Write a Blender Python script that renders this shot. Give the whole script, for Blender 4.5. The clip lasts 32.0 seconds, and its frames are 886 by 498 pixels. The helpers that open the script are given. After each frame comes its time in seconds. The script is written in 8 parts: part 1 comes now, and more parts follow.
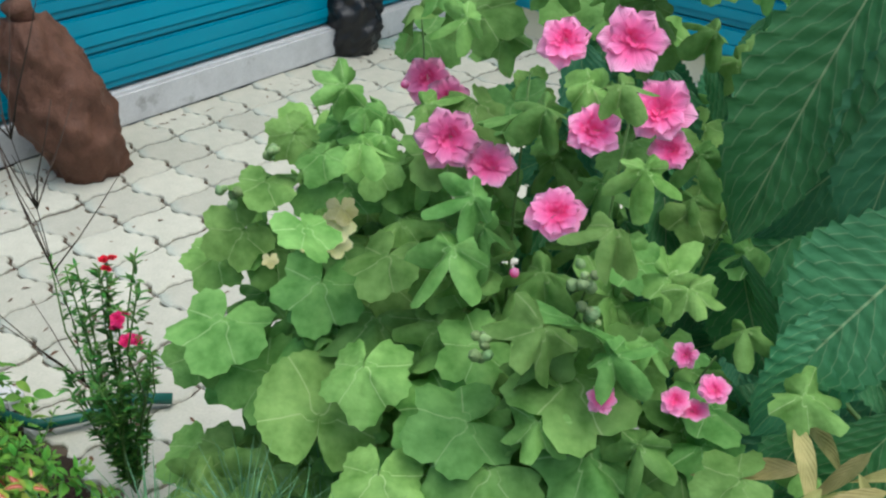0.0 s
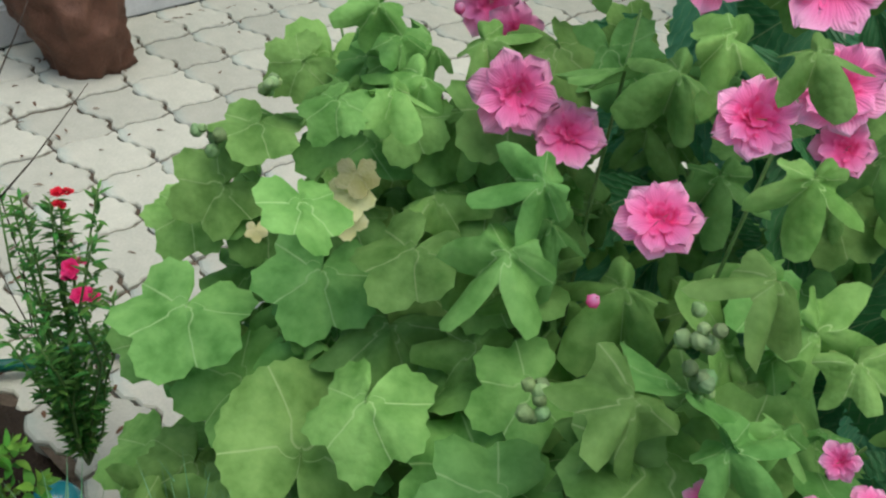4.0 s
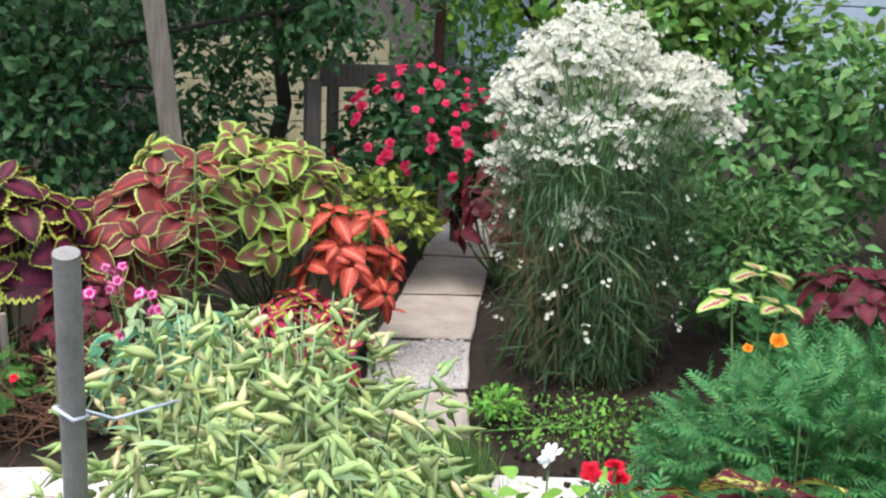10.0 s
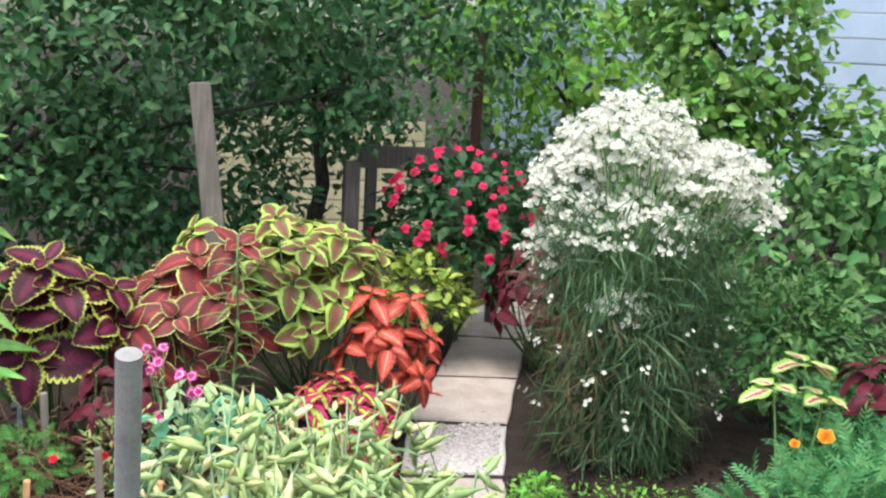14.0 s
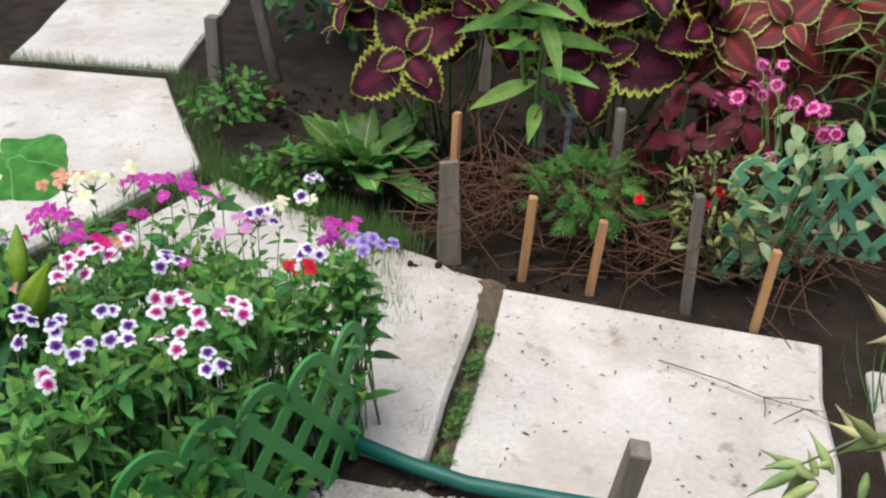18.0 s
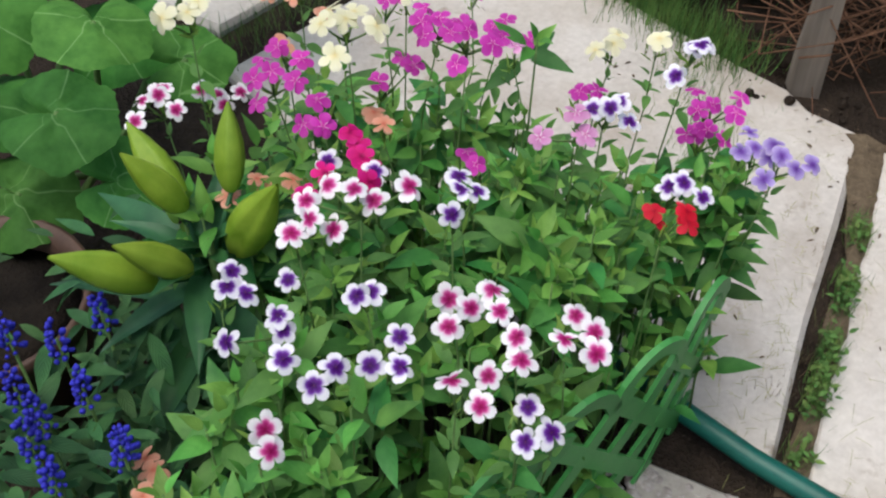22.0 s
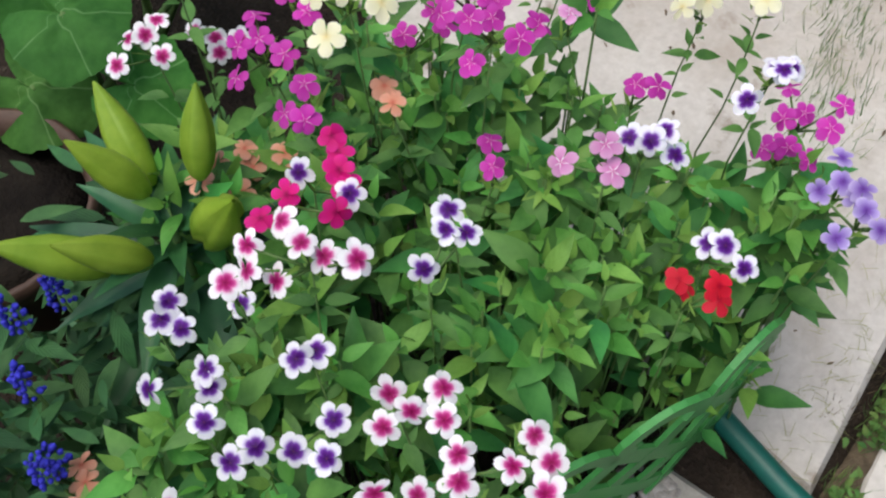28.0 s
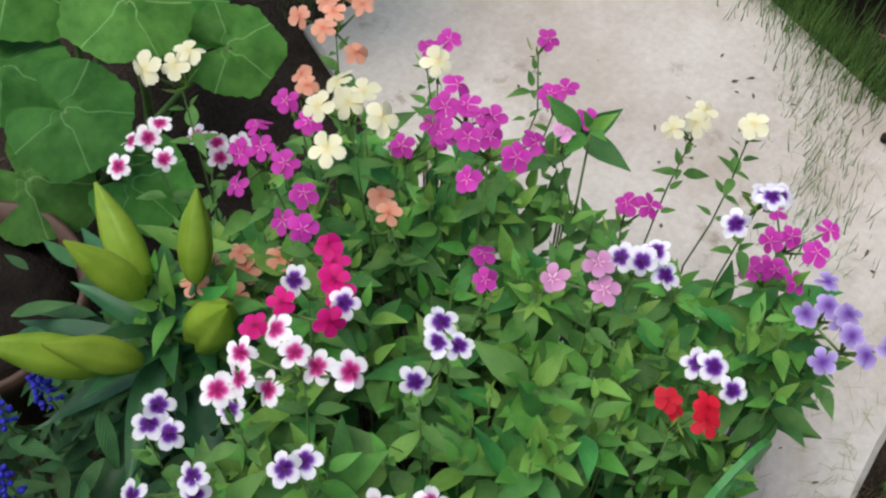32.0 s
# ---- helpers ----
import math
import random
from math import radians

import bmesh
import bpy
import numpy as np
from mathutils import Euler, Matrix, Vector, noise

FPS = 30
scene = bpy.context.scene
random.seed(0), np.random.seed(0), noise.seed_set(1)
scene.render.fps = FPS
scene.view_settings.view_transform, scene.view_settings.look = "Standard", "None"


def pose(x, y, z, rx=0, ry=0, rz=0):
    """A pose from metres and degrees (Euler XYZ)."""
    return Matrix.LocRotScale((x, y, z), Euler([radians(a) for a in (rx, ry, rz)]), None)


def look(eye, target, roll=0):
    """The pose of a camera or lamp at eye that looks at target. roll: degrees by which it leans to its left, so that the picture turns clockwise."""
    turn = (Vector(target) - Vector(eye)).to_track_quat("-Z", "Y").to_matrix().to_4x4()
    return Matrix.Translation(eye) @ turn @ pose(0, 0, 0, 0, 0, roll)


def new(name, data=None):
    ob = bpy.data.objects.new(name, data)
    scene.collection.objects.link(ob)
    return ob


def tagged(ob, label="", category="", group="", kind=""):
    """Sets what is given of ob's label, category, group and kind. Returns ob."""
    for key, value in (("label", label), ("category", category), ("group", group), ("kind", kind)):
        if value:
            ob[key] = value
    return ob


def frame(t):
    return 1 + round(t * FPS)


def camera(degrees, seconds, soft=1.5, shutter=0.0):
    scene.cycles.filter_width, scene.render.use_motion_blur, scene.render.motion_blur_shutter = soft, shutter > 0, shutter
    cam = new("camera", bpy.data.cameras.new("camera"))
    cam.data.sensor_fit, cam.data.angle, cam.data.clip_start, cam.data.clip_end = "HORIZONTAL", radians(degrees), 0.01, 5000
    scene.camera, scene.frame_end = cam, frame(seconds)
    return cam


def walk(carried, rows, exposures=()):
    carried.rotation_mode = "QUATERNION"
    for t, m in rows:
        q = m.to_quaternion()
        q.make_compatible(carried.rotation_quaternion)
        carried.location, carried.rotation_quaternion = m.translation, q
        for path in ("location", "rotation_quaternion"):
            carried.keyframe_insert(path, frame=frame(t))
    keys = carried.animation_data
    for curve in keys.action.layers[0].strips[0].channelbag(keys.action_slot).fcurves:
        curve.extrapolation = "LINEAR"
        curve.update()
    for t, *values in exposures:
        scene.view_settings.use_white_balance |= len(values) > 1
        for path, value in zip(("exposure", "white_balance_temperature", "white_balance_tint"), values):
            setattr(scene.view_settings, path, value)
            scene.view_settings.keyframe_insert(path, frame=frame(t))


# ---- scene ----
cam = camera(47.0, 32.0, soft=2.3)
EXPOSURES = [(0.0, 0.12, 5900, 4), (1.0, 0.0, 5950, 4), (2.5, -0.02, 6000, 4), (4.5, -0.08, 6150, 4), (6.5, -0.02, 6300, 4), (9.0, 0.55, 6050, 9), (10.5, 1.05, 5950, 10), (13.0, 1.2, 5950, 9), (16.0, 1.22, 5950, 9), (17.0, 0.78, 6050, 9), (18.0, 0.15, 6200, 10), (19.0, -0.15, 6200, 9), (22.0, -0.05, 6250, 9), (26.0, 0.0, 6250, 9), (32.0, -0.1, 6300, 9)]
PATH = [
    (0, (0.574, -0.128, 1.679), (0.554, 1.603, 0.677), 2.0),
    (0.5, (0.537, -0.039, 1.671), (0.598, 1.727, 0.735), 2.3),
    (1, (0.545, 0.047, 1.644), (0.65, 1.797, 0.682), 3.1),
    (1.5, (0.568, 0.187, 1.611), (0.665, 1.914, 0.608), 4.4),
    (2, (0.574, 0.272, 1.587), (0.679, 1.968, 0.532), 5.0),
    (2.5, (0.574, 0.295, 1.574), (0.679, 1.961, 0.473), 5.6),
    (4.5, (0.499, 0.292, 1.526), (0.302, 1.901, 0.354), 7.6),
    (5, (0.445, 0.24, 1.523), (0.021, 1.77, 0.307), 7.4),
    (5.5, (0.361, 0.15, 1.507), (-0.353, 1.535, 0.254), 5.3),
    (6, (0.336, 0.066, 1.504), (-0.559, 1.314, 0.222), 3.1),
    (6.5, (0.318, 0.021, 1.499), (-0.611, 1.221, 0.197), 3.2),
    (7, (0.303, 0.004, 1.507), (-0.635, 1.183, 0.192), 3.2),
    (7.5, (0.287, -0.009, 1.515), (-0.694, 1.176, 0.237), 3.1),
    (8, (0.269, -0.012, 1.539), (-0.871, 1.157, 0.386), 2.5),
    (8.5, (0.241, -0.003, 1.552), (-1.152, 1.047, 0.573), 2.9),
    (9, (0.227, -0.007, 1.589), (-1.392, 0.849, 0.785), 5.0),
    (9.5, (0.235, -0.008, 1.616), (-1.528, 0.684, 0.972), 3.8),
    (10, (0.268, 0.0, 1.66), (-1.573, 0.601, 1.159), 2.7),
    (10.5, (0.277, -0.012, 1.679), (-1.59, 0.588, 1.285), 2.9),
    (11, (0.28, -0.018, 1.695), (-1.597, 0.578, 1.351), 2.9),
    (11.5, (0.279, -0.023, 1.702), (-1.602, 0.569, 1.371), 2.9),
    (12, (0.277, -0.024, 1.706), (-1.607, 0.561, 1.375), 3.0),
    (12.5, (0.277, -0.02, 1.706), (-1.61, 0.556, 1.373), 3.0),
    (13, (0.279, -0.02, 1.706), (-1.609, 0.549, 1.367), 2.9),
    (13.5, (0.276, -0.021, 1.704), (-1.611, 0.542, 1.357), 2.9),
    (15.5, (0.063, -0.236, 1.681), (-1.851, 0.144, 1.246), 3.2),
    (16, (-0.075, -0.324, 1.658), (-2.002, -0.064, 1.193), 3.0),
    (16.5, (-0.264, -0.36, 1.6), (-2.19, -0.251, 1.07), 2.4),
    (17, (-0.466, -0.421, 1.579), (-2.354, -0.447, 0.92), 2.4),
    (17.5, (-0.643, -0.511, 1.502), (-2.47, -0.633, 0.698), 2.3),
    (18, (-0.791, -0.61, 1.432), (-2.542, -0.806, 0.484), 2.4),
    (18.5, (-0.937, -0.717, 1.387), (-2.6, -0.983, 0.308), 2.5),
    (19, (-1.086, -0.802, 1.356), (-2.679, -1.185, 0.21), 1.6),
    (19.5, (-1.225, -0.857, 1.362), (-2.723, -1.327, 0.123), 1.2),
    (20, (-1.303, -0.904, 1.341), (-2.738, -1.378, 0.031), 1.0),
    (20.5, (-1.39, -0.979, 1.34), (-2.76, -1.408, -0.052), 2.5),
    (21, (-1.452, -1.015, 1.327), (-2.787, -1.43, -0.103), 3.1),
    (21.5, (-1.5, -1.021, 1.315), (-2.808, -1.451, -0.135), 2.5),
    (22, (-1.54, -1.025, 1.303), (-2.828, -1.469, -0.162), 1.8),
    (22.5, (-1.594, -1.027, 1.3), (-2.835, -1.487, -0.199), 1.1),
    (23, (-1.656, -1.033, 1.297), (-2.825, -1.502, -0.257), 0.3),
    (23.5, (-1.724, -1.037, 1.295), (-2.795, -1.516, -0.325), -0.4),
    (24, (-1.777, -1.038, 1.285), (-2.763, -1.535, -0.383), -1.2),
    (24.5, (-1.814, -1.037, 1.278), (-2.749, -1.553, -0.413), -1.3),
    (25, (-1.833, -1.032, 1.278), (-2.747, -1.565, -0.419), -1.5),
    (25.5, (-1.852, -1.022, 1.287), (-2.749, -1.581, -0.411), -2.6),
    (26, (-1.872, -1.015, 1.304), (-2.745, -1.587, -0.402), -3.4),
    (26.5, (-1.884, -1.014, 1.315), (-2.73, -1.577, -0.408), -3.4),
    (28.5, (-1.901, -1.014, 1.346), (-2.72, -1.553, -0.397), -2.2),
    (29, (-1.899, -1.014, 1.351), (-2.768, -1.577, -0.359), -1.7),
    (29.5, (-1.895, -1.017, 1.357), (-2.793, -1.58, -0.339), -0.7),
    (30, (-1.895, -1.02, 1.358), (-2.804, -1.581, -0.333), 0.1),
    (30.5, (-1.898, -1.021, 1.356), (-2.814, -1.59, -0.329), 0.4),
    (31, (-1.901, -1.021, 1.356), (-2.826, -1.599, -0.321), 0.5),
    (31.5, (-1.903, -1.025, 1.358), (-2.847, -1.605, -0.307), 1.0),
    (32, (-1.903, -1.027, 1.358), (-2.873, -1.618, -0.288), 1.2),
]
walk(cam, [(t, look(eye, target, roll)) for t, eye, target, roll in PATH], EXPOSURES)

# ---- world, sun, exposure ----
world = bpy.data.worlds.new("overcast_sky")
world.use_nodes = True
scene.world = world
wt = world.node_tree
sky = wt.nodes.new("ShaderNodeTexSky")
sky.sky_type = "NISHITA"
sky.sun_disc = False
sky.sun_elevation = radians(73)
sky.sun_rotation = radians(130)
sky.dust_density = 4.0
sky.air_density = 1.4
wt.links.new(sky.outputs[0], wt.nodes["Background"].inputs[0])
wt.nodes["Background"].inputs[1].default_value = 0.15
sun_data = bpy.data.lights.new("sun", "SUN")
sun_data.energy = 2.2
sun_data.angle = radians(60)
sun_data.color = (1.0, 0.95, 0.86)
sun = new("sun", sun_data)
sun.matrix_world = look((5, -5, 24), (0, 0, 0))


# ---- node helpers ----
def mat(name, rough=0.6, spec=0.3, metal=0.0):
    m = bpy.data.materials.new(name)
    m.use_nodes = True
    b = m.node_tree.nodes["Principled BSDF"]
    b.inputs["Roughness"].default_value = rough
    b.inputs["Specular IOR Level"].default_value = spec
    b.inputs["Metallic"].default_value = metal
    return m, m.node_tree, b


def nd(nt, kind, **kw):
    n = nt.nodes.new(kind)
    for k, v in kw.items():
        n.inputs[k].default_value = v
    return n


def math_node(nt, op, a, b=0.0):
    n = nt.nodes.new("ShaderNodeMath")
    n.operation = op
    for i, v in enumerate((a, b)):
        if isinstance(v, (int, float)):
            n.inputs[i].default_value = v
        else:
            nt.links.new(v, n.inputs[i])
    return n.outputs[0]


def ramp(nt, fac, stops, mode="LINEAR"):
    r = nt.nodes.new("ShaderNodeValToRGB")
    r.color_ramp.interpolation = mode
    while len(r.color_ramp.elements) < len(stops):
        r.color_ramp.elements.new(0.5)
    for e, (p, c) in zip(r.color_ramp.elements, stops):
        e.position = p
        e.color = (*c, 1)
    nt.links.new(fac, r.inputs[0])
    return r.outputs[0]


def mix(nt, fac, a, b, blend="MIX"):
    n = nt.nodes.new("ShaderNodeMix")
    n.data_type = "RGBA"
    n.blend_type = blend
    for sock, v in ((n.inputs[0], fac), (n.inputs[6], a), (n.inputs[7], b)):
        if isinstance(v, (int, float)):
            sock.default_value = v
        elif isinstance(v, tuple):
            sock.default_value = (*v, 1)
        else:
            nt.links.new(v, sock)
    return n.outputs[2]


def noise_fac(nt, scale, detail=4.0, rough=0.55, coord="Object"):
    tc = nt.nodes.new("ShaderNodeTexCoord")
    n = nd(nt, "ShaderNodeTexNoise", Scale=scale, Detail=detail, Roughness=rough)
    nt.links.new(tc.outputs[coord], n.inputs["Vector"])
    return n.outputs[0]


def world_noise(nt, scale, detail=4.0, rough=0.55):
    g = nt.nodes.new("ShaderNodeNewGeometry")
    n = nd(nt, "ShaderNodeTexNoise", Scale=scale, Detail=detail, Roughness=rough)
    nt.links.new(g.outputs["Position"], n.inputs["Vector"])
    return n.outputs[0]


def bump(nt, b, height, strength=0.3, dist=0.01):
    n = nd(nt, "ShaderNodeBump", Strength=strength, Distance=dist)
    nt.links.new(height, n.inputs["Height"])
    nt.links.new(n.outputs[0], b.inputs["Normal"])


def side(nt, sock):
    """abs(2u - 1)"""
    return math_node(nt, "ABSOLUTE", math_node(nt, "SUBTRACT", math_node(nt, "MULTIPLY", sock, 2.0), 1.0))


def thin(m, nt, b, colour, amount=0.22):
    """Adds the light that a thin leaf or petal lets through."""
    out = nt.nodes["Material Output"]
    tr = nt.nodes.new("ShaderNodeBsdfTranslucent")
    ms = nt.nodes.new("ShaderNodeMixShader")
    ms.inputs[0].default_value = amount
    nt.links.new(colour, tr.inputs[0])
    nt.links.new(colour, b.inputs["Base Color"])
    nt.links.new(b.outputs[0], ms.inputs[1])
    nt.links.new(tr.outputs[0], ms.inputs[2])
    nt.links.new(ms.outputs[0], out.inputs[0])


def uv_parts(nt):
    tc = nt.nodes.new("ShaderNodeTexCoord")
    s = nt.nodes.new("ShaderNodeSeparateXYZ")
    nt.links.new(tc.outputs["UV"], s.inputs[0])
    return tc, s.outputs[0], s.outputs[1]


def vary(nt, colour, amount=0.35, island=False, shift=0.0):
    """Lighter and darker pieces."""
    if island:
        r = nt.nodes.new("ShaderNodeNewGeometry").outputs["Random Per Island"]
    else:
        r = nt.nodes.new("ShaderNodeObjectInfo").outputs["Random"]
    v = math_node(nt, "MULTIPLY_ADD", r, amount)
    nt.nodes[-1].inputs[2].default_value = 1.0 - amount / 2
    h = nd(nt, "ShaderNodeHueSaturation", Hue=0.5, Saturation=1.0)
    nt.links.new(v, h.inputs["Value"])
    r2 = math_node(nt, "FRACT", math_node(nt, "MULTIPLY", r, 17.3))
    hue = math_node(nt, "ADD", math_node(nt, "MULTIPLY", r2, shift), 0.5 - shift / 2)
    nt.links.new(hue, h.inputs["Hue"])
    nt.links.new(colour, h.inputs["Color"])
    return h.outputs[0]


def leaf_mat(name, dark, light, vein=None, rough=0.5, veins=9.0, island=False, translucent=0.22, spec=0.3, relief=0.35, rib_w=0.045, vein_s=0.4, spread=0.6):
    m, nt, b = mat(name, rough, spec)
    tc, u, v = uv_parts(nt)
    s = side(nt, u)
    n = world_noise(nt, 22.0, 5.0)
    c = ramp(nt, n, [(0.32, dark), (0.68, light)])
    w = math_node(nt, "SUBTRACT", math_node(nt, "MULTIPLY", v, veins), math_node(nt, "MULTIPLY", s, veins * 0.32))
    f = math_node(nt, "ABSOLUTE", math_node(nt, "SUBTRACT", math_node(nt, "FRACT", w), 0.5))
    side_vein = math_node(nt, "GREATER_THAN", f, 0.455)
    rib = math_node(nt, "LESS_THAN", s, rib_w)
    line = math_node(nt, "MAXIMUM", math_node(nt, "MULTIPLY", side_vein, vein_s), rib)
    if vein:
        c = mix(nt, line, c, vein)
    c = vary(nt, c, spread, island, 0.05)
    bump(nt, b, math_node(nt, "ADD", math_node(nt, "MULTIPLY", f, 1.0), math_node(nt, "MULTIPLY", n, 0.6)), relief, 0.004)
    thin(m, nt, b, c, translucent)
    return m


def lobed_mat(name, dark, light, vein, lobes=5.0, rough=0.55, translucent=0.22):
    """A round leaf whose ribs spread from the stalk."""
    m, nt, b = mat(name, rough + 0.1, 0.15)
    tc, u, v = uv_parts(nt)
    n = world_noise(nt, 26.0, 5.0)
    fine = world_noise(nt, 160.0, 3.0)
    c = ramp(nt, n, [(0.3, dark), (0.7, light)])
    f = math_node(nt, "ABSOLUTE", math_node(nt, "SUBTRACT", math_node(nt, "FRACT", math_node(nt, "ADD", math_node(nt, "MULTIPLY", u, lobes), 0.5)), 0.5))
    wide = math_node(nt, "MULTIPLY", f, math_node(nt, "ADD", v, 0.02))
    rib = ramp(nt, wide, [(0.003, (0.8, 0.8, 0.8)), (0.015, (0, 0, 0))])
    c = mix(nt, rib, c, vein)
    net = nd(nt, "ShaderNodeTexVoronoi", Scale=15.0)
    nt.links.new(tc.outputs["Object"], net.inputs["Vector"])
    c = mix(nt, math_node(nt, "MULTIPLY", net.outputs["Distance"], 0.10), c, dark)
    c = vary(nt, c, 0.6, False, 0.03)
    puff = math_node(nt, "ADD", math_node(nt, "SUBTRACT", math_node(nt, "MULTIPLY", fine, 0.5), math_node(nt, "MULTIPLY", net.outputs["Distance"], 0.9)), math_node(nt, "MULTIPLY", ramp(nt, wide, [(0.0, (0, 0, 0)), (0.16, (1, 1, 1))]), 0.9))
    bump(nt, b, puff, 0.28, 0.004)
    thin(m, nt, b, c, translucent)
    return m


def coleus_mat(name, core, mid, edge, core_w=0.35, edge_w=0.82, jag=0.35, scale=9.0, blotch=None, veinc=None, vein_w=0.12):
    """Coloured leaf: a core round the midrib, a middle band and a margin, with ragged borders."""
    m, nt, b = mat(name, 0.55, 0.25)
    tc, u, v = uv_parts(nt)
    s = side(nt, u)
    tip = math_node(nt, "POWER", v, 7.0)
    base = math_node(nt, "MULTIPLY", math_node(nt, "POWER", math_node(nt, "SUBTRACT", 1.0, v), 9.0), 0.25)
    s = math_node(nt, "MAXIMUM", math_node(nt, "MAXIMUM", s, tip), base)
    mp = nd(nt, "ShaderNodeMapping", Scale=(scale * 0.8, scale * 1.7, 1.0))
    nt.links.new(tc.outputs["UV"], mp.inputs[0])
    oi = nt.nodes.new("ShaderNodeObjectInfo")
    cx = nt.nodes.new("ShaderNodeCombineXYZ")
    nt.links.new(math_node(nt, "MULTIPLY", oi.outputs["Random"], 40.0), cx.inputs[0])
    nt.links.new(cx.outputs[0], mp.inputs["Location"])
    nz = nd(nt, "ShaderNodeTexNoise", Scale=1.0, Detail=3.0)
    nt.links.new(mp.outputs[0], nz.inputs["Vector"])
    pinn = math_node(nt, "SUBTRACT", math_node(nt, "MULTIPLY", v, 9.0), math_node(nt, "MULTIPLY", side(nt, u), 3.6))
    fr = math_node(nt, "ABSOLUTE", math_node(nt, "SUBTRACT", math_node(nt, "FRACT", pinn), 0.5))
    sj = math_node(nt, "ADD", s, math_node(nt, "MULTIPLY", math_node(nt, "SUBTRACT", nz.outputs[0], 0.5), jag))
    sj = math_node(nt, "ADD", sj, math_node(nt, "MULTIPLY", math_node(nt, "SUBTRACT", 0.25, fr), jag * 0.3))
    c = ramp(nt, sj, [(max(core_w - 0.05, 0.0), core), (core_w + 0.05, mid), (edge_w - 0.08, mid), (edge_w - 0.01, tuple(0.45 * p + 0.25 * q for p, q in zip(mid, edge))), (min(edge_w + 0.04, 1.0), edge)])
    if blotch:
        cv = nt.nodes.new("ShaderNodeCombineXYZ")
        half = math_node(nt, "MULTIPLY", math_node(nt, "GREATER_THAN", u, 0.5), 7.3)
        lean = math_node(nt, "ADD", math_node(nt, "MULTIPLY", side(nt, u), 1.1), math_node(nt, "MULTIPLY", oi.outputs["Random"], 40.0))
        nt.links.new(math_node(nt, "ADD", lean, half), cv.inputs[0])
        nt.links.new(math_node(nt, "MULTIPLY", pinn, 1.05), cv.inputs[1])
        n2 = nd(nt, "ShaderNodeTexNoise", Scale=1.0, Detail=2.0, Distortion=0.5)
        nt.links.new(cv.outputs[0], n2.inputs["Vector"])
        near = math_node(nt, "MULTIPLY", math_node(nt, "SUBTRACT", 0.42, s), 0.16)
        per = math_node(nt, "MULTIPLY", math_node(nt, "SUBTRACT", oi.outputs["Random"], 0.5), 0.12)
        n2s = math_node(nt, "ADD", math_node(nt, "MULTIPLY", n2.outputs[0], 0.8), math_node(nt, "MULTIPLY", nz.outputs[0], 0.2))
        patch = math_node(nt, "GREATER_THAN", math_node(nt, "ADD", math_node(nt, "ADD", n2s, near), per), blotch[1])
        patch = math_node(nt, "MULTIPLY", patch, math_node(nt, "LESS_THAN", s, 0.93))
        c = mix(nt, patch, c, blotch[0])
    if veinc:
        ln = math_node(nt, "MAXIMUM", math_node(nt, "GREATER_THAN", fr, 0.5 - vein_w * 0.5), math_node(nt, "LESS_THAN", side(nt, u), 0.07))
        ln = math_node(nt, "MULTIPLY", ln, math_node(nt, "LESS_THAN", s, 0.72))
        c = mix(nt, ln, c, veinc)
    c = vary(nt, c, 0.4)
    bump(nt, b, math_node(nt, "ADD", fr, math_node(nt, "MULTIPLY", nz.outputs[0], 0.8)), 0.34, 0.004)
    thin(m, nt, b, c, 0.2)
    return m


def petal_mat(name, stops, rough=0.55, star=None, jag=0.12, veins=0.0, feather=0.0):
    """Colours from a flower's eye (0) to its rim (1)."""
    m, nt, b = mat(name, rough, 0.2)
    tc, u, v = uv_parts(nt)
    n = noise_fac(nt, 90.0, 3.0)
    s = math_node(nt, "ADD", v, math_node(nt, "MULTIPLY", math_node(nt, "SUBTRACT", n, 0.5), jag))
    if feather:
        f0 = math_node(nt, "ABSOLUTE", math_node(nt, "SUBTRACT", math_node(nt, "FRACT", math_node(nt, "MULTIPLY", u, 5.0)), 0.5))
        s = math_node(nt, "ADD", s, math_node(nt, "MULTIPLY", math_node(nt, "MULTIPLY", f0, f0), feather))
    c = ramp(nt, s, stops)
    if star:
        f = math_node(nt, "ABSOLUTE", math_node(nt, "SUBTRACT", math_node(nt, "FRACT", math_node(nt, "MULTIPLY", u, 5.0)), 0.5))
        k = math_node(nt, "ADD", math_node(nt, "MULTIPLY", v, 1.3), math_node(nt, "MULTIPLY", math_node(nt, "SUBTRACT", 0.5, f), 1.6))
        k = math_node(nt, "MULTIPLY", math_node(nt, "LESS_THAN", k, 0.55), math_node(nt, "GREATER_THAN", v, 0.05))
        c = mix(nt, k, c, star)
    c = vary(nt, c, 0.3)
    if veins:
        w = nd(nt, "ShaderNodeTexWave", Scale=veins, Distortion=2.0)
        nt.links.new(tc.outputs["UV"], w.inputs["Vector"])
        bump(nt, b, w.outputs["Fac"], 0.3, 0.003)
    thin(m, nt, b, c, 0.3)
    return m


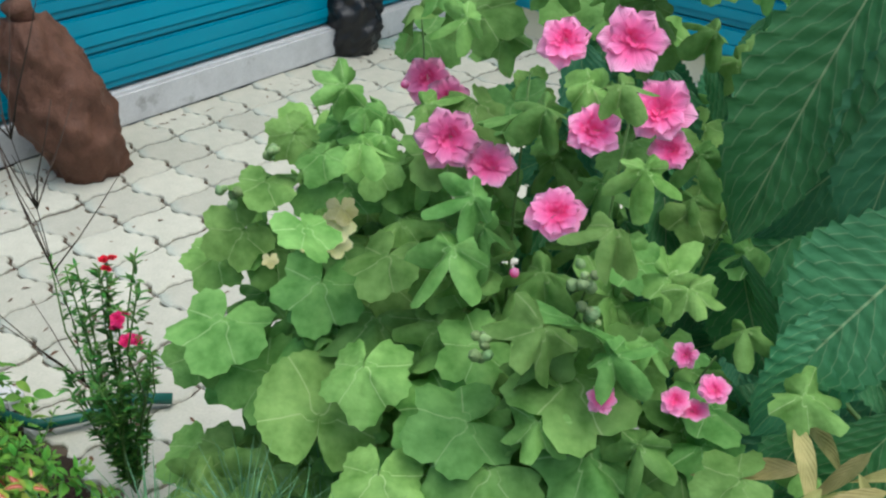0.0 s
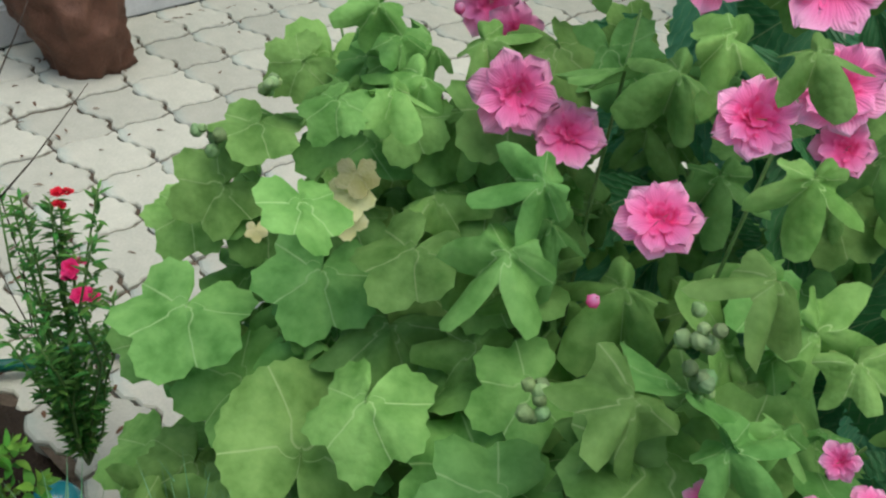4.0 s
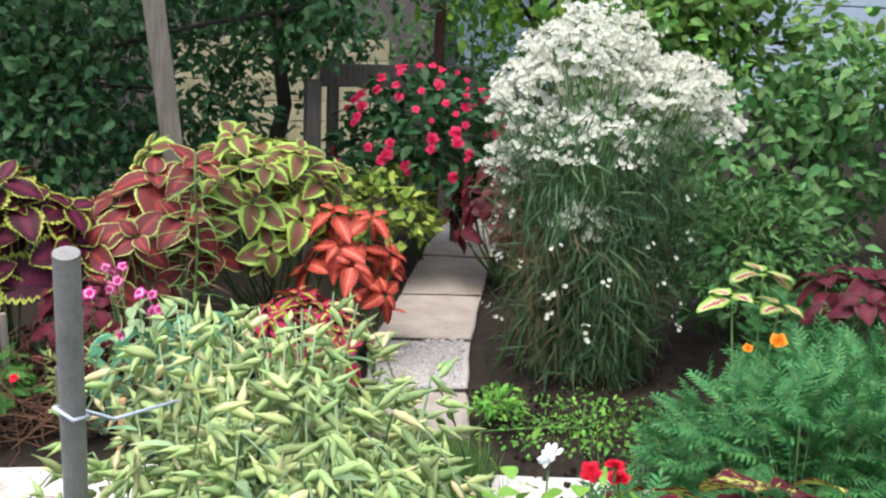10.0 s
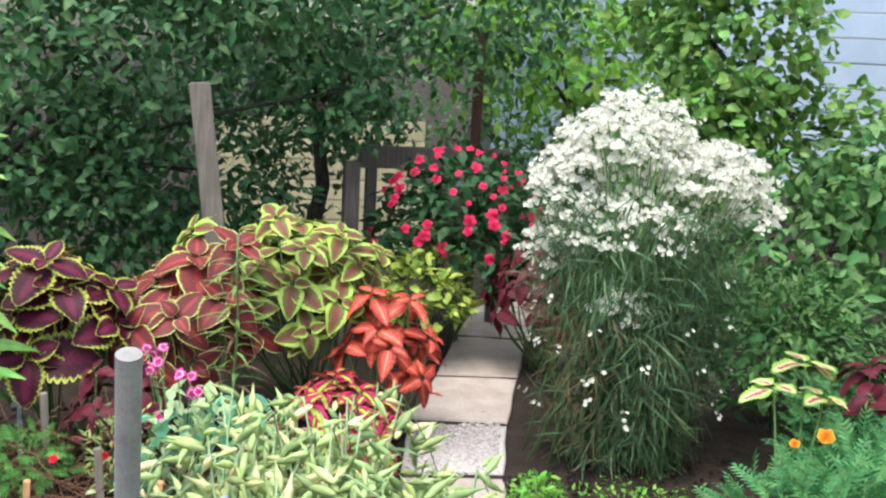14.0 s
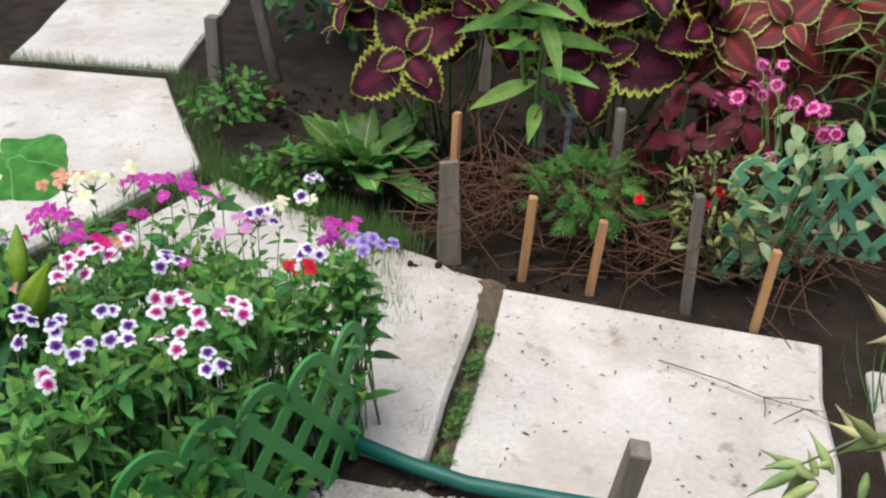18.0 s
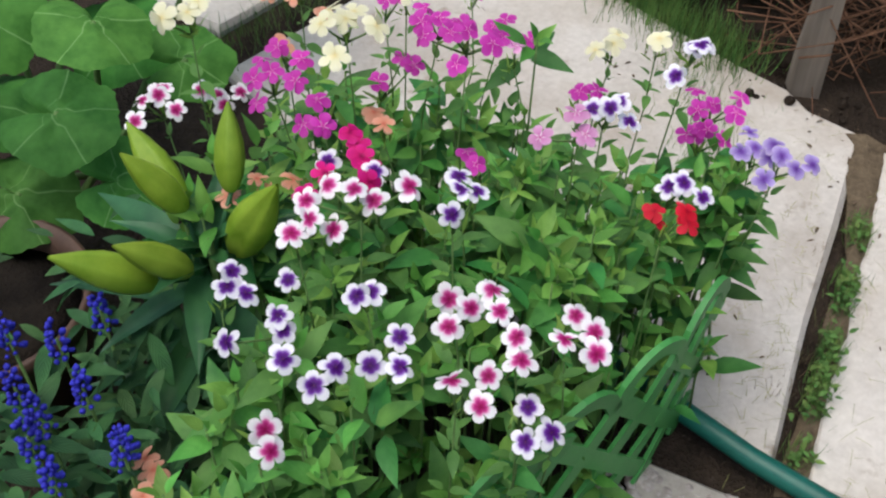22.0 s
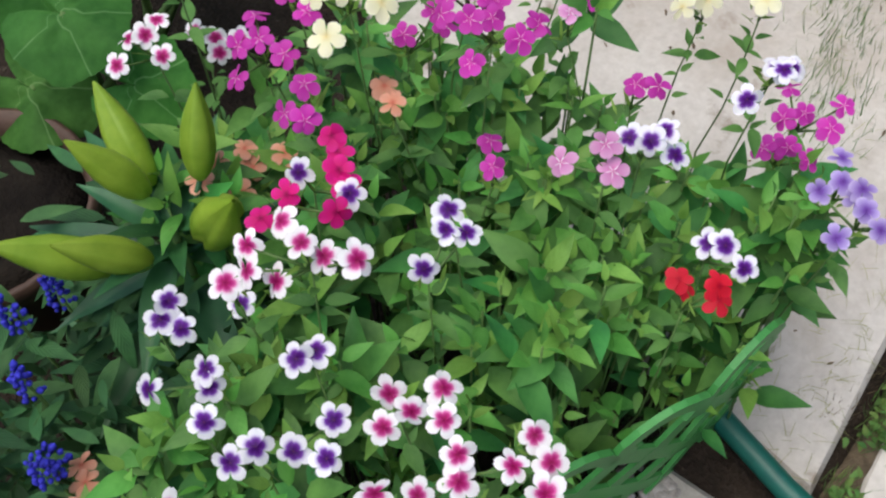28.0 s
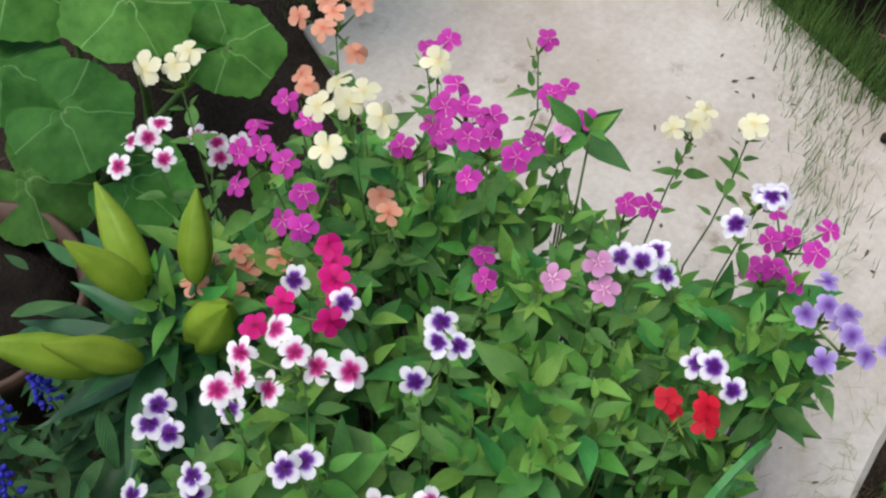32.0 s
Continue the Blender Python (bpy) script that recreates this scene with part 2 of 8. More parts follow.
def plain_mat(name, dark, light, scale=12.0, rough=0.7, spec=0.3, bump_s=0.3, bump_d=0.006, stain=None, metal=0.0, fine=120.0, coord="Object", patch=None):
    m, nt, b = mat(name, rough, spec, metal)
    n = noise_fac(nt, scale, 6.0, 0.6, coord)
    g = noise_fac(nt, fine, 3.0, 0.6, coord)
    c = ramp(nt, n, [(0.3, dark), (0.7, light)])
    c = mix(nt, 0.35, c, ramp(nt, g, [(0.3, dark), (0.7, light)]))
    if stain:
        st = noise_fac(nt, stain[1], 5.0, 0.65, coord)
        c = mix(nt, ramp(nt, st, [(stain[2], (0, 0, 0)), (stain[2] + 0.12, (1, 1, 1))]), c, stain[0])
    if patch:
        pt = noise_fac(nt, patch[1], 6.0, 0.7, coord)
        c = mix(nt, ramp(nt, pt, [(0.46, (0, 0, 0)), (0.70, (0.75, 0.75, 0.75))]), c, patch[0])
    nt.links.new(vary(nt, c, 0.24), b.inputs["Base Color"])
    bump(nt, b, math_node(nt, "ADD", n, math_node(nt, "MULTIPLY", g, 0.5)), bump_s, bump_d)
    return m


def wood_mat(name, dark, light, rough=0.75):
    m, nt, b = mat(name, rough, 0.2)
    tc = nt.nodes.new("ShaderNodeTexCoord")
    mp = nd(nt, "ShaderNodeMapping", Scale=(60.0, 60.0, 4.0))
    nt.links.new(tc.outputs["Object"], mp.inputs[0])
    n = nd(nt, "ShaderNodeTexNoise", Scale=1.0, Detail=5.0)
    nt.links.new(mp.outputs[0], n.inputs["Vector"])
    c = ramp(nt, n.outputs[0], [(0.3, dark), (0.7, light)])
    big = noise_fac(nt, 6.0, 3.0)
    c = mix(nt, 0.3, c, ramp(nt, big, [(0.35, dark), (0.65, light)]))
    nt.links.new(vary(nt, c, 0.25), b.inputs["Base Color"])
    bump(nt, b, n.outputs[0], 0.4, 0.004)
    return m


# ---- materials ----
SOIL = plain_mat("soil", (0.012, 0.009, 0.007), (0.055, 0.041, 0.031), 9.0, 0.95, 0.1, 1.0, 0.025, stain=((0.10, 0.08, 0.06), 60.0, 0.64))
POT_SOIL = plain_mat("potting_soil", (0.005, 0.004, 0.0035), (0.02, 0.016, 0.012), 20.0, 0.95, 0.1, 0.9, 0.01)
PAVER = plain_mat("paver_concrete", (0.36, 0.36, 0.30), (0.55, 0.53, 0.45), 7.0, 0.85, 0.2, 0.25, 0.003, stain=((0.25, 0.33, 0.31), 1.5, 0.47))
SAND = plain_mat("joint_sand", (0.045, 0.035, 0.025), (0.13, 0.10, 0.075), 30.0, 0.95, 0.1, 0.5, 0.006)
CONCRETE = plain_mat("pale_concrete", (0.42, 0.385, 0.345), (0.68, 0.64, 0.59), 3.0, 0.85, 0.2, 0.5, 0.005, stain=((0.27, 0.22, 0.17), 9.0, 0.60), fine=70.0, patch=((0.36, 0.30, 0.24), 2.3))
BROWN_SLAB = plain_mat("weathered_slab", (0.24, 0.19, 0.15), (0.44, 0.38, 0.33), 6.0, 0.85, 0.2, 0.5, 0.005, stain=((0.14, 0.11, 0.09), 12.0, 0.62))
PEBBLE_BED = plain_mat("aggregate_mortar", (0.26, 0.24, 0.21), (0.42, 0.39, 0.35), 40.0, 0.9, 0.2, 0.5, 0.004)
PEBBLE = plain_mat("pebble", (0.34, 0.30, 0.26), (0.74, 0.70, 0.64), 30.0, 0.6, 0.3, 0.2, 0.002)
KERB = plain_mat("kerb_concrete", (0.46, 0.46, 0.46), (0.66, 0.66, 0.66), 9.0, 0.85, 0.2, 0.35, 0.004, stain=((0.28, 0.27, 0.25), 5.0, 0.62))
BLUE = plain_mat("blue_cladding", (0.003, 0.22, 0.33), (0.006, 0.27, 0.39), 3.0, 0.42, 0.4, 0.05, 0.002)
CREAM = plain_mat("cream_wall", (0.66, 0.60, 0.44), (0.76, 0.70, 0.54), 4.0, 0.8, 0.2, 0.2, 0.003)
SACK = plain_mat("brown_sacking", (0.075, 0.035, 0.022), (0.16, 0.075, 0.048), 14.0, 0.65, 0.3, 0.8, 0.012)
BLACK_BAG = plain_mat("black_plastic", (0.004, 0.004, 0.005), (0.012, 0.012, 0.014), 20.0, 0.28, 0.5, 0.6, 0.01)
PVC = plain_mat("white_pvc", (0.74, 0.76, 0.80), (0.84, 0.86, 0.88), 10.0, 0.3, 0.5, 0.05, 0.001)
POT_BLACK = plain_mat("dark_pot_plastic", (0.012, 0.022, 0.024), (0.03, 0.05, 0.052), 12.0, 0.45, 0.4, 0.15, 0.002)
POT_RED = plain_mat("red_pot_plastic", (0.34, 0.015, 0.018), (0.46, 0.03, 0.03), 12.0, 0.4, 0.4, 0.1, 0.002)
POT_BROWN = plain_mat("brown_pot_plastic", (0.05, 0.028, 0.02), (0.11, 0.065, 0.045), 12.0, 0.55, 0.3, 0.2, 0.003)
GREEN_PLASTIC = plain_mat("green_lattice_plastic", (0.05, 0.24, 0.055), (0.08, 0.31, 0.08), 14.0, 0.5, 0.35, 0.15, 0.002)
MINT_PLASTIC = plain_mat("mint_lattice_plastic", (0.16, 0.46, 0.26), (0.24, 0.56, 0.34), 14.0, 0.5, 0.35, 0.15, 0.002)
HOSE = plain_mat("hose_rubber", (0.006, 0.075, 0.06), (0.012, 0.12, 0.09), 12.0, 0.4, 0.4, 0.1, 0.002)
STAKE_NEW = wood_mat("fresh_wood", (0.34, 0.17, 0.075), (0.52, 0.29, 0.14))
STAKE_OLD = wood_mat("grey_wood", (0.12, 0.10, 0.08), (0.26, 0.22, 0.18))
POST_GREY = plain_mat("grey_pipe", (0.17, 0.155, 0.14), (0.30, 0.28, 0.26), 18.0, 0.6, 0.35, 0.2, 0.002)
DARK_WOOD = wood_mat("dark_post_wood", (0.06, 0.05, 0.042), (0.14, 0.115, 0.095))
STEM = plain_mat("green_stem", (0.06, 0.13, 0.03), (0.14, 0.24, 0.07), 30.0, 0.6, 0.3, 0.2, 0.002)
DARK_STEM = plain_mat("woody_stem", (0.035, 0.025, 0.02), (0.09, 0.065, 0.05), 30.0, 0.8, 0.2, 0.4, 0.003)
DRY = plain_mat("dry_stalk", (0.075, 0.035, 0.02), (0.20, 0.11, 0.068), 25.0, 0.85, 0.15, 0.3, 0.003)
BARK = wood_mat("bark", (0.03, 0.025, 0.02), (0.085, 0.07, 0.055))
SIDING = plain_mat("pale_blue_siding", (0.40, 0.48, 0.58), (0.50, 0.57, 0.68), 3.0, 0.6, 0.3, 0.1, 0.002)
YELLOW_BOARD = wood_mat("yellow_board", (0.44, 0.38, 0.22), (0.60, 0.54, 0.34))
# white plastic toned to blue-grey for the shade at the plant label
WHITE_PLASTIC = plain_mat("white_label_plastic", (0.46, 0.49, 0.56), (0.58, 0.61, 0.68), 20.0, 0.4, 0.4, 0.05, 0.001)
RUST = plain_mat("rusty_iron", (0.05, 0.025, 0.016), (0.14, 0.07, 0.045), 40.0, 0.8, 0.3, 0.4, 0.002, metal=0.4)
FILM = plain_mat("white_sheet", (0.72, 0.74, 0.76), (0.84, 0.85, 0.86), 8.0, 0.7, 0.3, 0.2, 0.004)

LF_HOLLY = lobed_mat("hollyhock_leaf", (0.105, 0.25, 0.05), (0.27, 0.49, 0.14), (0.40, 0.56, 0.24), translucent=0.32)
LF_YELLOWED = lobed_mat("yellowed_leaf", (0.62, 0.60, 0.22), (0.82, 0.78, 0.45), (0.8, 0.78, 0.45))
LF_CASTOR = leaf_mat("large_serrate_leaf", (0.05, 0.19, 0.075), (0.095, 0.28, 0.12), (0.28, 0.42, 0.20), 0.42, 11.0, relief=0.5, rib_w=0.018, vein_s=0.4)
LF_PUMPKIN = lobed_mat("pumpkin_leaf", (0.035, 0.13, 0.02), (0.09, 0.25, 0.045), (0.20, 0.38, 0.13))
LF_BRIGHT = leaf_mat("bright_leaf", (0.09, 0.25, 0.025), (0.19, 0.42, 0.06), None, 0.5, island=True)
LF_MID = leaf_mat("mid_green_leaf", (0.05, 0.16, 0.025), (0.11, 0.29, 0.05), None, 0.5, island=True)
# phlox leaf darkened for shade low down; young tops get a lighter copy
LF_PHLOX = leaf_mat("phlox_leaf", (0.035, 0.14, 0.028), (0.10, 0.28, 0.06), None, 0.55, 5.0, relief=0.12, island=True, spread=0.8)
LF_PHLOX_TOP = leaf_mat("light_top_phlox_leaf", (0.085, 0.25, 0.035), (0.20, 0.43, 0.085), None, 0.5, 5.0, relief=0.15, island=True, spread=0.6)
LF_TIPS = leaf_mat("young_bract", (0.14, 0.32, 0.05), (0.24, 0.46, 0.10), None, 0.55, 3.0, relief=0.1, island=True)
LF_PETUNIA = leaf_mat("petunia_leaf", (0.06, 0.18, 0.03), (0.20, 0.42, 0.085), None, 0.5, 5.0, island=True, spread=1.0)
LF_CROTON = leaf_mat("variegated_leaf", (0.14, 0.24, 0.03), (0.46, 0.52, 0.10), None, 0.5, island=True)
LF_VINE = leaf_mat("vine_leaf", (0.075, 0.18, 0.03), (0.20, 0.34, 0.07), None, 0.5, island=True, translucent=0.3, spread=0.9)
LF_DULL = leaf_mat("dull_bush_leaf", (0.045, 0.12, 0.03), (0.11, 0.23, 0.06), None, 0.5, island=True, spread=0.8)
LF_SALVIA = leaf_mat("salvia_leaf", (0.02, 0.075, 0.022), (0.055, 0.15, 0.045), None, 0.6, island=True, spread=0.9)
LF_BALL = leaf_mat("furry_bud", (0.20, 0.34, 0.12), (0.36, 0.50, 0.24), None, 0.7, 3.0)
LF_DARK = leaf_mat("dark_leaf", (0.018, 0.06, 0.018), (0.05, 0.13, 0.04), None, 0.5, island=True)
LF_TREE = leaf_mat("tree_leaf", (0.024, 0.075, 0.026), (0.095, 0.20, 0.062), None, 0.5, island=True, spread=1.0)
LF_LIME = leaf_mat("sunny_tree_leaf", (0.10, 0.24, 0.02), (0.24, 0.44, 0.06), None, 0.5, island=True, translucent=0.35)
LF_MARI = leaf_mat("marigold_leaf", (0.035, 0.13, 0.035), (0.10, 0.28, 0.08), None, 0.5, island=True)
LF_NEEDLE = leaf_mat("pine_needle", (0.08, 0.22, 0.10), (0.22, 0.42, 0.22), None, 0.5, island=True)
LF_LILY = leaf_mat("lily_leaf", (0.022, 0.09, 0.035), (0.05, 0.155, 0.055), None, 0.4, 3.0, relief=0.08)
LF_BUD = leaf_mat("lily_bud", (0.16, 0.30, 0.02), (0.30, 0.46, 0.05), None, 0.42, 2.0, relief=0.1, spread=0.25)
LF_GREY = leaf_mat("grey_green_stalk", (0.18, 0.30, 0.13), (0.36, 0.47, 0.25), None, 0.6, island=True, spread=0.8)
LF_POD = leaf_mat("radish_pod", (0.25, 0.36, 0.11), (0.50, 0.58, 0.24), None, 0.55, 3.0, island=True, spread=0.8)
LF_PALEWEED = leaf_mat("fading_weed", (0.14, 0.20, 0.05), (0.34, 0.36, 0.12), None, 0.6, 3.0, island=True)
LF_POD_DRY = leaf_mat("ripe_pod", (0.55, 0.50, 0.22), (0.72, 0.64, 0.36), None, 0.6, 3.0, island=True)
LF_GRASS = leaf_mat("grass_blade", (0.06, 0.15, 0.03), (0.16, 0.28, 0.07), None, 0.6, island=True)
LF_STALK = leaf_mat("tall_stem_foliage", (0.04, 0.085, 0.035), (0.11, 0.185, 0.075), None, 0.6, island=True, spread=0.8)
LF_BROWNISH = leaf_mat("withered_foliage", (0.10, 0.08, 0.035), (0.22, 0.16, 0.08), None, 0.7, island=True)
LF_WITHERED = leaf_mat("withered_leaf", (0.20, 0.20, 0.06), (0.42, 0.38, 0.15), None, 0.7, spread=0.8)
LF_DOCK = leaf_mat("dock_leaf", (0.06, 0.165, 0.03), (0.14, 0.30, 0.065), (0.30, 0.42, 0.18), 0.4, rib_w=0.08)

CO_LIME = coleus_mat("lime_coral_leaf", (0.88, 0.50, 0.38), (0.56, 0.15, 0.08), (0.40, 0.47, 0.07), 0.24, 0.46, 0.95, 10.0)
CO_LIME2 = coleus_mat("lime_leaf_red_heart", (0.82, 0.36, 0.22), (0.52, 0.33, 0.08), (0.44, 0.53, 0.07), 0.14, 0.34, 0.8, 10.0)
CO_LIME3 = coleus_mat("lime_leaf_wine_heart", (0.72, 0.26, 0.20), (0.38, 0.08, 0.05), (0.28, 0.38, 0.055), 0.18, 0.56, 0.8, 12.0)
CO_PINK = coleus_mat("salmon_leaf", (0.80, 0.44, 0.32), (0.56, 0.15, 0.09), (0.28, 0.35, 0.05), 0.24, 0.62, 0.75, 10.0)
CO_SPLASH = coleus_mat("maroon_splashed_leaf", (0.085, 0.006, 0.014), (0.10, 0.007, 0.018), (0.26, 0.28, 0.05), 0.4, 0.985, 0.06, blotch=((0.44, 0.50, 0.09), 0.55))
CO_RED = coleus_mat("scarlet_leaf", (0.58, 0.008, 0.045), (0.46, 0.008, 0.025), (0.50, 0.26, 0.12), 0.4, 0.975, 0.06)
CO_ORANGE = coleus_mat("fire_leaf", (0.52, 0.05, 0.022), (0.32, 0.02, 0.012), (0.30, 0.12, 0.03), 0.4, 0.95, 0.2, veinc=(0.78, 0.26, 0.18), vein_w=0.16)
CO_BROWN = coleus_mat("brick_leaf_lime_rim", (0.30, 0.04, 0.035), (0.15, 0.026, 0.026), (0.52, 0.60, 0.16), 0.16, 0.90, 0.2, 8.0)
CO_BRONZE = coleus_mat("bronze_leaf_lime_rim", (0.19, 0.06, 0.04), (0.15, 0.12, 0.04), (0.38, 0.52, 0.09), 0.25, 0.62, 0.4, 8.0)
CO_DARK = coleus_mat("deep_purple_leaf", (0.14, 0.012, 0.04), (0.06, 0.006, 0.016), (0.50, 0.54, 0.08), 0.25, 0.84, 0.5, 12.0)
CO_MAROON = coleus_mat("maroon_leaf", (0.12, 0.012, 0.024), (0.08, 0.010, 0.018), (0.16, 0.06, 0.03), 0.4, 0.94, 0.15)
CO_MAGENTA = coleus_mat("magenta_rim_leaf", (0.36, 0.50, 0.05), (0.20, 0.012, 0.03), (0.48, 0.02, 0.10), 0.30, 0.66, 0.7)
CO_VARIEG = coleus_mat("cream_splashed_leaf", (0.30, 0.05, 0.06), (0.60, 0.55, 0.30), (0.24, 0.40, 0.06), 0.22, 0.55, 1.0)

FL_PINK = petal_mat("hollyhock_petal", [(0.0, (0.95, 0.60, 0.25)), (0.14, (0.92, 0.07, 0.28)), (0.5, (0.95, 0.13, 0.40)), (0.75, (0.96, 0.26, 0.54)), (1.0, (0.97, 0.52, 0.74))], veins=20.0)
FL_PURPLE = petal_mat("violet_white_phlox", [(0.0, (0.16, 0.04, 0.10)), (0.10, (0.05, 0.004, 0.10)), (0.34, (0.10, 0.01, 0.22)), (0.48, (0.20, 0.06, 0.40)), (0.57, (0.66, 0.56, 0.80)), (0.70, (0.90, 0.88, 0.94))], feather=0.9, jag=0.2)
FL_ROSE = petal_mat("rose_white_phlox", [(0.0, (0.20, 0.0, 0.05)), (0.14, (0.30, 0.004, 0.09)), (0.34, (0.46, 0.02, 0.19)), (0.48, (0.68, 0.15, 0.40)), (0.57, (0.86, 0.66, 0.79)), (0.72, (0.92, 0.89, 0.91))], feather=0.9, jag=0.2)
FL_MAGENTA = petal_mat("magenta_phlox", [(0.0, (0.55, 0.02, 0.30)), (0.3, (0.56, 0.03, 0.38)), (1.0, (0.60, 0.07, 0.46))], star=(0.74, 0.36, 0.62))
FL_CERISE = petal_mat("cerise_phlox", [(0.0, (0.25, 0.0, 0.06)), (0.3, (0.60, 0.005, 0.16)), (1.0, (0.68, 0.015, 0.26))])
FL_LILAC = petal_mat("lilac_phlox", [(0.0, (0.12, 0.03, 0.26)), (0.25, (0.20, 0.09, 0.44)), (0.6, (0.38, 0.27, 0.64)), (1.0, (0.58, 0.48, 0.78))], feather=0.5)
FL_LIGHTPINK = petal_mat("pink_star_phlox", [(0.0, (0.60, 0.12, 0.36)), (0.4, (0.70, 0.28, 0.56)), (1.0, (0.78, 0.42, 0.66))], star=(0.9, 0.84, 0.9))
FL_CREAM = petal_mat("cream_phlox", [(0.0, (0.78, 0.66, 0.30)), (0.3, (0.84, 0.80, 0.52)), (1.0, (0.88, 0.85, 0.64))])
FL_SALMON = petal_mat("salmon_phlox", [(0.0, (0.66, 0.16, 0.10)), (0.3, (0.78, 0.34, 0.22)), (1.0, (0.80, 0.42, 0.30))])
FL_RED = petal_mat("red_flower", [(0.0, (0.40, 0.0, 0.02)), (0.3, (0.62, 0.01, 0.03)), (1.0, (0.70, 0.02, 0.05))])
FL_WHITE = petal_mat("white_petal", [(0.0, (0.70, 0.72, 0.40)), (0.25, (0.84, 0.85, 0.82)), (1.0, (0.88, 0.88, 0.88))])
FL_ORANGE = petal_mat("orange_marigold", [(0.0, (0.50, 0.10, 0.005)), (0.5, (0.80, 0.20, 0.006)), (1.0, (0.84, 0.34, 0.02))])
FL_BLUE = petal_mat("blue_salvia", [(0.0, (0.02, 0.02, 0.26)), (1.0, (0.06, 0.06, 0.62))])
FL_MAGRED = petal_mat("pink_snapdragon", [(0.0, (0.60, 0.01, 0.12)), (1.0, (0.74, 0.04, 0.20))])
FL_UMBEL = petal_mat("cream_umbel", [(0.0, (0.46, 0.45, 0.26)), (0.4, (0.68, 0.66, 0.52)), (1.0, (0.76, 0.75, 0.66))])


# ---- mesh helpers ----
rng = np.random.default_rng(7)


def mesh_from(name, verts, faces, material, uv=None, smooth=True):
    me = bpy.data.meshes.new(name)
    me.from_pydata([tuple(v) for v in verts], [], faces)
    if uv is not None:
        layer = me.uv_layers.new(name="UVMap")
        idx = np.empty(len(me.loops), dtype=np.int32)
        me.loops.foreach_get("vertex_index", idx)
        layer.data.foreach_set("uv", np.asarray(uv, dtype=np.float32)[idx].ravel())
    if smooth:
        me.polygons.foreach_set("use_smooth", np.ones(len(me.polygons), dtype=bool))
    me.materials.append(material)
    return me


def thing(name, x=0.0, y=0.0, z=0.0, label="", category="", group="", kind=""):
    ob = new(name)
    ob.location = (x, y, z)
    ob.empty_display_size = 0.05
    return tagged(ob, label, category, group, kind)


def put(name, me, parent, m=None, label=""):
    """Links a mesh as one part; m is its pose in the world."""
    ob = new(name, me)
    ob.parent = parent
    base = parent.location if parent.parent is None else parent.parent.location + parent.location
    if m is not None:
        ob.matrix_basis = Matrix.Translation(-base) @ m
    else:
        ob.location = -base
    return tagged(ob, label)


def part(name, bm, material, parent, label="", smooth=False):
    me = bpy.data.meshes.new(name)
    bm.to_mesh(me)
    bm.free()
    me.materials.append(material)
    if smooth:
        me.polygons.foreach_set("use_smooth", np.ones(len(me.polygons), dtype=bool))
    return put(name, me, parent, None, label)


def joined(name, tmpl, mats, material, parent=None, label="", kind=""):
    """Many copies of one small template in one mesh."""
    v, f, uv = tmpl
    if parent is not None and len(mats) <= 140 and kind == "":
        one = {"leaves": "leaf", "foliage": "leaf", "buds": "bud", "ripe_pods": "ripe_pod"}.get(name, name.rstrip("s"))
        me = mesh_from(one, v, f, material, uv)
        for m in mats:
            ob = put(one, me, parent, M(m), label)
        return ob
    if parent is not None and kind == "":
        kind = "stuff"
    v = np.asarray(v, float)
    mats = np.asarray(mats, float)
    n, k = len(mats), len(v)
    allv = np.einsum("nij,kj->nki", mats[:, :3, :3], v) + mats[:, None, :3, 3]
    faces = []
    for i in range(n):
        o = i * k
        faces += [tuple(a + o for a in q) for q in f]
    me = mesh_from(name, allv.reshape(-1, 3), faces, material, np.tile(np.asarray(uv, float), (n, 1)))
    if parent is None:
        ob = new(name, me)
        return tagged(ob, label, kind=kind)
    ob = put(name, me, parent, None, label)
    return tagged(ob, kind=kind)


def aim(loc, along, up, size=1.0, width=None):
    """4x4: local Y along, local Z as near up as it goes."""
    y = np.array(along, float)
    y /= np.linalg.norm(y) + 1e-9
    x = np.cross(y, np.array(up, float))
    if np.linalg.norm(x) < 1e-4:
        x = np.cross(y, (0.3, 0.9, 0.2))
    x /= np.linalg.norm(x)
    z = np.cross(x, y)
    m = np.eye(4)
    m[:3, 0], m[:3, 1], m[:3, 2], m[:3, 3] = x * (width or size), y * size, z * size, loc
    return m


def face(loc, normal, size=1.0):
    """4x4: local Z along the normal, any spin."""
    z = np.array(normal, float)
    z /= np.linalg.norm(z) + 1e-9
    x = np.cross(z, rng.normal(0, 1, 3))
    x /= np.linalg.norm(x) + 1e-9
    m = np.eye(4)
    m[:3, 0], m[:3, 1], m[:3, 2], m[:3, 3] = x * size, np.cross(z, x) * size, z * size, loc
    return m


def M(a):
    return Matrix([list(r) for r in a])


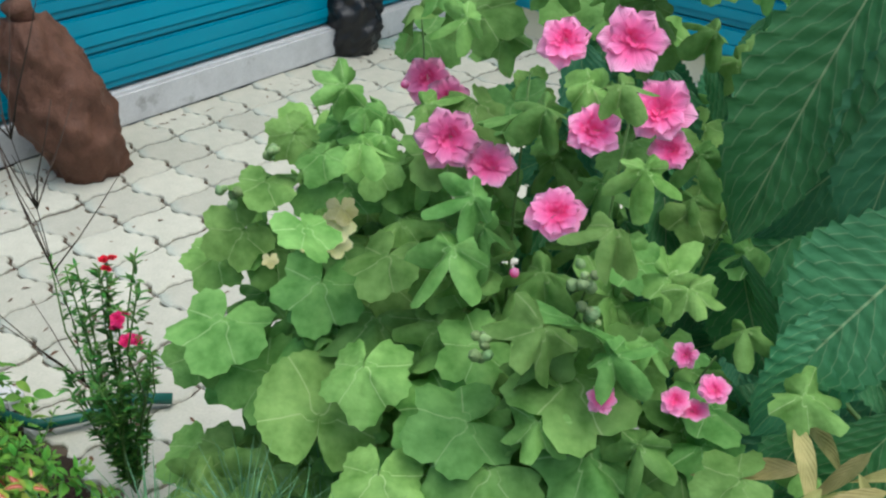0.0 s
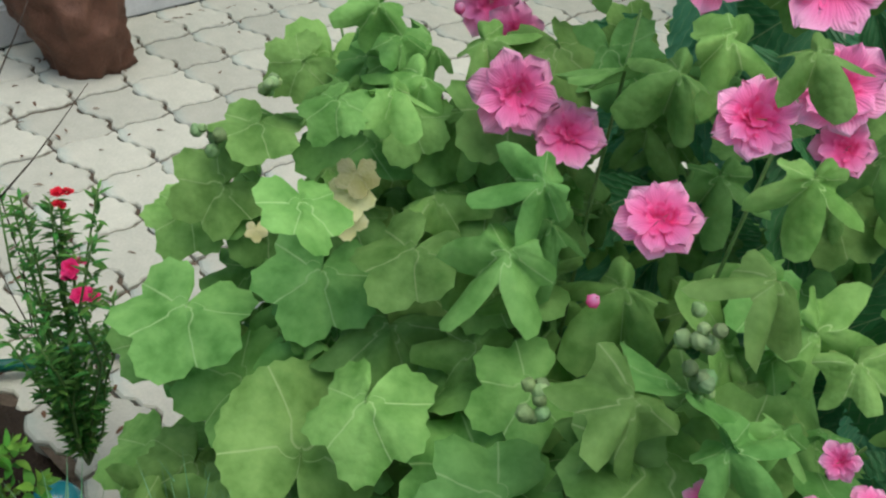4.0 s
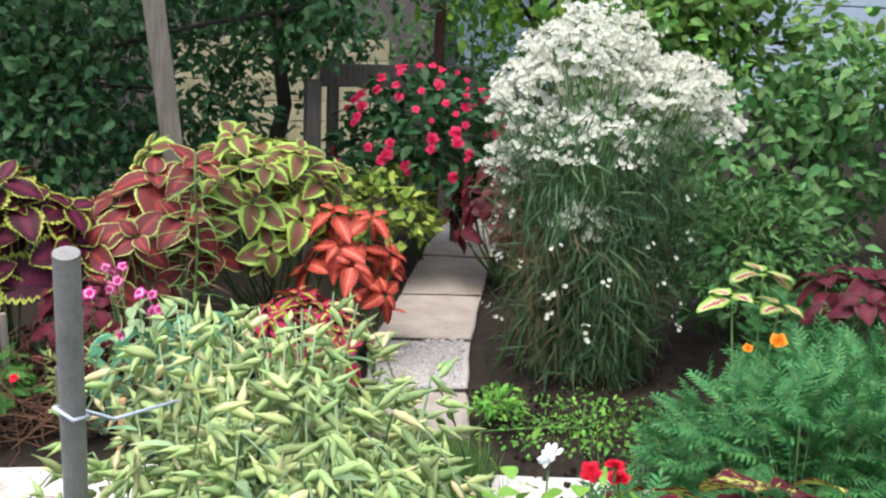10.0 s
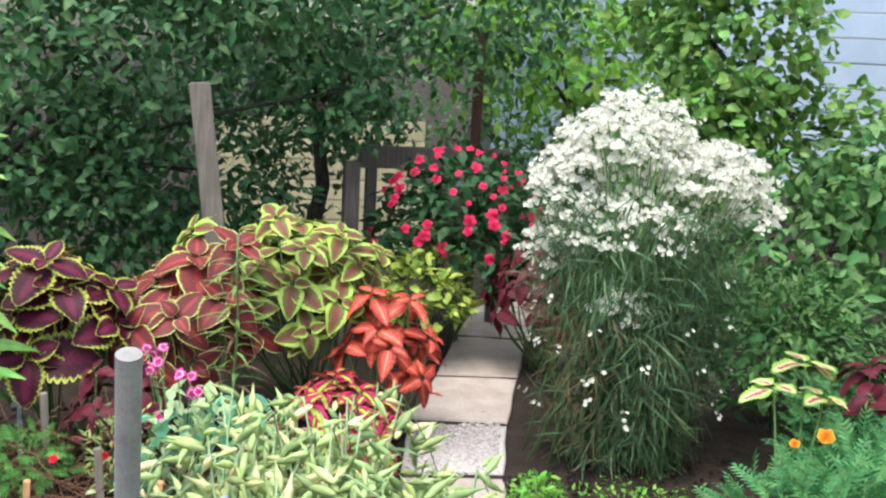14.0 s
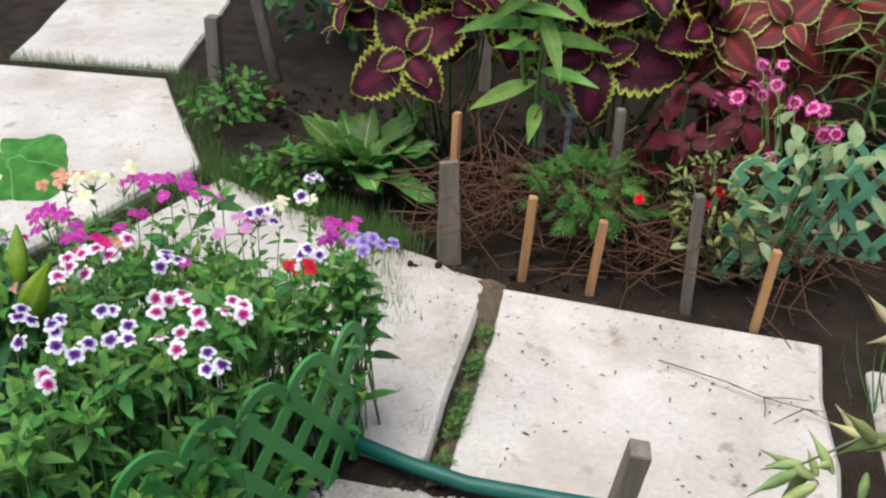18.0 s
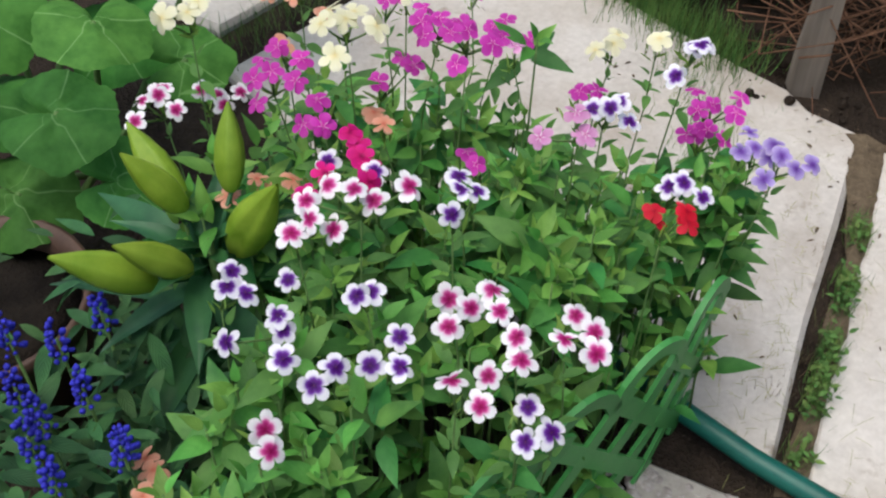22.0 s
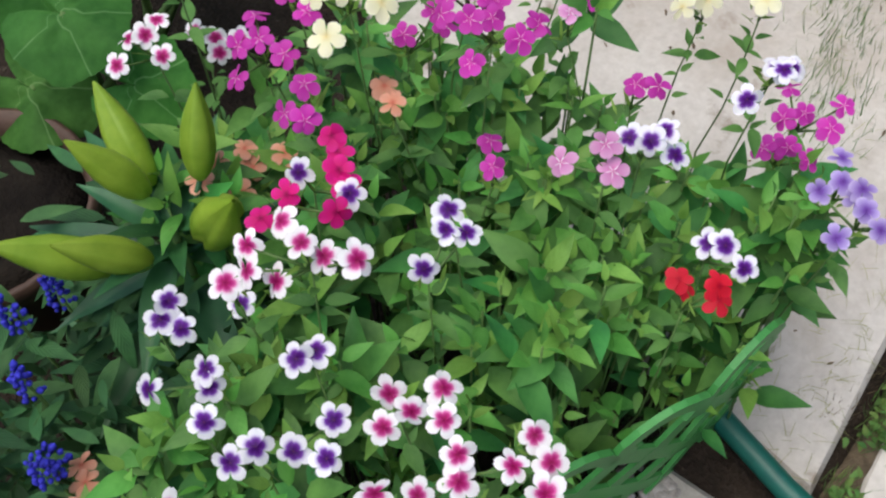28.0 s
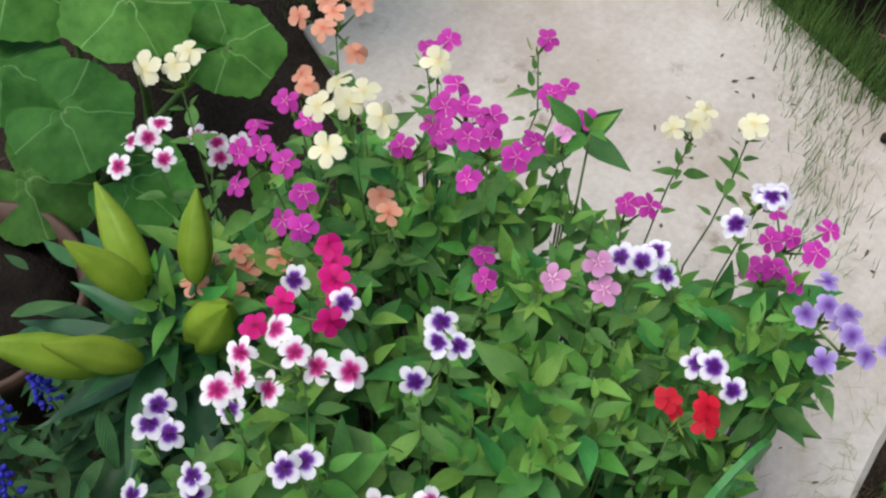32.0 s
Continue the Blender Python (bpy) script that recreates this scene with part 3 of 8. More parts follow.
# ---- templates: verts, faces, uv ----
def leaf_t(rows=9, width=0.5, peak=0.4, teeth=0.0, fold=0.15, curl=0.25, cols=4, petiole=0.0, ruffle=0.0, blunt=1.0, seed=1):
    r = np.random.default_rng(seed)
    v, uv, f = [], [], []
    for i in range(rows + 1):
        t = i / rows
        a = math.log(0.5) / math.log(peak)
        w = math.sin(math.pi * (t ** a)) ** blunt * width / 2
        if i in (0, rows):
            w = 0.004
        if teeth and 0 < i < rows:
            w *= 1 + (teeth if i % 2 else -teeth)
        for j in range(cols + 1):
            s = 2 * j / cols - 1
            z = fold * abs(s) * w - curl * t * t * 0.6 + ruffle * math.sin(t * 11 + s * 2) * abs(s) * 0.2
            back = -0.35 * abs(s) * (teeth > 0) * (i % 2 == 0) / rows
            v.append((s * w, petiole + t + back, z + r.uniform(-0.004, 0.004)))
            uv.append((0.5 + s / 2, t))
    for i in range(rows):
        for j in range(cols):
            a = i * (cols + 1) + j
            f.append((a, a + 1, a + cols + 2, a + cols + 1))
    return v, f, uv


def lobed_t(lobes, floor=0.5, n=44, cup=0.12, notch=0.8, wave=0.04, seed=1, serr=0.02, droop=0.15):
    """A palmate leaf about its stalk; lobes: angle from the tip, reach, width. About one unit across."""
    r = np.random.default_rng(seed)
    v, uv, f = [(0, 0, 0)], [(0.5, 0.0)], []
    rings = (0.3, 0.62, 1.0)
    ph = r.uniform(0, 6)
    for q in rings:
        for i in range(n + 1):
            th = -math.pi + 2 * math.pi * i / n
            reach = max(floor, max(R * math.exp(-((th - a) / w) ** 2) for a, R, w in lobes))
            reach *= 1 - notch * math.exp(-(((math.pi - abs(th)) / 0.2) ** 2))
            reach *= 1 + (serr if i % 2 else -serr) * (q == 1.0)
            rr = 0.55 * reach * q
            z = cup * rr * rr * 2 + wave * q * math.sin(3 * th + ph) + 0.012 * math.sin(7.1 * th + 9 * q) - droop * q * q * reach * 0.6
            v.append((rr * math.sin(th), rr * math.cos(th), z))
            uv.append((i / n, q))
    w = n + 1
    for i in range(n):
        f.append((0, 1 + i, 2 + i))
        for k in range(len(rings) - 1):
            a, b = 1 + k * w, 1 + (k + 1) * w
            f.append((a + i, b + i, b + i + 1, a + i + 1))
    return v, f, uv


def flower_t(petals=5, n=30, notch=0.35, cup=0.1, power=0.5, ruffle=0.0):
    """Flat flower with round petals, diameter one, facing +Z."""
    v, uv, f = [(0, 0, -0.06)], [(0.0, 0.0)], []
    rings = (0.22, 0.6, 1.0)
    for q in rings:
        for i in range(n):
            th = 2 * math.pi * i / n
            pet = abs(math.cos(th * petals / 2)) ** power
            rad = 0.5 * (1 - notch * (1 - pet) * q * q)
            z = cup * (q * q - 0.2) * 0.5 - 0.05 * (1 - pet) * q + ruffle * q * math.sin(th * 11)
            v.append((rad * q * math.cos(th), rad * q * math.sin(th), z))
            uv.append((i / n + 0.1, q))
    for i in range(n):
        f.append((0, 1 + i, 1 + (i + 1) % n))
        for k in range(2):
            a, b = 1 + k * n, 1 + (k + 1) * n
            f.append((a + i, b + i, b + (i + 1) % n, a + (i + 1) % n))
    return v, f, uv


def double_t(layers=5, n=26, seed=3, tight=1.0, size=0.5):
    """A double flower: ruffled rings of petals, one inside the other."""
    r = np.random.default_rng(seed)
    v, uv, f = [], [], []
    for k in range(layers):
        s = size * (1 - 0.75 * k / layers)
        o = len(v)
        ph = r.uniform(0, 6)
        tilt = 0.15 + 0.8 * k / layers * tight
        m = max(10, n - 3 * k)
        for q in (0.12, 0.6, 1.0):
            for i in range(m):
                th = 2 * math.pi * i / m
                pet = 0.78 + 0.22 * abs(math.sin(th * 2.5 + ph)) + r.uniform(-0.07, 0.07) * q
                rad = s * q * pet * math.cos(tilt * q)
                z = s * q * math.sin(tilt) * 0.9 + q * s * 0.16 * math.sin(th * (5 + k) + ph) + r.uniform(-0.02, 0.02) * q
                v.append((rad * math.cos(th), rad * math.sin(th), z + 0.03 * k))
                uv.append((i / m, 0.1 + 0.9 * q * (1 - 0.45 * k / layers)))
        for i in range(m):
            for a in (0, 1):
                f.append((o + a * m + i, o + a * m + m + i, o + a * m + m + (i + 1) % m, o + a * m + (i + 1) % m))
    return v, f, uv


def pod_t(n=6, beak=0.35):
    """A swollen pod along +Y, one unit long."""
    prof = [(0.0, 0.018), (0.08, 0.07), (0.3, 0.115), (0.52, 0.10), (0.70, 0.045), (1.0, 0.006)]
    v, uv, f = [], [], []
    for t, rad in prof:
        for i in range(n):
            th = 2 * math.pi * i / n
            v.append((rad * math.cos(th), t, rad * math.sin(th) - 0.12 * t * t))
            uv.append((i / n, t))
    for k in range(len(prof) - 1):
        for i in range(n):
            f.append((k * n + i, k * n + (i + 1) % n, k * n + n + (i + 1) % n, k * n + n + i))
    return v, f, uv


def blade_t(rows=4, width=0.02, bend=0.25):
    v, uv, f = [], [], []
    for i in range(rows + 1):
        t = i / rows
        w = width * (1 - t ** 2) / 2 + 0.0005
        for s in (-1, 1):
            v.append((s * w, t, -bend * t * t + 0.3 * w * abs(s)))
            uv.append((0.5 + s / 2, t))
    for i in range(rows):
        f.append((2 * i, 2 * i + 1, 2 * i + 3, 2 * i + 2))
    return v, f, uv


def pinnate_t(pairs=6, length=0.32, width=0.075):
    """A feathery leaf: narrow leaflets either side of a rib."""
    v, uv, f = [], [], []

    def blade(x, y, dx, dy, ln):
        o = len(v)
        px, py = -dy * width, dx * width
        for t, w, z in ((0, 0.25, 0), (0.45, 1.0, 0.012), (1, 0.05, -0.03)):
            for s in (-1, 1):
                v.append((x + dx * ln * t + s * px * w * 0.5, y + dy * ln * t + s * py * w * 0.5, z - 0.15 * (y + dy * ln * t) ** 2))
                uv.append((0.5 + s / 2, t))
        f.extend([(o, o + 1, o + 3, o + 2), (o + 2, o + 3, o + 5, o + 4)])

    for i in range(pairs):
        y = 0.15 + 0.75 * i / pairs
        ln = length * (1 - 0.5 * abs(i / pairs - 0.35))
        for s in (-1, 1):
            blade(0, y, s * 0.8, 0.6, ln)
    blade(0, 0.85, 0, 1, length * 0.7)
    blade(0, 0.0, 0, 1, 0.9)
    return v, f, uv


def tube(points, radius, n=6, taper=None):
    """A round rod along points: verts, faces, uv."""
    pts = [np.array(p, float) for p in points]
    v, uv, f = [], [], []
    for i, p in enumerate(pts):
        d = pts[min(i + 1, len(pts) - 1)] - pts[max(i - 1, 0)]
        d /= np.linalg.norm(d) + 1e-9
        a = np.cross(d, (0.21, 0.37, 0.9) if abs(d[2]) < 0.9 else (1, 0, 0))
        a /= np.linalg.norm(a)
        b = np.cross(d, a)
        rad = radius if taper is None else radius * (1 + (taper - 1) * i / (len(pts) - 1))
        for k in range(n):
            th = 2 * math.pi * k / n
            v.append(p + rad * (math.cos(th) * a + math.sin(th) * b))
            uv.append((k / n, i / max(len(pts) - 1, 1)))
    for i in range(len(pts) - 1):
        for k in range(n):
            f.append((i * n + k, i * n + (k + 1) % n, i * n + n + (k + 1) % n, i * n + n + k))
    f.append(tuple(range(n))[::-1])
    f.append(tuple((len(pts) - 1) * n + k for k in range(n)))
    return v, f, uv


def merge(items):
    v, f, uv = [], [], []
    for a, b, c in items:
        o = len(v)
        v += list(a)
        f += [tuple(i + o for i in q) for q in b]
        uv += list(c)
    return v, f, uv


def arc(a, b, sag=0.0, steps=6, jitter=0.0):
    a, b = np.array(a, float), np.array(b, float)
    out = []
    for i in range(steps + 1):
        t = i / steps
        p = a + (b - a) * t + np.array((0, 0, sag * 4 * t * (1 - t)))
        if 0 < i < steps:
            p = p + rng.normal(0, jitter, 3)
        out.append(p)
    return out


def stems(name, lines, radius, material, parent, taper=0.6, n=5, label=""):
    """Rods: each a part of its own while one could count them."""
    one = {"branches": "branch", "stalks": "stalk", "dead_stalk": "twig"}.get(name, name.rstrip("s"))
    for l in lines[:60]:
        v, f, uv = tube(l, radius, n, taper)
        ob = put(one, mesh_from(one, v, f, material, uv), parent, None, label)
    if len(lines) > 60:
        v, f, uv = merge([tube(l, radius, n, taper) for l in lines[60:]])
        ob = tagged(put(one + "_tangle", mesh_from(one + "_tangle", v, f, material, uv), parent, None, label), kind="stuff")
    return ob


def lathe(name, profile, material, n=24, smooth=True):
    v, f = [], []
    for r, z in profile:
        for i in range(n):
            th = 2 * math.pi * i / n
            v.append((r * math.cos(th), r * math.sin(th), z))
    for k in range(len(profile) - 1):
        for i in range(n):
            f.append((k * n + i, k * n + (i + 1) % n, k * n + n + (i + 1) % n, k * n + n + i))
    f.append(tuple(range(n))[::-1])
    return mesh_from(name, v, f, material, None, smooth)


def box(bm, x0, x1, y0, y1, z0, z1, bev=0.0, m=None):
    r = bmesh.ops.create_cube(bm, size=1.0)
    vs = r["verts"]
    bmesh.ops.scale(bm, vec=(x1 - x0, y1 - y0, z1 - z0), verts=vs)
    bmesh.ops.translate(bm, vec=((x0 + x1) / 2, (y0 + y1) / 2, (z0 + z1) / 2), verts=vs)
    if bev:
        es = list({e for v in vs for e in v.link_edges})
        vs = list({v for g in bmesh.ops.bevel(bm, geom=es, offset=bev, segments=2, affect="EDGES")["faces"] for v in g.verts} | {v for v in vs if v.is_valid})
    if m is not None:
        bmesh.ops.transform(bm, matrix=m, verts=vs)
    return vs


def slab_mesh(name, pts, z0, z1, material, bev=0.012, rough=0.01, cuts=3):
    """A flat stone with uneven sides from its corners."""
    outline = []
    k = len(pts)
    for i in range(k):
        a, b = np.array(pts[i], float), np.array(pts[(i + 1) % k], float)
        for j in range(cuts):
            p = a + (b - a) * j / cuts
            if j:
                p = p + rng.normal(0, rough, 2)
            outline.append(p)
    c = np.mean(outline, axis=0)
    n = len(outline)
    v, f = [], []
    for z, ins in ((z0, 0.0), (z1 - bev, 0.0), (z1, bev)):
        for p in outline:
            d = p - c
            q = c + d * (1 - ins / (np.linalg.norm(d) + 1e-6))
            v.append((q[0], q[1], z + (rng.normal(0, 0.002) if z == z1 else 0)))
    v.append((c[0], c[1], z1))
    for r in range(2):
        for i in range(n):
            f.append((r * n + i, r * n + (i + 1) % n, r * n + n + (i + 1) % n, r * n + n + i))
    for i in range(n):
        f.append((2 * n + i, 2 * n + (i + 1) % n, 3 * n))
    return mesh_from(name, v, f, material, None, False)


def sphere_dirs(n, low=-0.2, seed=0):
    """Even directions on a dome."""
    r = np.random.default_rng(seed)
    out = []
    for i in range(n):
        z = low + (1 - low) * (i + 0.5) / n
        th = i * 2.399963 + r.normal(0, 0.15)
        s = math.sqrt(max(0, 1 - z * z))
        out.append((s * math.cos(th), s * math.sin(th), z))
    return np.array(out)


def shared(name, tmpl, material):
    return mesh_from(name, tmpl[0], tmpl[1], material, tmpl[2])


# ---- shared leaf and flower shapes ----
def castor_t(veins=15, per=6, cols=10, width=0.46):
    """A huge leaf, toothed at each side vein and puffed between them."""
    rows = veins * per
    v, uv, f = [], [], []
    for i in range(rows + 1):
        t = i / rows
        w = max(math.sin(math.pi * t ** 0.86), 0.0) ** 0.8 * width / 2 + 0.002
        ph = (i % per) / per
        w *= 1 + 0.13 * (0.5 - ph) + 0.03 * math.sin(t * 17)
        for j in range(cols + 1):
            s = 2 * j / cols - 1
            q = t * veins - abs(s) * 1.5
            puff = abs(math.sin(math.pi * q)) * 0.013 * min(1, abs(s) * 4) * (w / width * 2)
            z = 0.30 * abs(s) * w + puff - 0.16 * t * t + 0.02 * math.sin(t * 9 + s * 2) * abs(s)
            v.append((s * w, 0.05 + t + 0.05 * abs(s) * (w / width), z))
            uv.append((0.5 + s / 2, t))
    for i in range(rows):
        for j in range(cols):
            a = i * (cols + 1) + j
            f.append((a, a + 1, a + cols + 2, a + cols + 1))
    return v, f, uv


def petals_t(petals=5, seed=1, reach=0.5, spread=0.98, frill=0.0, cup=0.0, rows=8, cols=4, v0=0.0, v1=1.0, blunt=0.5):
    """A flower of separate petals, diameter one, facing +Z."""
    r = np.random.default_rng(seed)
    v, uv, f = [], [], []
    for k in range(petals):
        o = len(v)
        ang = 2 * math.pi * (k + r.uniform(-0.07, 0.07)) / petals
        ln, tilt, roll = reach * r.uniform(0.9, 1.06), cup + r.normal(0, 0.1), r.normal(0, 0.12)
        for i in range(rows + 1):
            t = i / rows
            half = math.pi / petals * spread * (0.62 + 0.38 * math.sin(min(t * 1.6, 1.57))) * (1.0 if t < 0.58 else max(1 - ((t - 0.58) / 0.42) ** 2, 0.0) ** blunt * 0.92 + 0.08)
            for j in range(cols + 1):
                s = 2 * j / cols - 1
                rad = ln * (0.005 + 0.995 * t) * (1 - 0.03 * abs(s) * t) * (1 + frill * 0.6 * r.uniform(-1, 1) * (i == rows))
                a = ang + s * half
                z = rad * math.tan(tilt) + roll * s * rad * 0.5 - 0.10 * rad * t + frill * math.sin(s * 6 + k * 2) * t * 0.25 + 0.004 * (k % 2)
                v.append((rad * math.cos(a), rad * math.sin(a), z))
                uv.append(((k + 0.5 + s * 0.48) / petals, v0 + (v1 - v0) * t))
        for i in range(rows):
            for j in range(cols):
                a = o + i * (cols + 1) + j
                f.append((a, a + cols + 1, a + cols + 2, a + 1))
    return v, f, uv


def hollyflower_t(seed, inner=26):
    """Wide frilly outer petals round a crowded heart of small narrow ones."""
    r = np.random.default_rng(seed)
    out = [petals_t(6, seed, 0.5, 1.15, 0.10, 0.12, 9, 6, 0.35, 1.0, 0.5), petals_t(7, seed + 9, 0.40, 1.1, 0.13, 0.38, 8, 5, 0.3, 0.9, 0.5)]
    for k in range(inner):
        th, q = r.uniform(0, 6.28), r.uniform(0.02, 0.17)
        ln, w, e = r.uniform(0.12, 0.22), r.uniform(0.03, 0.06), r.uniform(0.5, 1.3)
        d = np.array((math.cos(th) * math.cos(e), math.sin(th) * math.cos(e), math.sin(e)))
        x = np.array((-math.sin(th), math.cos(th), 0.0))
        b = np.array((q * math.cos(th), q * math.sin(th), 0.02))
        vs, us = [], []
        for t, ww in ((0, 0.5), (0.55, 1.0), (1.0, 0.75)):
            for s in (-1, 0, 1):
                vs.append(b + d * ln * t * (1 - 0.15 * abs(s)) + x * s * w * ww + np.array((0, 0, 0.02 * s * s - 0.05 * t * t)))
                us.append((0.5 + s / 2, 0.12 + 0.6 * t))
        fs = [(3 * i + j, 3 * i + j + 1, 3 * i + j + 4, 3 * i + j + 3) for i in range(2) for j in range(2)]
        out.append((vs, fs, us))
    return merge(out)


def plump_t(profile, n=12, groove=0.0, sag=0.0):
    """A solid bud along +Y."""
    v, uv, f = [], [], []
    for t, rad in profile:
        for i in range(n):
            th = 2 * math.pi * i / n
            q = rad * (1 - groove * max(0.0, math.cos(3 * th)) ** 4)
            v.append((q * math.cos(th), t, q * math.sin(th) - sag * t * t))
            uv.append((i / n, t))
    for k in range(len(profile) - 1):
        for i in range(n):
            f.append((k * n + i, k * n + (i + 1) % n, k * n + n + (i + 1) % n, k * n + n + i))
    return v, f, uv


def crenate_t(teeth=9, width=0.64, peak=0.36, depth=0.12, fold=0.25, curl=0.4, petiole=0.10, wave=0.06, seed=1, point=0.95, cols=4, per=4):
    """A pointed oval leaf with round teeth down both sides."""
    v, uv, f = [], [], []
    a = peak / (1 - peak) * point
    top = peak ** a * (1 - peak) ** point
    rows = teeth * per
    for i in range(rows + 1):
        t = i / rows
        w = (t ** a * (1 - t) ** point) / top * width / 2
        w = max(w * (1 + depth * (abs(math.sin(math.pi * teeth * t)) - 0.6)), 0.003)
        for j in range(cols + 1):
            s = 2 * j / cols - 1
            z = fold * abs(s) * w - curl * t * t * 0.6 + wave * math.sin(t * 10 + s * 2 + seed) * abs(s) * 0.3
            v.append((s * w, petiole + t - 0.05 * (1 - t) * abs(s), z))
            uv.append((0.5 + s / 2, t))
    for i in range(rows):
        for j in range(cols):
            q = i * (cols + 1) + j
            f.append((q, q + 1, q + cols + 2, q + cols + 1))
    return v, f, uv


def phlox_t(seed=1, cup=0.0):
    """Five round petals on a narrow claw, diameter one, facing +Z."""
    r = np.random.default_rng(seed)
    v, uv, f = [], [], []
    rows, cols = 8, 4
    for k in range(5):
        o = len(v)
        ang = 2 * math.pi * (k + r.uniform(-0.06, 0.06)) / 5
        ln, wd, tilt, roll = r.uniform(0.44, 0.53), r.uniform(0.175, 0.215), cup + r.normal(0, 0.14), r.normal(0, 0.24)
        ca, sa = math.cos(ang), math.sin(ang)
        for i in range(rows + 1):
            t = i / rows
            rad = ln * t
            w = wd * (0.10 + 0.90 * (t / 0.60) ** 0.9) if t < 0.60 else wd * max(1 - ((t - 0.60) / 0.42) ** 2, 0.0) ** 0.55
            for j in range(cols + 1):
                q = 2 * j / cols - 1
                y = q * w
                x = rad - 0.018 * (1 - abs(q)) * (i == rows)
                z = rad * math.tan(tilt) + roll * y - 0.16 * rad * t + 0.003 * (k % 2) + 0.02 * math.sin(q * 3 + k) * t
                v.append((x * ca - y * sa, x * sa + y * ca, z))
                uv.append(((k + 0.5 + q * 0.48) / 5, t))
        for i in range(rows):
            for j in range(cols):
                a = o + i * (cols + 1) + j
                f.append((a, a + cols + 1, a + cols + 2, a + 1))
    return v, f, uv


T_COLEUS = [crenate_t(9, 0.66, 0.36, 0.16, 0.22, c, 0.1, w, n) for n, c, w in ((1, 0.25, 0.10), (2, 0.55, 0.16), (5, 0.8, 0.08))]
T_FRINGED = [crenate_t(9, 0.84, 0.38, 0.20, 0.15, c, 0.1, w, n, 0.8) for n, c, w in ((3, 0.2, 0.08), (4, 0.5, 0.12))]
T_HEART = [crenate_t(8, 0.84, 0.33, 0.05, 0.22, c, 0.12, w, n, 0.9) for n, c, w in ((3, 0.25, 0.06), (4, 0.5, 0.10), (6, 0.75, 0.06))]
T_OVATE = leaf_t(5, 0.5, 0.4, 0.0, 0.3, 0.3, 2)
T_ROUND = leaf_t(5, 0.75, 0.42, 0.0, 0.25, 0.25, 2, 0.0, 0.0, 0.8)
T_LANCE = leaf_t(7, 0.27, 0.4, 0.0, 0.3, 0.35, 2)
T_PHLOX = leaf_t(6, 0.42, 0.36, 0.0, 0.3, 0.35, 2)
T_BRACT = leaf_t(3, 0.12, 0.4, 0.0, 0.3, 0.2, 2)
T_LILY = leaf_t(8, 0.22, 0.45, 0.0, 0.4, 0.5, 4)
T_DOCK = leaf_t(12, 0.42, 0.5, 0.06, 0.25, 0.7, 4, 0.1, 0.3)
T_CASTOR = castor_t()
T_SMALL = leaf_t(3, 0.55, 0.42, 0.0, 0.25, 0.2, 2)
DUCK = ((0.0, 1.0, 0.5), (1.05, 0.86, 0.42), (-1.05, 0.86, 0.42), (2.0, 0.5, 0.5), (-2.0, 0.5, 0.5))
TRIDENT = ((0.0, 1.0, 0.62), (1.25, 0.80, 0.5), (-1.15, 0.9, 0.45), (2.3, 0.45, 0.5), (-2.3, 0.5, 0.5))
FIVE_LOBES = ((0.0, 1.0, 0.55), (0.95, 0.92, 0.5), (-0.95, 0.92, 0.5), (1.95, 0.78, 0.55), (-1.95, 0.78, 0.55))
SHALLOW = ((0.0, 1.0, 1.0), (1.1, 0.95, 0.9), (-1.1, 0.95, 0.9), (2.2, 0.88, 0.9), (-2.2, 0.88, 0.9))
T_HOLLY = [lobed_t(DUCK, 0.34, 44, 0.3, 0.6, 0.10, 1, 0.02, 0.55), lobed_t(FIVE_LOBES, 0.55, 44, 0.35, 0.7, 0.12, 2, 0.03, 0.6), lobed_t(TRIDENT, 0.36, 44, 0.4, 0.6, 0.12, 3, 0.02, 0.8)]
T_ROUNDLOBE = [lobed_t(SHALLOW, 0.7, 44, 0.25, 0.85, 0.06, 4, 0.03, 0.3), lobed_t(SHALLOW, 0.75, 46, 0.25, 0.9, 0.07, 5, 0.035, 0.5)]
T_ROUNDLEAF = lobed_t(SHALLOW, 0.97, 60, 0.12, 0.6, 0.03, 7, 0.02, 0.12)
T_PHLOXFLOWERS = [phlox_t(1), phlox_t(2, 0.12), phlox_t(3, 0.04), phlox_t(4, -0.1)]
T_PHLOXFLOWER = T_PHLOXFLOWERS[0]
T_HFLOWER = [hollyflower_t(3), hollyflower_t(4), hollyflower_t(6, 34)]
T_LILYBUD = plump_t(((0.0, 0.06), (0.05, 0.10), (0.18, 0.15), (0.36, 0.175), (0.56, 0.16), (0.76, 0.105), (0.92, 0.045), (1.0, 0.014)), 18, 0.30, 0.05)
T_BALLBUD = plump_t(((0.0, 0.12), (0.15, 0.38), (0.45, 0.5), (0.75, 0.36), (1.0, 0.06)), 7, 0.12)
T_DOUBLE = [double_t(5, 26, 3), double_t(5, 26, 4, 1.2)]
T_RUFFLE = double_t(4, 20, 8, 1.1)
T_POD = pod_t()
T_BLADE = blade_t(4, 0.03, 0.25)
T_NEEDLE = blade_t(3, 0.022, 0.18)
T_PINN = pinnate_t()


# ---- ground ----
U = np.array((0.617, 0.787))
V = np.array((-0.787, 0.617))


def uvw(a, b):
    """Plan place from metres along the building's two directions."""
    return U * a + V * b


def ground_z(x, y):
    return -0.025 + 0.018 * noise.noise((x * 2.3, y * 2.3, 0.0)) + 0.008 * noise.noise((x * 9, y * 9, 3.0))


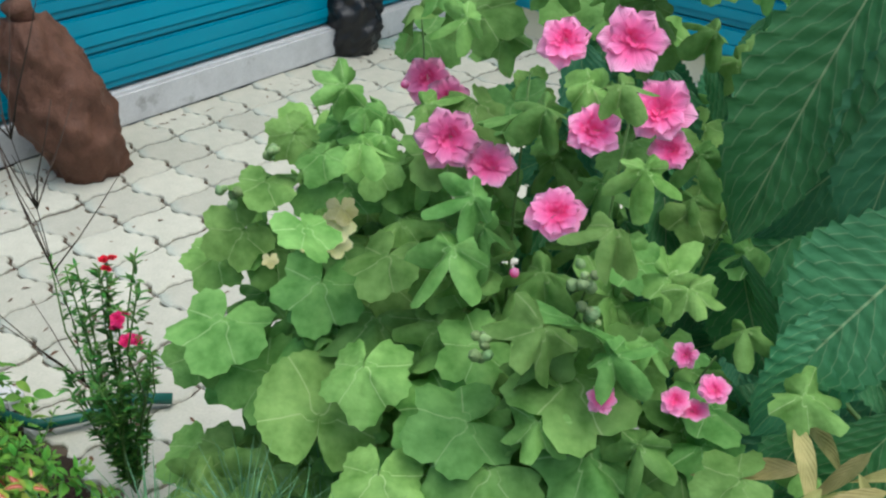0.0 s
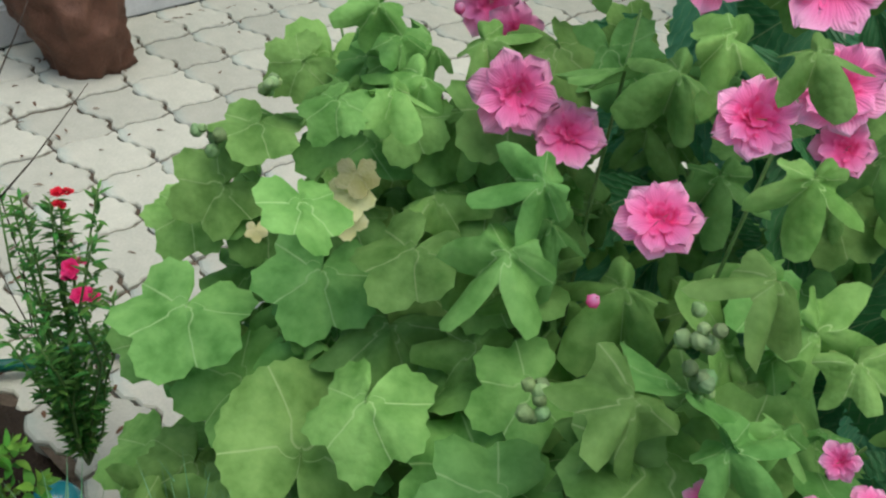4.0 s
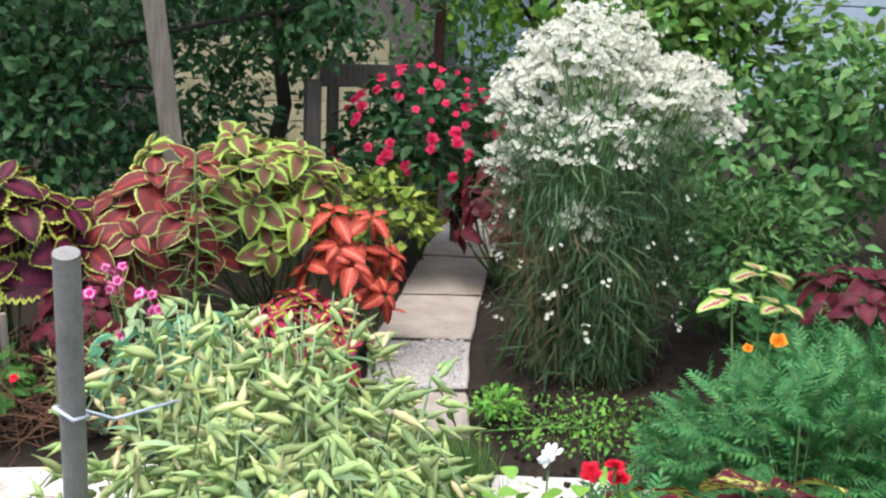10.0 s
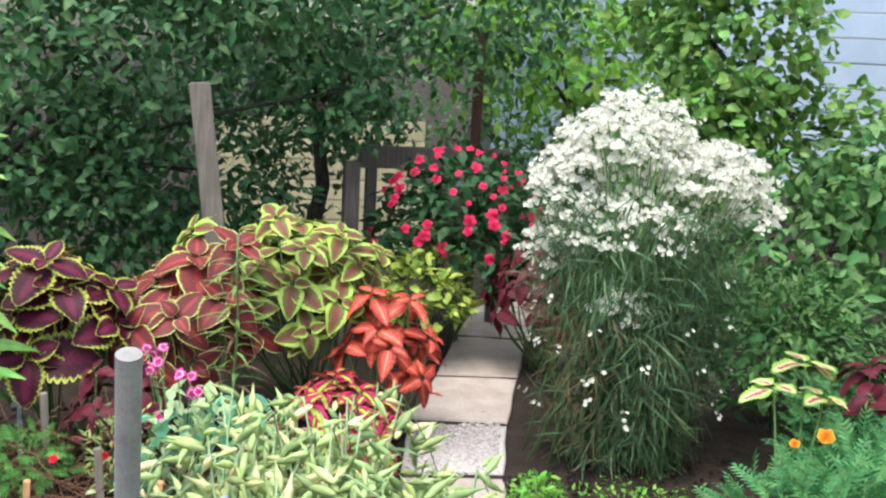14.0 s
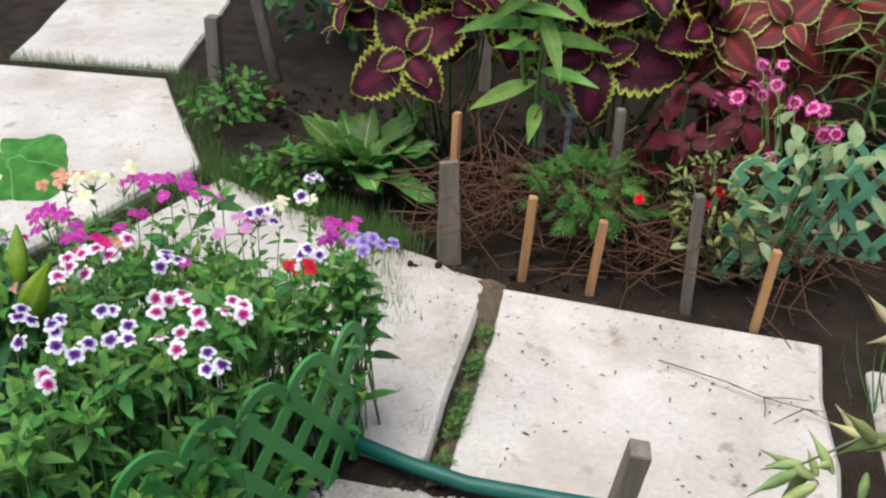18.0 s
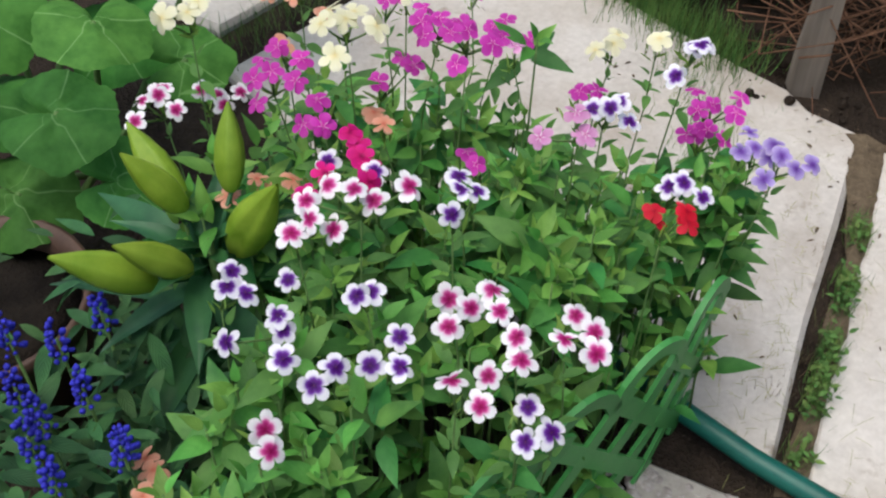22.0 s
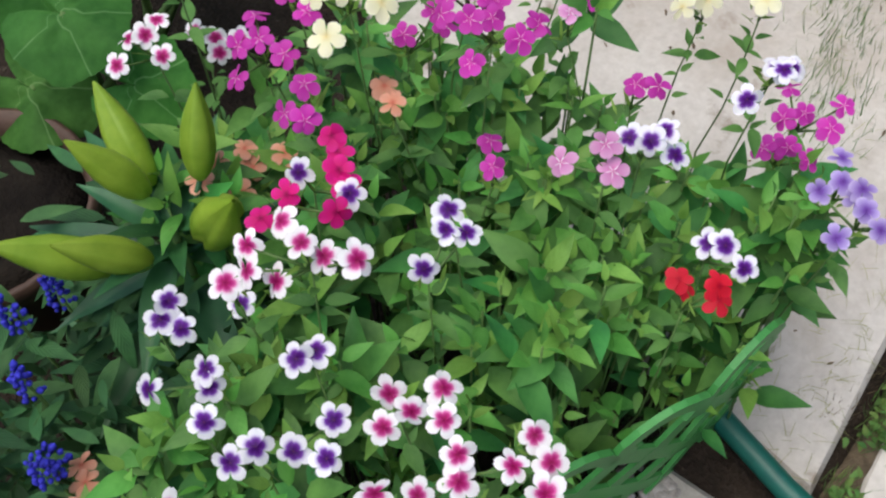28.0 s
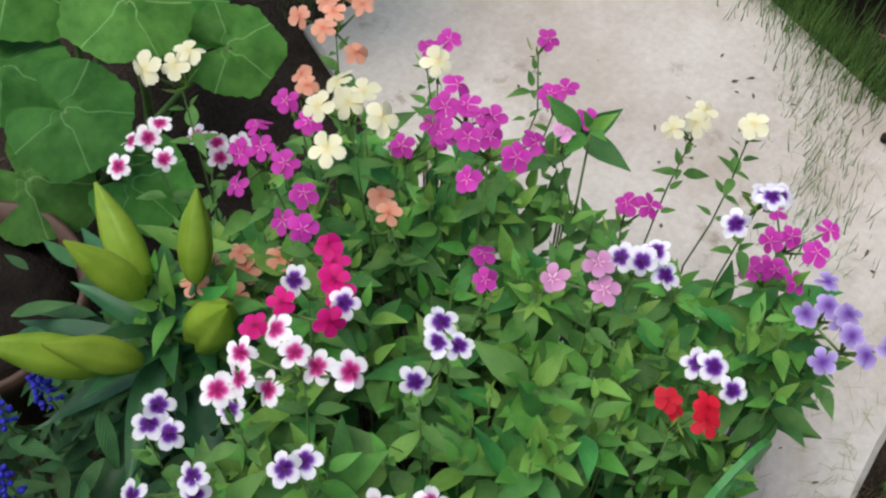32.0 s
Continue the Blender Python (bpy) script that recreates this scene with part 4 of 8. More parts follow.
gv, gf = [], []
xs = np.unique(np.r_[-200, -60, -25, np.linspace(-14, 5, 96), 12, 40, 200])
ys = np.unique(np.r_[-200, -60, -20, np.linspace(-7, 11, 92), 20, 60, 200])
for y in ys:
    for x in xs:
        inside = x * U[0] + y * U[1] < 1.14
        gv.append((x, y, ground_z(x, y) if inside else -0.14))
for j in range(len(ys) - 1):
    for i in range(len(xs) - 1):
        a = j * len(xs) + i
        gf.append((a, a + 1, a + len(xs) + 1, a + len(xs)))
ground = new("ground", mesh_from("ground", gv, gf, SOIL))
tagged(ground, "dark bare garden soil with clods and litter", "soil", kind="structure")

paving = thing("paving", 0, 0, 0, "buff and grey-green interlocking concrete block paving", "paving", kind="structure")
PZ = -0.06
bm = bmesh.new()
for a0, a1, b0, b1 in ((1.16, 8.0, -8.0, 2.99), (1.16, 1.75, 2.99, 12.0)):
    pts = [uvw(a0, b0), uvw(a1, b0), uvw(a1, b1), uvw(a0, b1)]
    bm.faces.new([bm.verts.new((p[0], p[1], PZ - 0.012)) for p in pts])
part("joint_bed", bm, SAND, paving, "dark sandy joints with moss")

CU, CV = 0.20, 0.235


def wave_edge(t, amp):
    """The zigzag of a block's side."""
    t = t % 1.0
    return amp * (1 if 0.18 < t < 0.42 else -1 if 0.62 < t < 0.86 else 0)


def paver_mesh():
    ring = []
    ts = (0.0, 0.17, 0.25, 0.36, 0.46, 0.58, 0.68, 0.80, 0.9)
    for t in ts:
        ring.append((t * CU, wave_edge(t, 0.010)))
    for t in ts:
        ring.append((CU + wave_edge(t, 0.020), t * CV))
    for t in ts:
        ring.append(((1 - t) * CU, CV + wave_edge(1 - t, 0.010)))
    for t in ts:
        ring.append((wave_edge(1 - t, 0.020), (1 - t) * CV))
    c = np.array((CU / 2, CV / 2))
    v, f = [], []
    n = len(ring)
    for z, k in ((-0.05, 0.955), (-0.005, 0.955), (0.0, 0.905)):
        for p in ring:
            q = c + (np.array(p) - c) * k
            w = U * q[0] + V * q[1]
            v.append((w[0], w[1], z))
    for r in range(2):
        for i in range(n):
            f.append((r * n + i, r * n + (i + 1) % n, r * n + n + (i + 1) % n, r * n + n + i))
    f.append(tuple(2 * n + i for i in range(n)))
    return mesh_from("paver", v, f, PAVER, None, False)


# ---- building ----
house = thing("house", *uvw(1.75, 2.99), PZ, "cream house with glossy blue cladding above a grey plinth", "house")
HM = Matrix(((U[0], V[0], 0, 0), (U[1], V[1], 0, 0), (0, 0, 1, PZ), (0, 0, 0, 1)))
A0, B0 = 1.80, 3.05
bm = bmesh.new()
box(bm, A0 + 0.02, A0 + 9, B0 + 0.02, B0 + 12, 0, 3.2, 0, HM)
part("wall", bm, CREAM, house, "cream wall")
bm = bmesh.new()
box(bm, A0 - 0.07, A0 + 9, B0 - 0.07, B0 + 0.02, 0, 0.15, 0.012, HM)
part("plinth_front", bm, KERB, house, "pale grey concrete plinth")
bm = bmesh.new()
box(bm, A0 - 0.07, A0 + 0.02, B0 + 0.021, B0 + 12, 0, 0.15, 0.012, HM)
part("plinth_side", bm, KERB, house, "pale grey concrete plinth")
for k in range(4):
    z0 = 0.165 + k * 0.165
    for nm, bx in (("front", (A0 - 0.035, A0 + 9, B0 - 0.035, B0 + 0.019)), ("side", (A0 - 0.035, A0 + 0.019, B0 + 0.02, B0 + 12))):
        bm = bmesh.new()
        box(bm, *bx, z0, z0 + 0.158, 0.010, HM)
        x0, x1, y0, y1 = bx
        if nm == "front":
            box(bm, x0, x1, y0 - 0.008, y0 + 0.004, z0 + 0.03, z0 + 0.085, 0.006, HM)
        else:
            box(bm, x0 - 0.008, x0 + 0.004, y0, y1, z0 + 0.03, z0 + 0.085, 0.006, HM)
        part("cladding_board", bm, BLUE, house, "glossy blue board")
for k in range(4):
    z0 = 0.165 + k * 0.165
    bm = bmesh.new()
    box(bm, A0 + 2.80, A0 + 2.86, B0 - 6.0, B0 - 0.04, z0, z0 + 0.158, 0.010, HM)
    box(bm, A0 + 2.792, A0 + 2.804, B0 - 6.0, B0 - 0.04, z0 + 0.03, z0 + 0.085, 0.006, HM)
    part("cladding_board", bm, BLUE, house, "glossy blue board")
bm = bmesh.new()
box(bm, A0 + 2.86, A0 + 3.1, B0 - 6.0, B0 - 0.072, 0, 2.6, 0, HM)
part("wing_wall", bm, CREAM, house, "cream wall of the side wing")
bm = bmesh.new()
box(bm, A0 - 0.45, A0 + 9.4, B0 - 0.45, B0 + 12.4, 3.2, 3.34, 0.02, HM)
part("roof", bm, STAKE_OLD, house)

# ---- garden path ----
path = thing("garden_path", -3.0, 0, 0, "garden path of pale concrete slabs with grassy joints", "path", kind="structure")
WHITE_SLABS = (
    ((-3.25, -0.715), (-3.12, 0.13), (-2.38, 0.03), (-2.44, -0.77)),
    ((-3.28, -0.755), (-2.46, -0.815), (-2.56, -1.25), (-3.0, -2.02), (-3.80, -1.70), (-3.42, -1.02)),
    ((-3.88, -1.80), (-3.12, -2.10), (-3.30, -2.80), (-4.72, -3.05), (-4.70, -2.24)),
    ((-4.84, -2.24), (-4.83, -3.0), (-5.9, -3.2), (-5.98, -2.38)),
    ((-6.1, -2.40), (-6.05, -3.15), (-7.4, -3.5), (-7.7, -2.7)),
    ((-7.85, -2.75), (-7.55, -3.55), (-9.6, -4.3), (-10.2, -3.1)),
    ((-10.35, -3.15), (-9.7, -4.4), (-13.0, -6.2), (-13.8, -4.0)),
    ((-13.95, -4.05), (-13.1, -6.3), (-17.4, -8.6), (-18.5, -5.2)),
    ((-18.7, -5.25), (-17.6, -8.7), (-23.5, -12.0), (-25.0, -7.0)),
    ((-3.02, 0.22), (-2.34, 0.14), (-2.16, 1.3), (-2.30, 1.62), (-2.60, 1.84), (-2.82, 1.15)),
)
for pts in WHITE_SLABS:
    put("slab", slab_mesh("slab", pts, -0.06, 0.0, CONCRETE), path)
J = (((-3.2, 0.89), (-3.11, 1.25)), ((-3.62, 0.95), (-3.54, 1.38)), ((-4.25, 1.14), (-4.13, 1.60)), ((-4.92, 1.46), (-4.82, 1.90)), ((-5.72, 1.80), (-5.58, 2.23)), ((-6.5, 2.2), (-6.33, 2.62)), ((-7.3, 2.58), (-7.1, 3.0)))
for i in range(6):
    (l0, r0), (l1, r1) = [[np.array(p) for p in q] for q in J[i:i + 2]]
    g = 0.022 / np.linalg.norm(l1 - l0)
    quad = [l0 + (l1 - l0) * g, r0 + (r1 - r0) * g, r1 - (r1 - r0) * g, l1 - (l1 - l0) * g]
    put("slab", slab_mesh("slab", quad, -0.06, (0.0, 0.0, 0.004, 0.0, 0.005, 0.002)[i], PEBBLE_BED if i == 1 else BROWN_SLAB, 0.008, 0.004), path, None, "exposed pebble slab" if i == 1 else "weathered brown slab")
for i in range(1, 6):
    (l0, r0) = [np.array(p) for p in J[i]]
    d_ = np.array(J[i + 1][0]) - np.array(J[i - 1][0])
    d_ = d_ / np.linalg.norm(d_) * 0.019
    q = [(*(p + s * d_), -0.003) for p, s in ((l0, -1), (r0, -1), (r0, 1), (l0, 1))]
    put("joint", mesh_from("joint", q, [(0, 1, 2, 3)], SOIL, None, False), path, None, "dark soil-filled joint")


# ---- plant builders ----
def rosette(plant, c, axis, size, meshes, spin=0.0, pairs=3, droop=0.35, name="leaf", flat=0.0):
    """Opposite pairs of leaves about one shoot tip, largest outside."""
    a = np.array(axis, float)
    a /= np.linalg.norm(a)
    x = np.cross(a, (0.0, 0.0, 1.0))
    if np.linalg.norm(x) < 0.2:
        x = np.cross(a, (0.0, 1.0, 0.0))
    x /= np.linalg.norm(x)
    y = np.cross(a, x)
    for k in range(pairs):
        s = size * (1.0, 0.82, 0.52, 0.28)[k] * rng.uniform(0.88, 1.1)
        for h in (0, 1):
            th = spin + k * math.pi / 2 + h * math.pi + rng.normal(0, 0.14)
            d = math.cos(th) * x + math.sin(th) * y
            dr = droop - k * 0.28 + rng.normal(0, 0.1)
            along = d * math.cos(dr) - a * math.sin(dr)
            up = a * math.cos(dr) + d * math.sin(dr)
            base = np.array(c) + a * 0.012 * k + d * 0.006
            put(name, meshes[int(rng.integers(len(meshes)))], plant, M(aim(base, along, up, s)))


def coleus(name, base, centre, radii, n, size, mat_list, label, tips=(), pot_z=0.0, seed=0, low=-0.1, tmpl=None, droop=0.35, under=0, pairs=3, axis_up=0.6, keep=None, small=0.8, big=1.15):
    plant = thing(name, base[0], base[1], pot_z, label, "coleus")
    ms = [shared("leaf", t, m) for m in mat_list for t in (tmpl or T_COLEUS)]
    c, r = np.array(centre, float), np.array(radii, float)
    lines = []
    spots = [(np.array(p[:3], float), None, p[3] if len(p) > 3 else 1.0) for p in tips]
    for d in sphere_dirs(n, low, seed):
        p = c + d * r * rng.uniform(0.86, 1.06)
        if keep is None or keep(p):
            spots.append((p, d, rng.uniform(small, big)))
    for p, d, k in spots:
        d = (p - c) / r if d is None else d
        ax = d * (1, 1, 0.7) + np.array((0, 0, axis_up))
        rosette(plant, p, ax, size * k, ms, rng.uniform(0, 3), pairs, droop)
        foot = np.array((base[0], base[1], pot_z)) + rng.normal(0, 0.03, 3) * (1, 1, 0)
        mid = foot * 0.5 + p * 0.5 + (p - c) * (1, 1, 0) * 0.18
        lines.append([foot, mid, p])
        if under:
            for q in range(under):
                t = rng.uniform(0.45, 0.92)
                pp = mid * (1 - t) + p * t
                th = rng.uniform(0, 6.28)
                dd = np.array((math.cos(th), math.sin(th), rng.uniform(-0.3, 0.2)))
                put("leaf", ms[int(rng.integers(len(ms)))], plant, M(aim(pp, dd, (0, 0, 1), size * rng.uniform(0.45, 0.8))))
    stems("stems", lines, 0.006, STEM, plant)
    return plant


def leafy(name, base, centre, radii, n, size, tmpl, material, label, category, seed=0, low=-0.3, shell=0.55, stem_mat=None, nstems=10, width=None, upness=0.6, kind="", part_name="foliage"):
    """A bush of many small leaves in an uneven mass."""
    plant = thing(name, *base, label, category, kind=kind)
    r = np.random.default_rng(seed + 50)
    c, rad = np.array(centre, float), np.array(radii, float)
    mats = []
    dirs = sphere_dirs(n, low, seed)
    for d in dirs:
        q = shell + (1 - shell) * r.random() ** 0.6
        bump_ = 1 + 0.28 * noise.noise(tuple(d * 2.2 + seed))
        p = c + d * rad * q * bump_
        al = d * (1, 1, 0.4) + r.normal(0, 0.55, 3)
        up = d * 0.5 + np.array((0, 0, upness)) + r.normal(0, 0.3, 3)
        mats.append(aim(p, al, up, size * r.uniform(0.45, 1.5)))
    joined(part_name, tmpl, mats, material, plant)
    lines = []
    for i in range(nstems):
        d = dirs[int(r.integers(len(dirs)))]
        lines.append([np.array(base) + r.normal(0, 0.02, 3) * (1, 1, 0), np.array(base) * 0.45 + c * 0.55 + d * rad * 0.3, c + d * rad * 0.85])
    stems("stems", lines, 0.004, stem_mat or STEM, plant)
    return plant


def sprig(p, axis, size, g, nodes=3, each=2, gap=0.016, lift=1.1):
    """Poses of the leaves about one shoot tip, in crossed whorls."""
    a = np.array(axis, float)
    a /= np.linalg.norm(a)
    x = np.cross(a, (0.3, 0.2, 1.0))
    x /= np.linalg.norm(x) + 1e-9
    y = np.cross(a, x)
    spin, out = g.uniform(0, 6.28), []
    for k in range(nodes):
        e = lift * (1 - k / max(nodes - 1, 1)) ** 1.3 + 0.12
        for h in range(each):
            th = spin + k * math.pi / each + h * 2 * math.pi / each + g.normal(0, 0.15)
            d = math.cos(th) * x + math.sin(th) * y
            ee = e + g.normal(0, 0.12)
            out.append(aim(np.array(p) - a * gap * k + d * 0.003, d * math.cos(ee) + a * math.sin(ee), a * math.cos(ee) - d * math.sin(ee) + g.normal(0, 0.12, 3), size * min(0.45 + 0.3 * k, 1.0) * g.uniform(0.85, 1.15)))
    return out


def shoots_bush(name, base, blobs, n, size, tmpl, material, label, category, seed=0, nodes=4, each=3, low=-0.2, keep=None):
    """A bush of leafy shoot tips over uneven mounds."""
    plant = thing(name, *base, label, category)
    g = np.random.default_rng(seed + 300)
    ms, lines = [], []
    for c, rad in blobs:
        c, rad = np.array(c, float), np.array(rad, float)
        for d in sphere_dirs(n, low, seed):
            p = c + d * rad * g.uniform(0.55, 1.08) * (1 + 0.25 * noise.noise(tuple(d * 2.4 + seed)))
            if p[2] < 0.02 or keep and not keep(p):
                continue
            ax = d * (1, 1, 0.6) + np.array((0, 0, 0.7)) + g.normal(0, 0.25, 3)
            ms += sprig(p, ax, size * g.uniform(0.7, 1.25), g, nodes, each)
            lines.append([np.array(base) + g.normal(0, 0.03, 3) * (1, 1, 0), np.array(base) * 0.4 + p * 0.6 - (0, 0, 0.05), p])
    joined("foliage", tmpl, ms, material, plant, "", "stuff")
    stems("stems", lines[::3], 0.0025, STEM, plant)
    return plant


def pot(name, x, y, z, r, h, material, label, wall=0.008):
    p = thing(name, x, y, z, label, "plant pot")
    prof = [(r * 0.72, 0), (r * 0.96, h * 0.86), (r * 1.03, h * 0.87), (r * 1.04, h), (r * 1.04 - wall, h + 0.003), (r * 0.95 - wall, h * 0.86), (r * 0.9, h * 0.8)]
    put("body", lathe("body", prof, material, 32), p, Matrix.Translation((x, y, z)))
    put("earth", lathe("earth", [(0.001, h * 0.84), (r * 0.5, h * 0.83), (r * 0.93, h * 0.80)][::-1], POT_SOIL, 20), p, Matrix.Translation((x, y, z)), "dark potting soil")
    return p


def flowers(plant, me, spots, size, name="flower", to=(0, 0, 1), spread=0.3):
    for p in spots:
        n = np.array(to) + rng.normal(0, spread, 3)
        put(name, me, plant, M(face(p, n, size * rng.uniform(0.88, 1.1))))


T_PETU = leaf_t(5, 0.55, 0.45, 0.0, 0.3, 0.45, 2, 0.12, 0.06, 0.9)

# ---- hollyhock ----
holly = thing("hollyhock", 0.62, 1.05, 0, "tall pink double hollyhock with lobed green leaves", "hollyhock")
HL = [shared("leaf", t, LF_HOLLY) for t in T_HOLLY]
HR = [shared("leaf", t, LF_HOLLY) for t in T_ROUNDLOBE]
HBIG = shared("leaf", T_ROUNDLEAF, LF_HOLLY)
HY = shared("leaf", T_ROUNDLOBE[0], LF_YELLOWED)
HF = [shared("flower", t, FL_PINK) for t in T_HFLOWER]
camera_eye = np.array((0.52, 0.2, 1.6))  # near the camera's eye; leaves and blooms turn to it
# place, size, turn of the tip from straight down, kind: round, shallow-lobed, deep-lobed
OUTER = ((0.204, 1.234, 0.735, 0.18, -10, 1), (0.363, 1.257, 0.80, 0.16, -15, 1), (0.357, 1.173, 0.95, 0.11, -25, 1), (0.216, 1.352, 0.84, 0.13, -60, 1), (0.256, 1.387, 0.915, 0.12, -30, 1), (0.373, 1.256, 1.03, 0.09, 0, 1),
         (0.474, 1.208, 0.885, 0.14, 10, 1), (0.485, 1.349, 0.875, 0.14, 80, 2), (0.375, 1.12, 0.655, 0.19, 150, 0), (0.45, 1.08, 0.77, 0.15, 20, 1), (0.30, 1.42, 0.99, 0.10, -50, 1), (0.16, 1.40, 0.76, 0.12, -40, 1), (0.14, 1.30, 0.62, 0.13, 10, 1))
INNER = ((0.573, 1.159, 0.935, 0.19, -10, 2), (0.718, 1.248, 0.845, 0.20, -20, 2), (0.60, 1.20, 1.0, 0.15, -70, 2), (0.763, 1.004, 1.255, 0.10, 30, 2), (0.818, 1.071, 1.115, 0.13, 0, 2), (0.68, 1.06, 1.20, 0.11, -45, 2), (0.52, 1.40, 1.06, 0.14, 60, 2),
         (0.599, 1.0, 0.74, 0.17, -80, 1), (0.632, 0.95, 0.70, 0.19, -60, 1), (0.482, 0.95, 0.68, 0.14, 0, 1), (0.834, 0.93, 0.775, 0.14, 10, 2), (0.784, 0.95, 0.905, 0.13, 60, 2), (0.697, 0.95, 0.79, 0.11, 0, 2))
UPPER = ((0.844, 1.0, 0.89, 0.10, -20, 2), (0.884, 1.0, 0.98, 0.09, 40, 2), (0.967, 1.0, 0.92, 0.10, 10, 2), (0.64, 1.5, 1.15, 0.13, -40, 2), (0.72, 1.45, 1.27, 0.13, 20, 2), (0.85, 1.35, 1.25, 0.13, -20, 2), (0.58, 1.35, 1.22, 0.12, -60, 2), (0.80, 1.3, 0.98, 0.15, 10, 2), (0.92, 1.2, 1.08, 0.13, 30, 2))
HERO = OUTER + INNER + UPPER
FLOWERS = ((0.721, 1.174, 0.992, 0.088), (0.56, 1.304, 1.046, 0.098), (0.625, 1.30, 1.005, 0.08), (0.738, 1.018, 1.19, 0.07), (0.85, 1.183, 1.153, 0.092), (0.784, 1.091, 1.279, 0.085), (0.708, 1.162, 1.253, 0.07), (0.515, 1.62, 1.02, 0.09),
           (0.555, 1.58, 1.0, 0.08), (0.87, 1.17, 1.10, 0.06), (0.779, 0.95, 0.836, 0.042), (0.756, 0.95, 0.762, 0.03), (0.877, 0.95, 0.837, 0.042), (0.925, 0.95, 0.858, 0.045), (0.88, 0.95, 0.911, 0.035), (0.905, 0.95, 0.82, 0.04))
for x, y, z, s in FLOWERS:
    p = np.array((x, y, z))
    n = (camera_eye - p) / np.linalg.norm(camera_eye - p) + np.array((0, 0, 0.35)) + rng.normal(0, 0.18, 3)
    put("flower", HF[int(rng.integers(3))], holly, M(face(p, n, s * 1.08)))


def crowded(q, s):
    """True where a leaf would hide a bloom or a large leaf from the camera."""
    # bounds fitted to the plant's outline as the camera sees it
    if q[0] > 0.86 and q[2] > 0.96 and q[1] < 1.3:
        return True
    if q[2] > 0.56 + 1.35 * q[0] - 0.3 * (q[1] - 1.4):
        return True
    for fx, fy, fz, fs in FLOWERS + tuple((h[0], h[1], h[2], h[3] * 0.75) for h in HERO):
        w = np.array((fx, fy, fz)) - camera_eye
        k = min(max(np.dot(q - camera_eye, w) / np.dot(w, w), 0), 1.02)
        if np.linalg.norm(camera_eye + w * k - q) < 0.30 * s + 0.36 * fs and k < 1.02:
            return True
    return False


shoots = [((0.62, 1.05, 0), (0.72, 1.2, 1.0)), ((0.62, 1.08, 0), (0.58, 1.42, 1.1)), ((0.66, 1.05, 0), (0.80, 1.08, 1.32)), ((0.58, 1.08, 0), (0.36, 1.38, 1.02)), ((0.6, 1.1, 0), (0.25, 1.50, 0.85)), ((0.68, 1.05, 0), (0.95, 1.0, 1.0)), ((0.6, 1.02, 0), (0.75, 0.98, 1.0)), ((0.62, 1.05, 0), (0.68, 1.3, 1.30)), ((0.56, 1.05, 0), (0.33, 1.22, 0.8)), ((0.6, 1.08, 0), (0.30, 1.62, 1.12)), ((0.64, 1.1, 0), (0.5, 1.62, 1.28)), ((0.7, 1.05, 0), (1.0, 1.15, 1.25)), ((0.6, 1.1, 0), (0.42, 1.5, 1.0)), ((0.7, 1.0, 0), (1.05, 0.85, 0.75))]
stems("stem", [arc(np.array(a) + (0, 0.22, 0), np.array(b) + (0, 0.05, -0.16), 0.0, 5, 0.012) for a, b in shoots], 0.004, STEM, holly, 0.5)
for k in range(430):
    a, b = shoots[int(rng.integers(len(shoots)))]
    t = rng.uniform(0.35, 1.03)
    p = np.array(a) * (1 - t) + np.array(b) * t
    th = rng.uniform(0, 6.28)
    out = np.array((math.cos(th), math.sin(th) * 0.8 - 0.25, rng.uniform(-0.2, 0.35)))
    reach = rng.uniform(0.05, 0.2) * (1.25 - 0.6 * t)
    q = p + out * reach
    up = np.array((0.25, -0.2, 1.25)) + (camera_eye - q) * 0.45 + rng.normal(0, 0.35, 3)
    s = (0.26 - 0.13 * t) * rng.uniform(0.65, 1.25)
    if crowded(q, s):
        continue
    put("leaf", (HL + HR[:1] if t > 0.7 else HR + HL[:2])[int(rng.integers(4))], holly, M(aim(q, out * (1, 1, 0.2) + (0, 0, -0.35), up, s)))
for x, y, z, s, turn, kind_ in HERO:
    p = np.array((x, y, z))
    w_ = (camera_eye - p) / np.linalg.norm(camera_eye - p) + np.array((0.05, 0.0, 0.75)) + rng.normal(0, 0.25, 3)
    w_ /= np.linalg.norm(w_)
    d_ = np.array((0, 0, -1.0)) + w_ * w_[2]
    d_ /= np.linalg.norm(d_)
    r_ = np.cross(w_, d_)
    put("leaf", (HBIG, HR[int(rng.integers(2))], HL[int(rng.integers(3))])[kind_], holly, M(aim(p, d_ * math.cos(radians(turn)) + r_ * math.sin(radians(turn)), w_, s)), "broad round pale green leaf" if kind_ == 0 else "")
for x, y, z, s in ((0.395, 1.29, 0.925, 0.055), (0.39, 1.285, 0.90, 0.06), (0.385, 1.29, 0.865, 0.055), (0.33, 1.30, 0.86, 0.04), (0.275, 1.30, 0.82, 0.03)):
    put("leaf", HY, holly, M(aim((x, y, z), (0.2, -0.7, -0.6), (0.1, -0.8, 0.6), s)), "pale yellow withered leaf")
bud = shared("bud", T_BALLBUD, LF_BALL)
pink_bud = shared("bud", T_BALLBUD, FL_PINK)
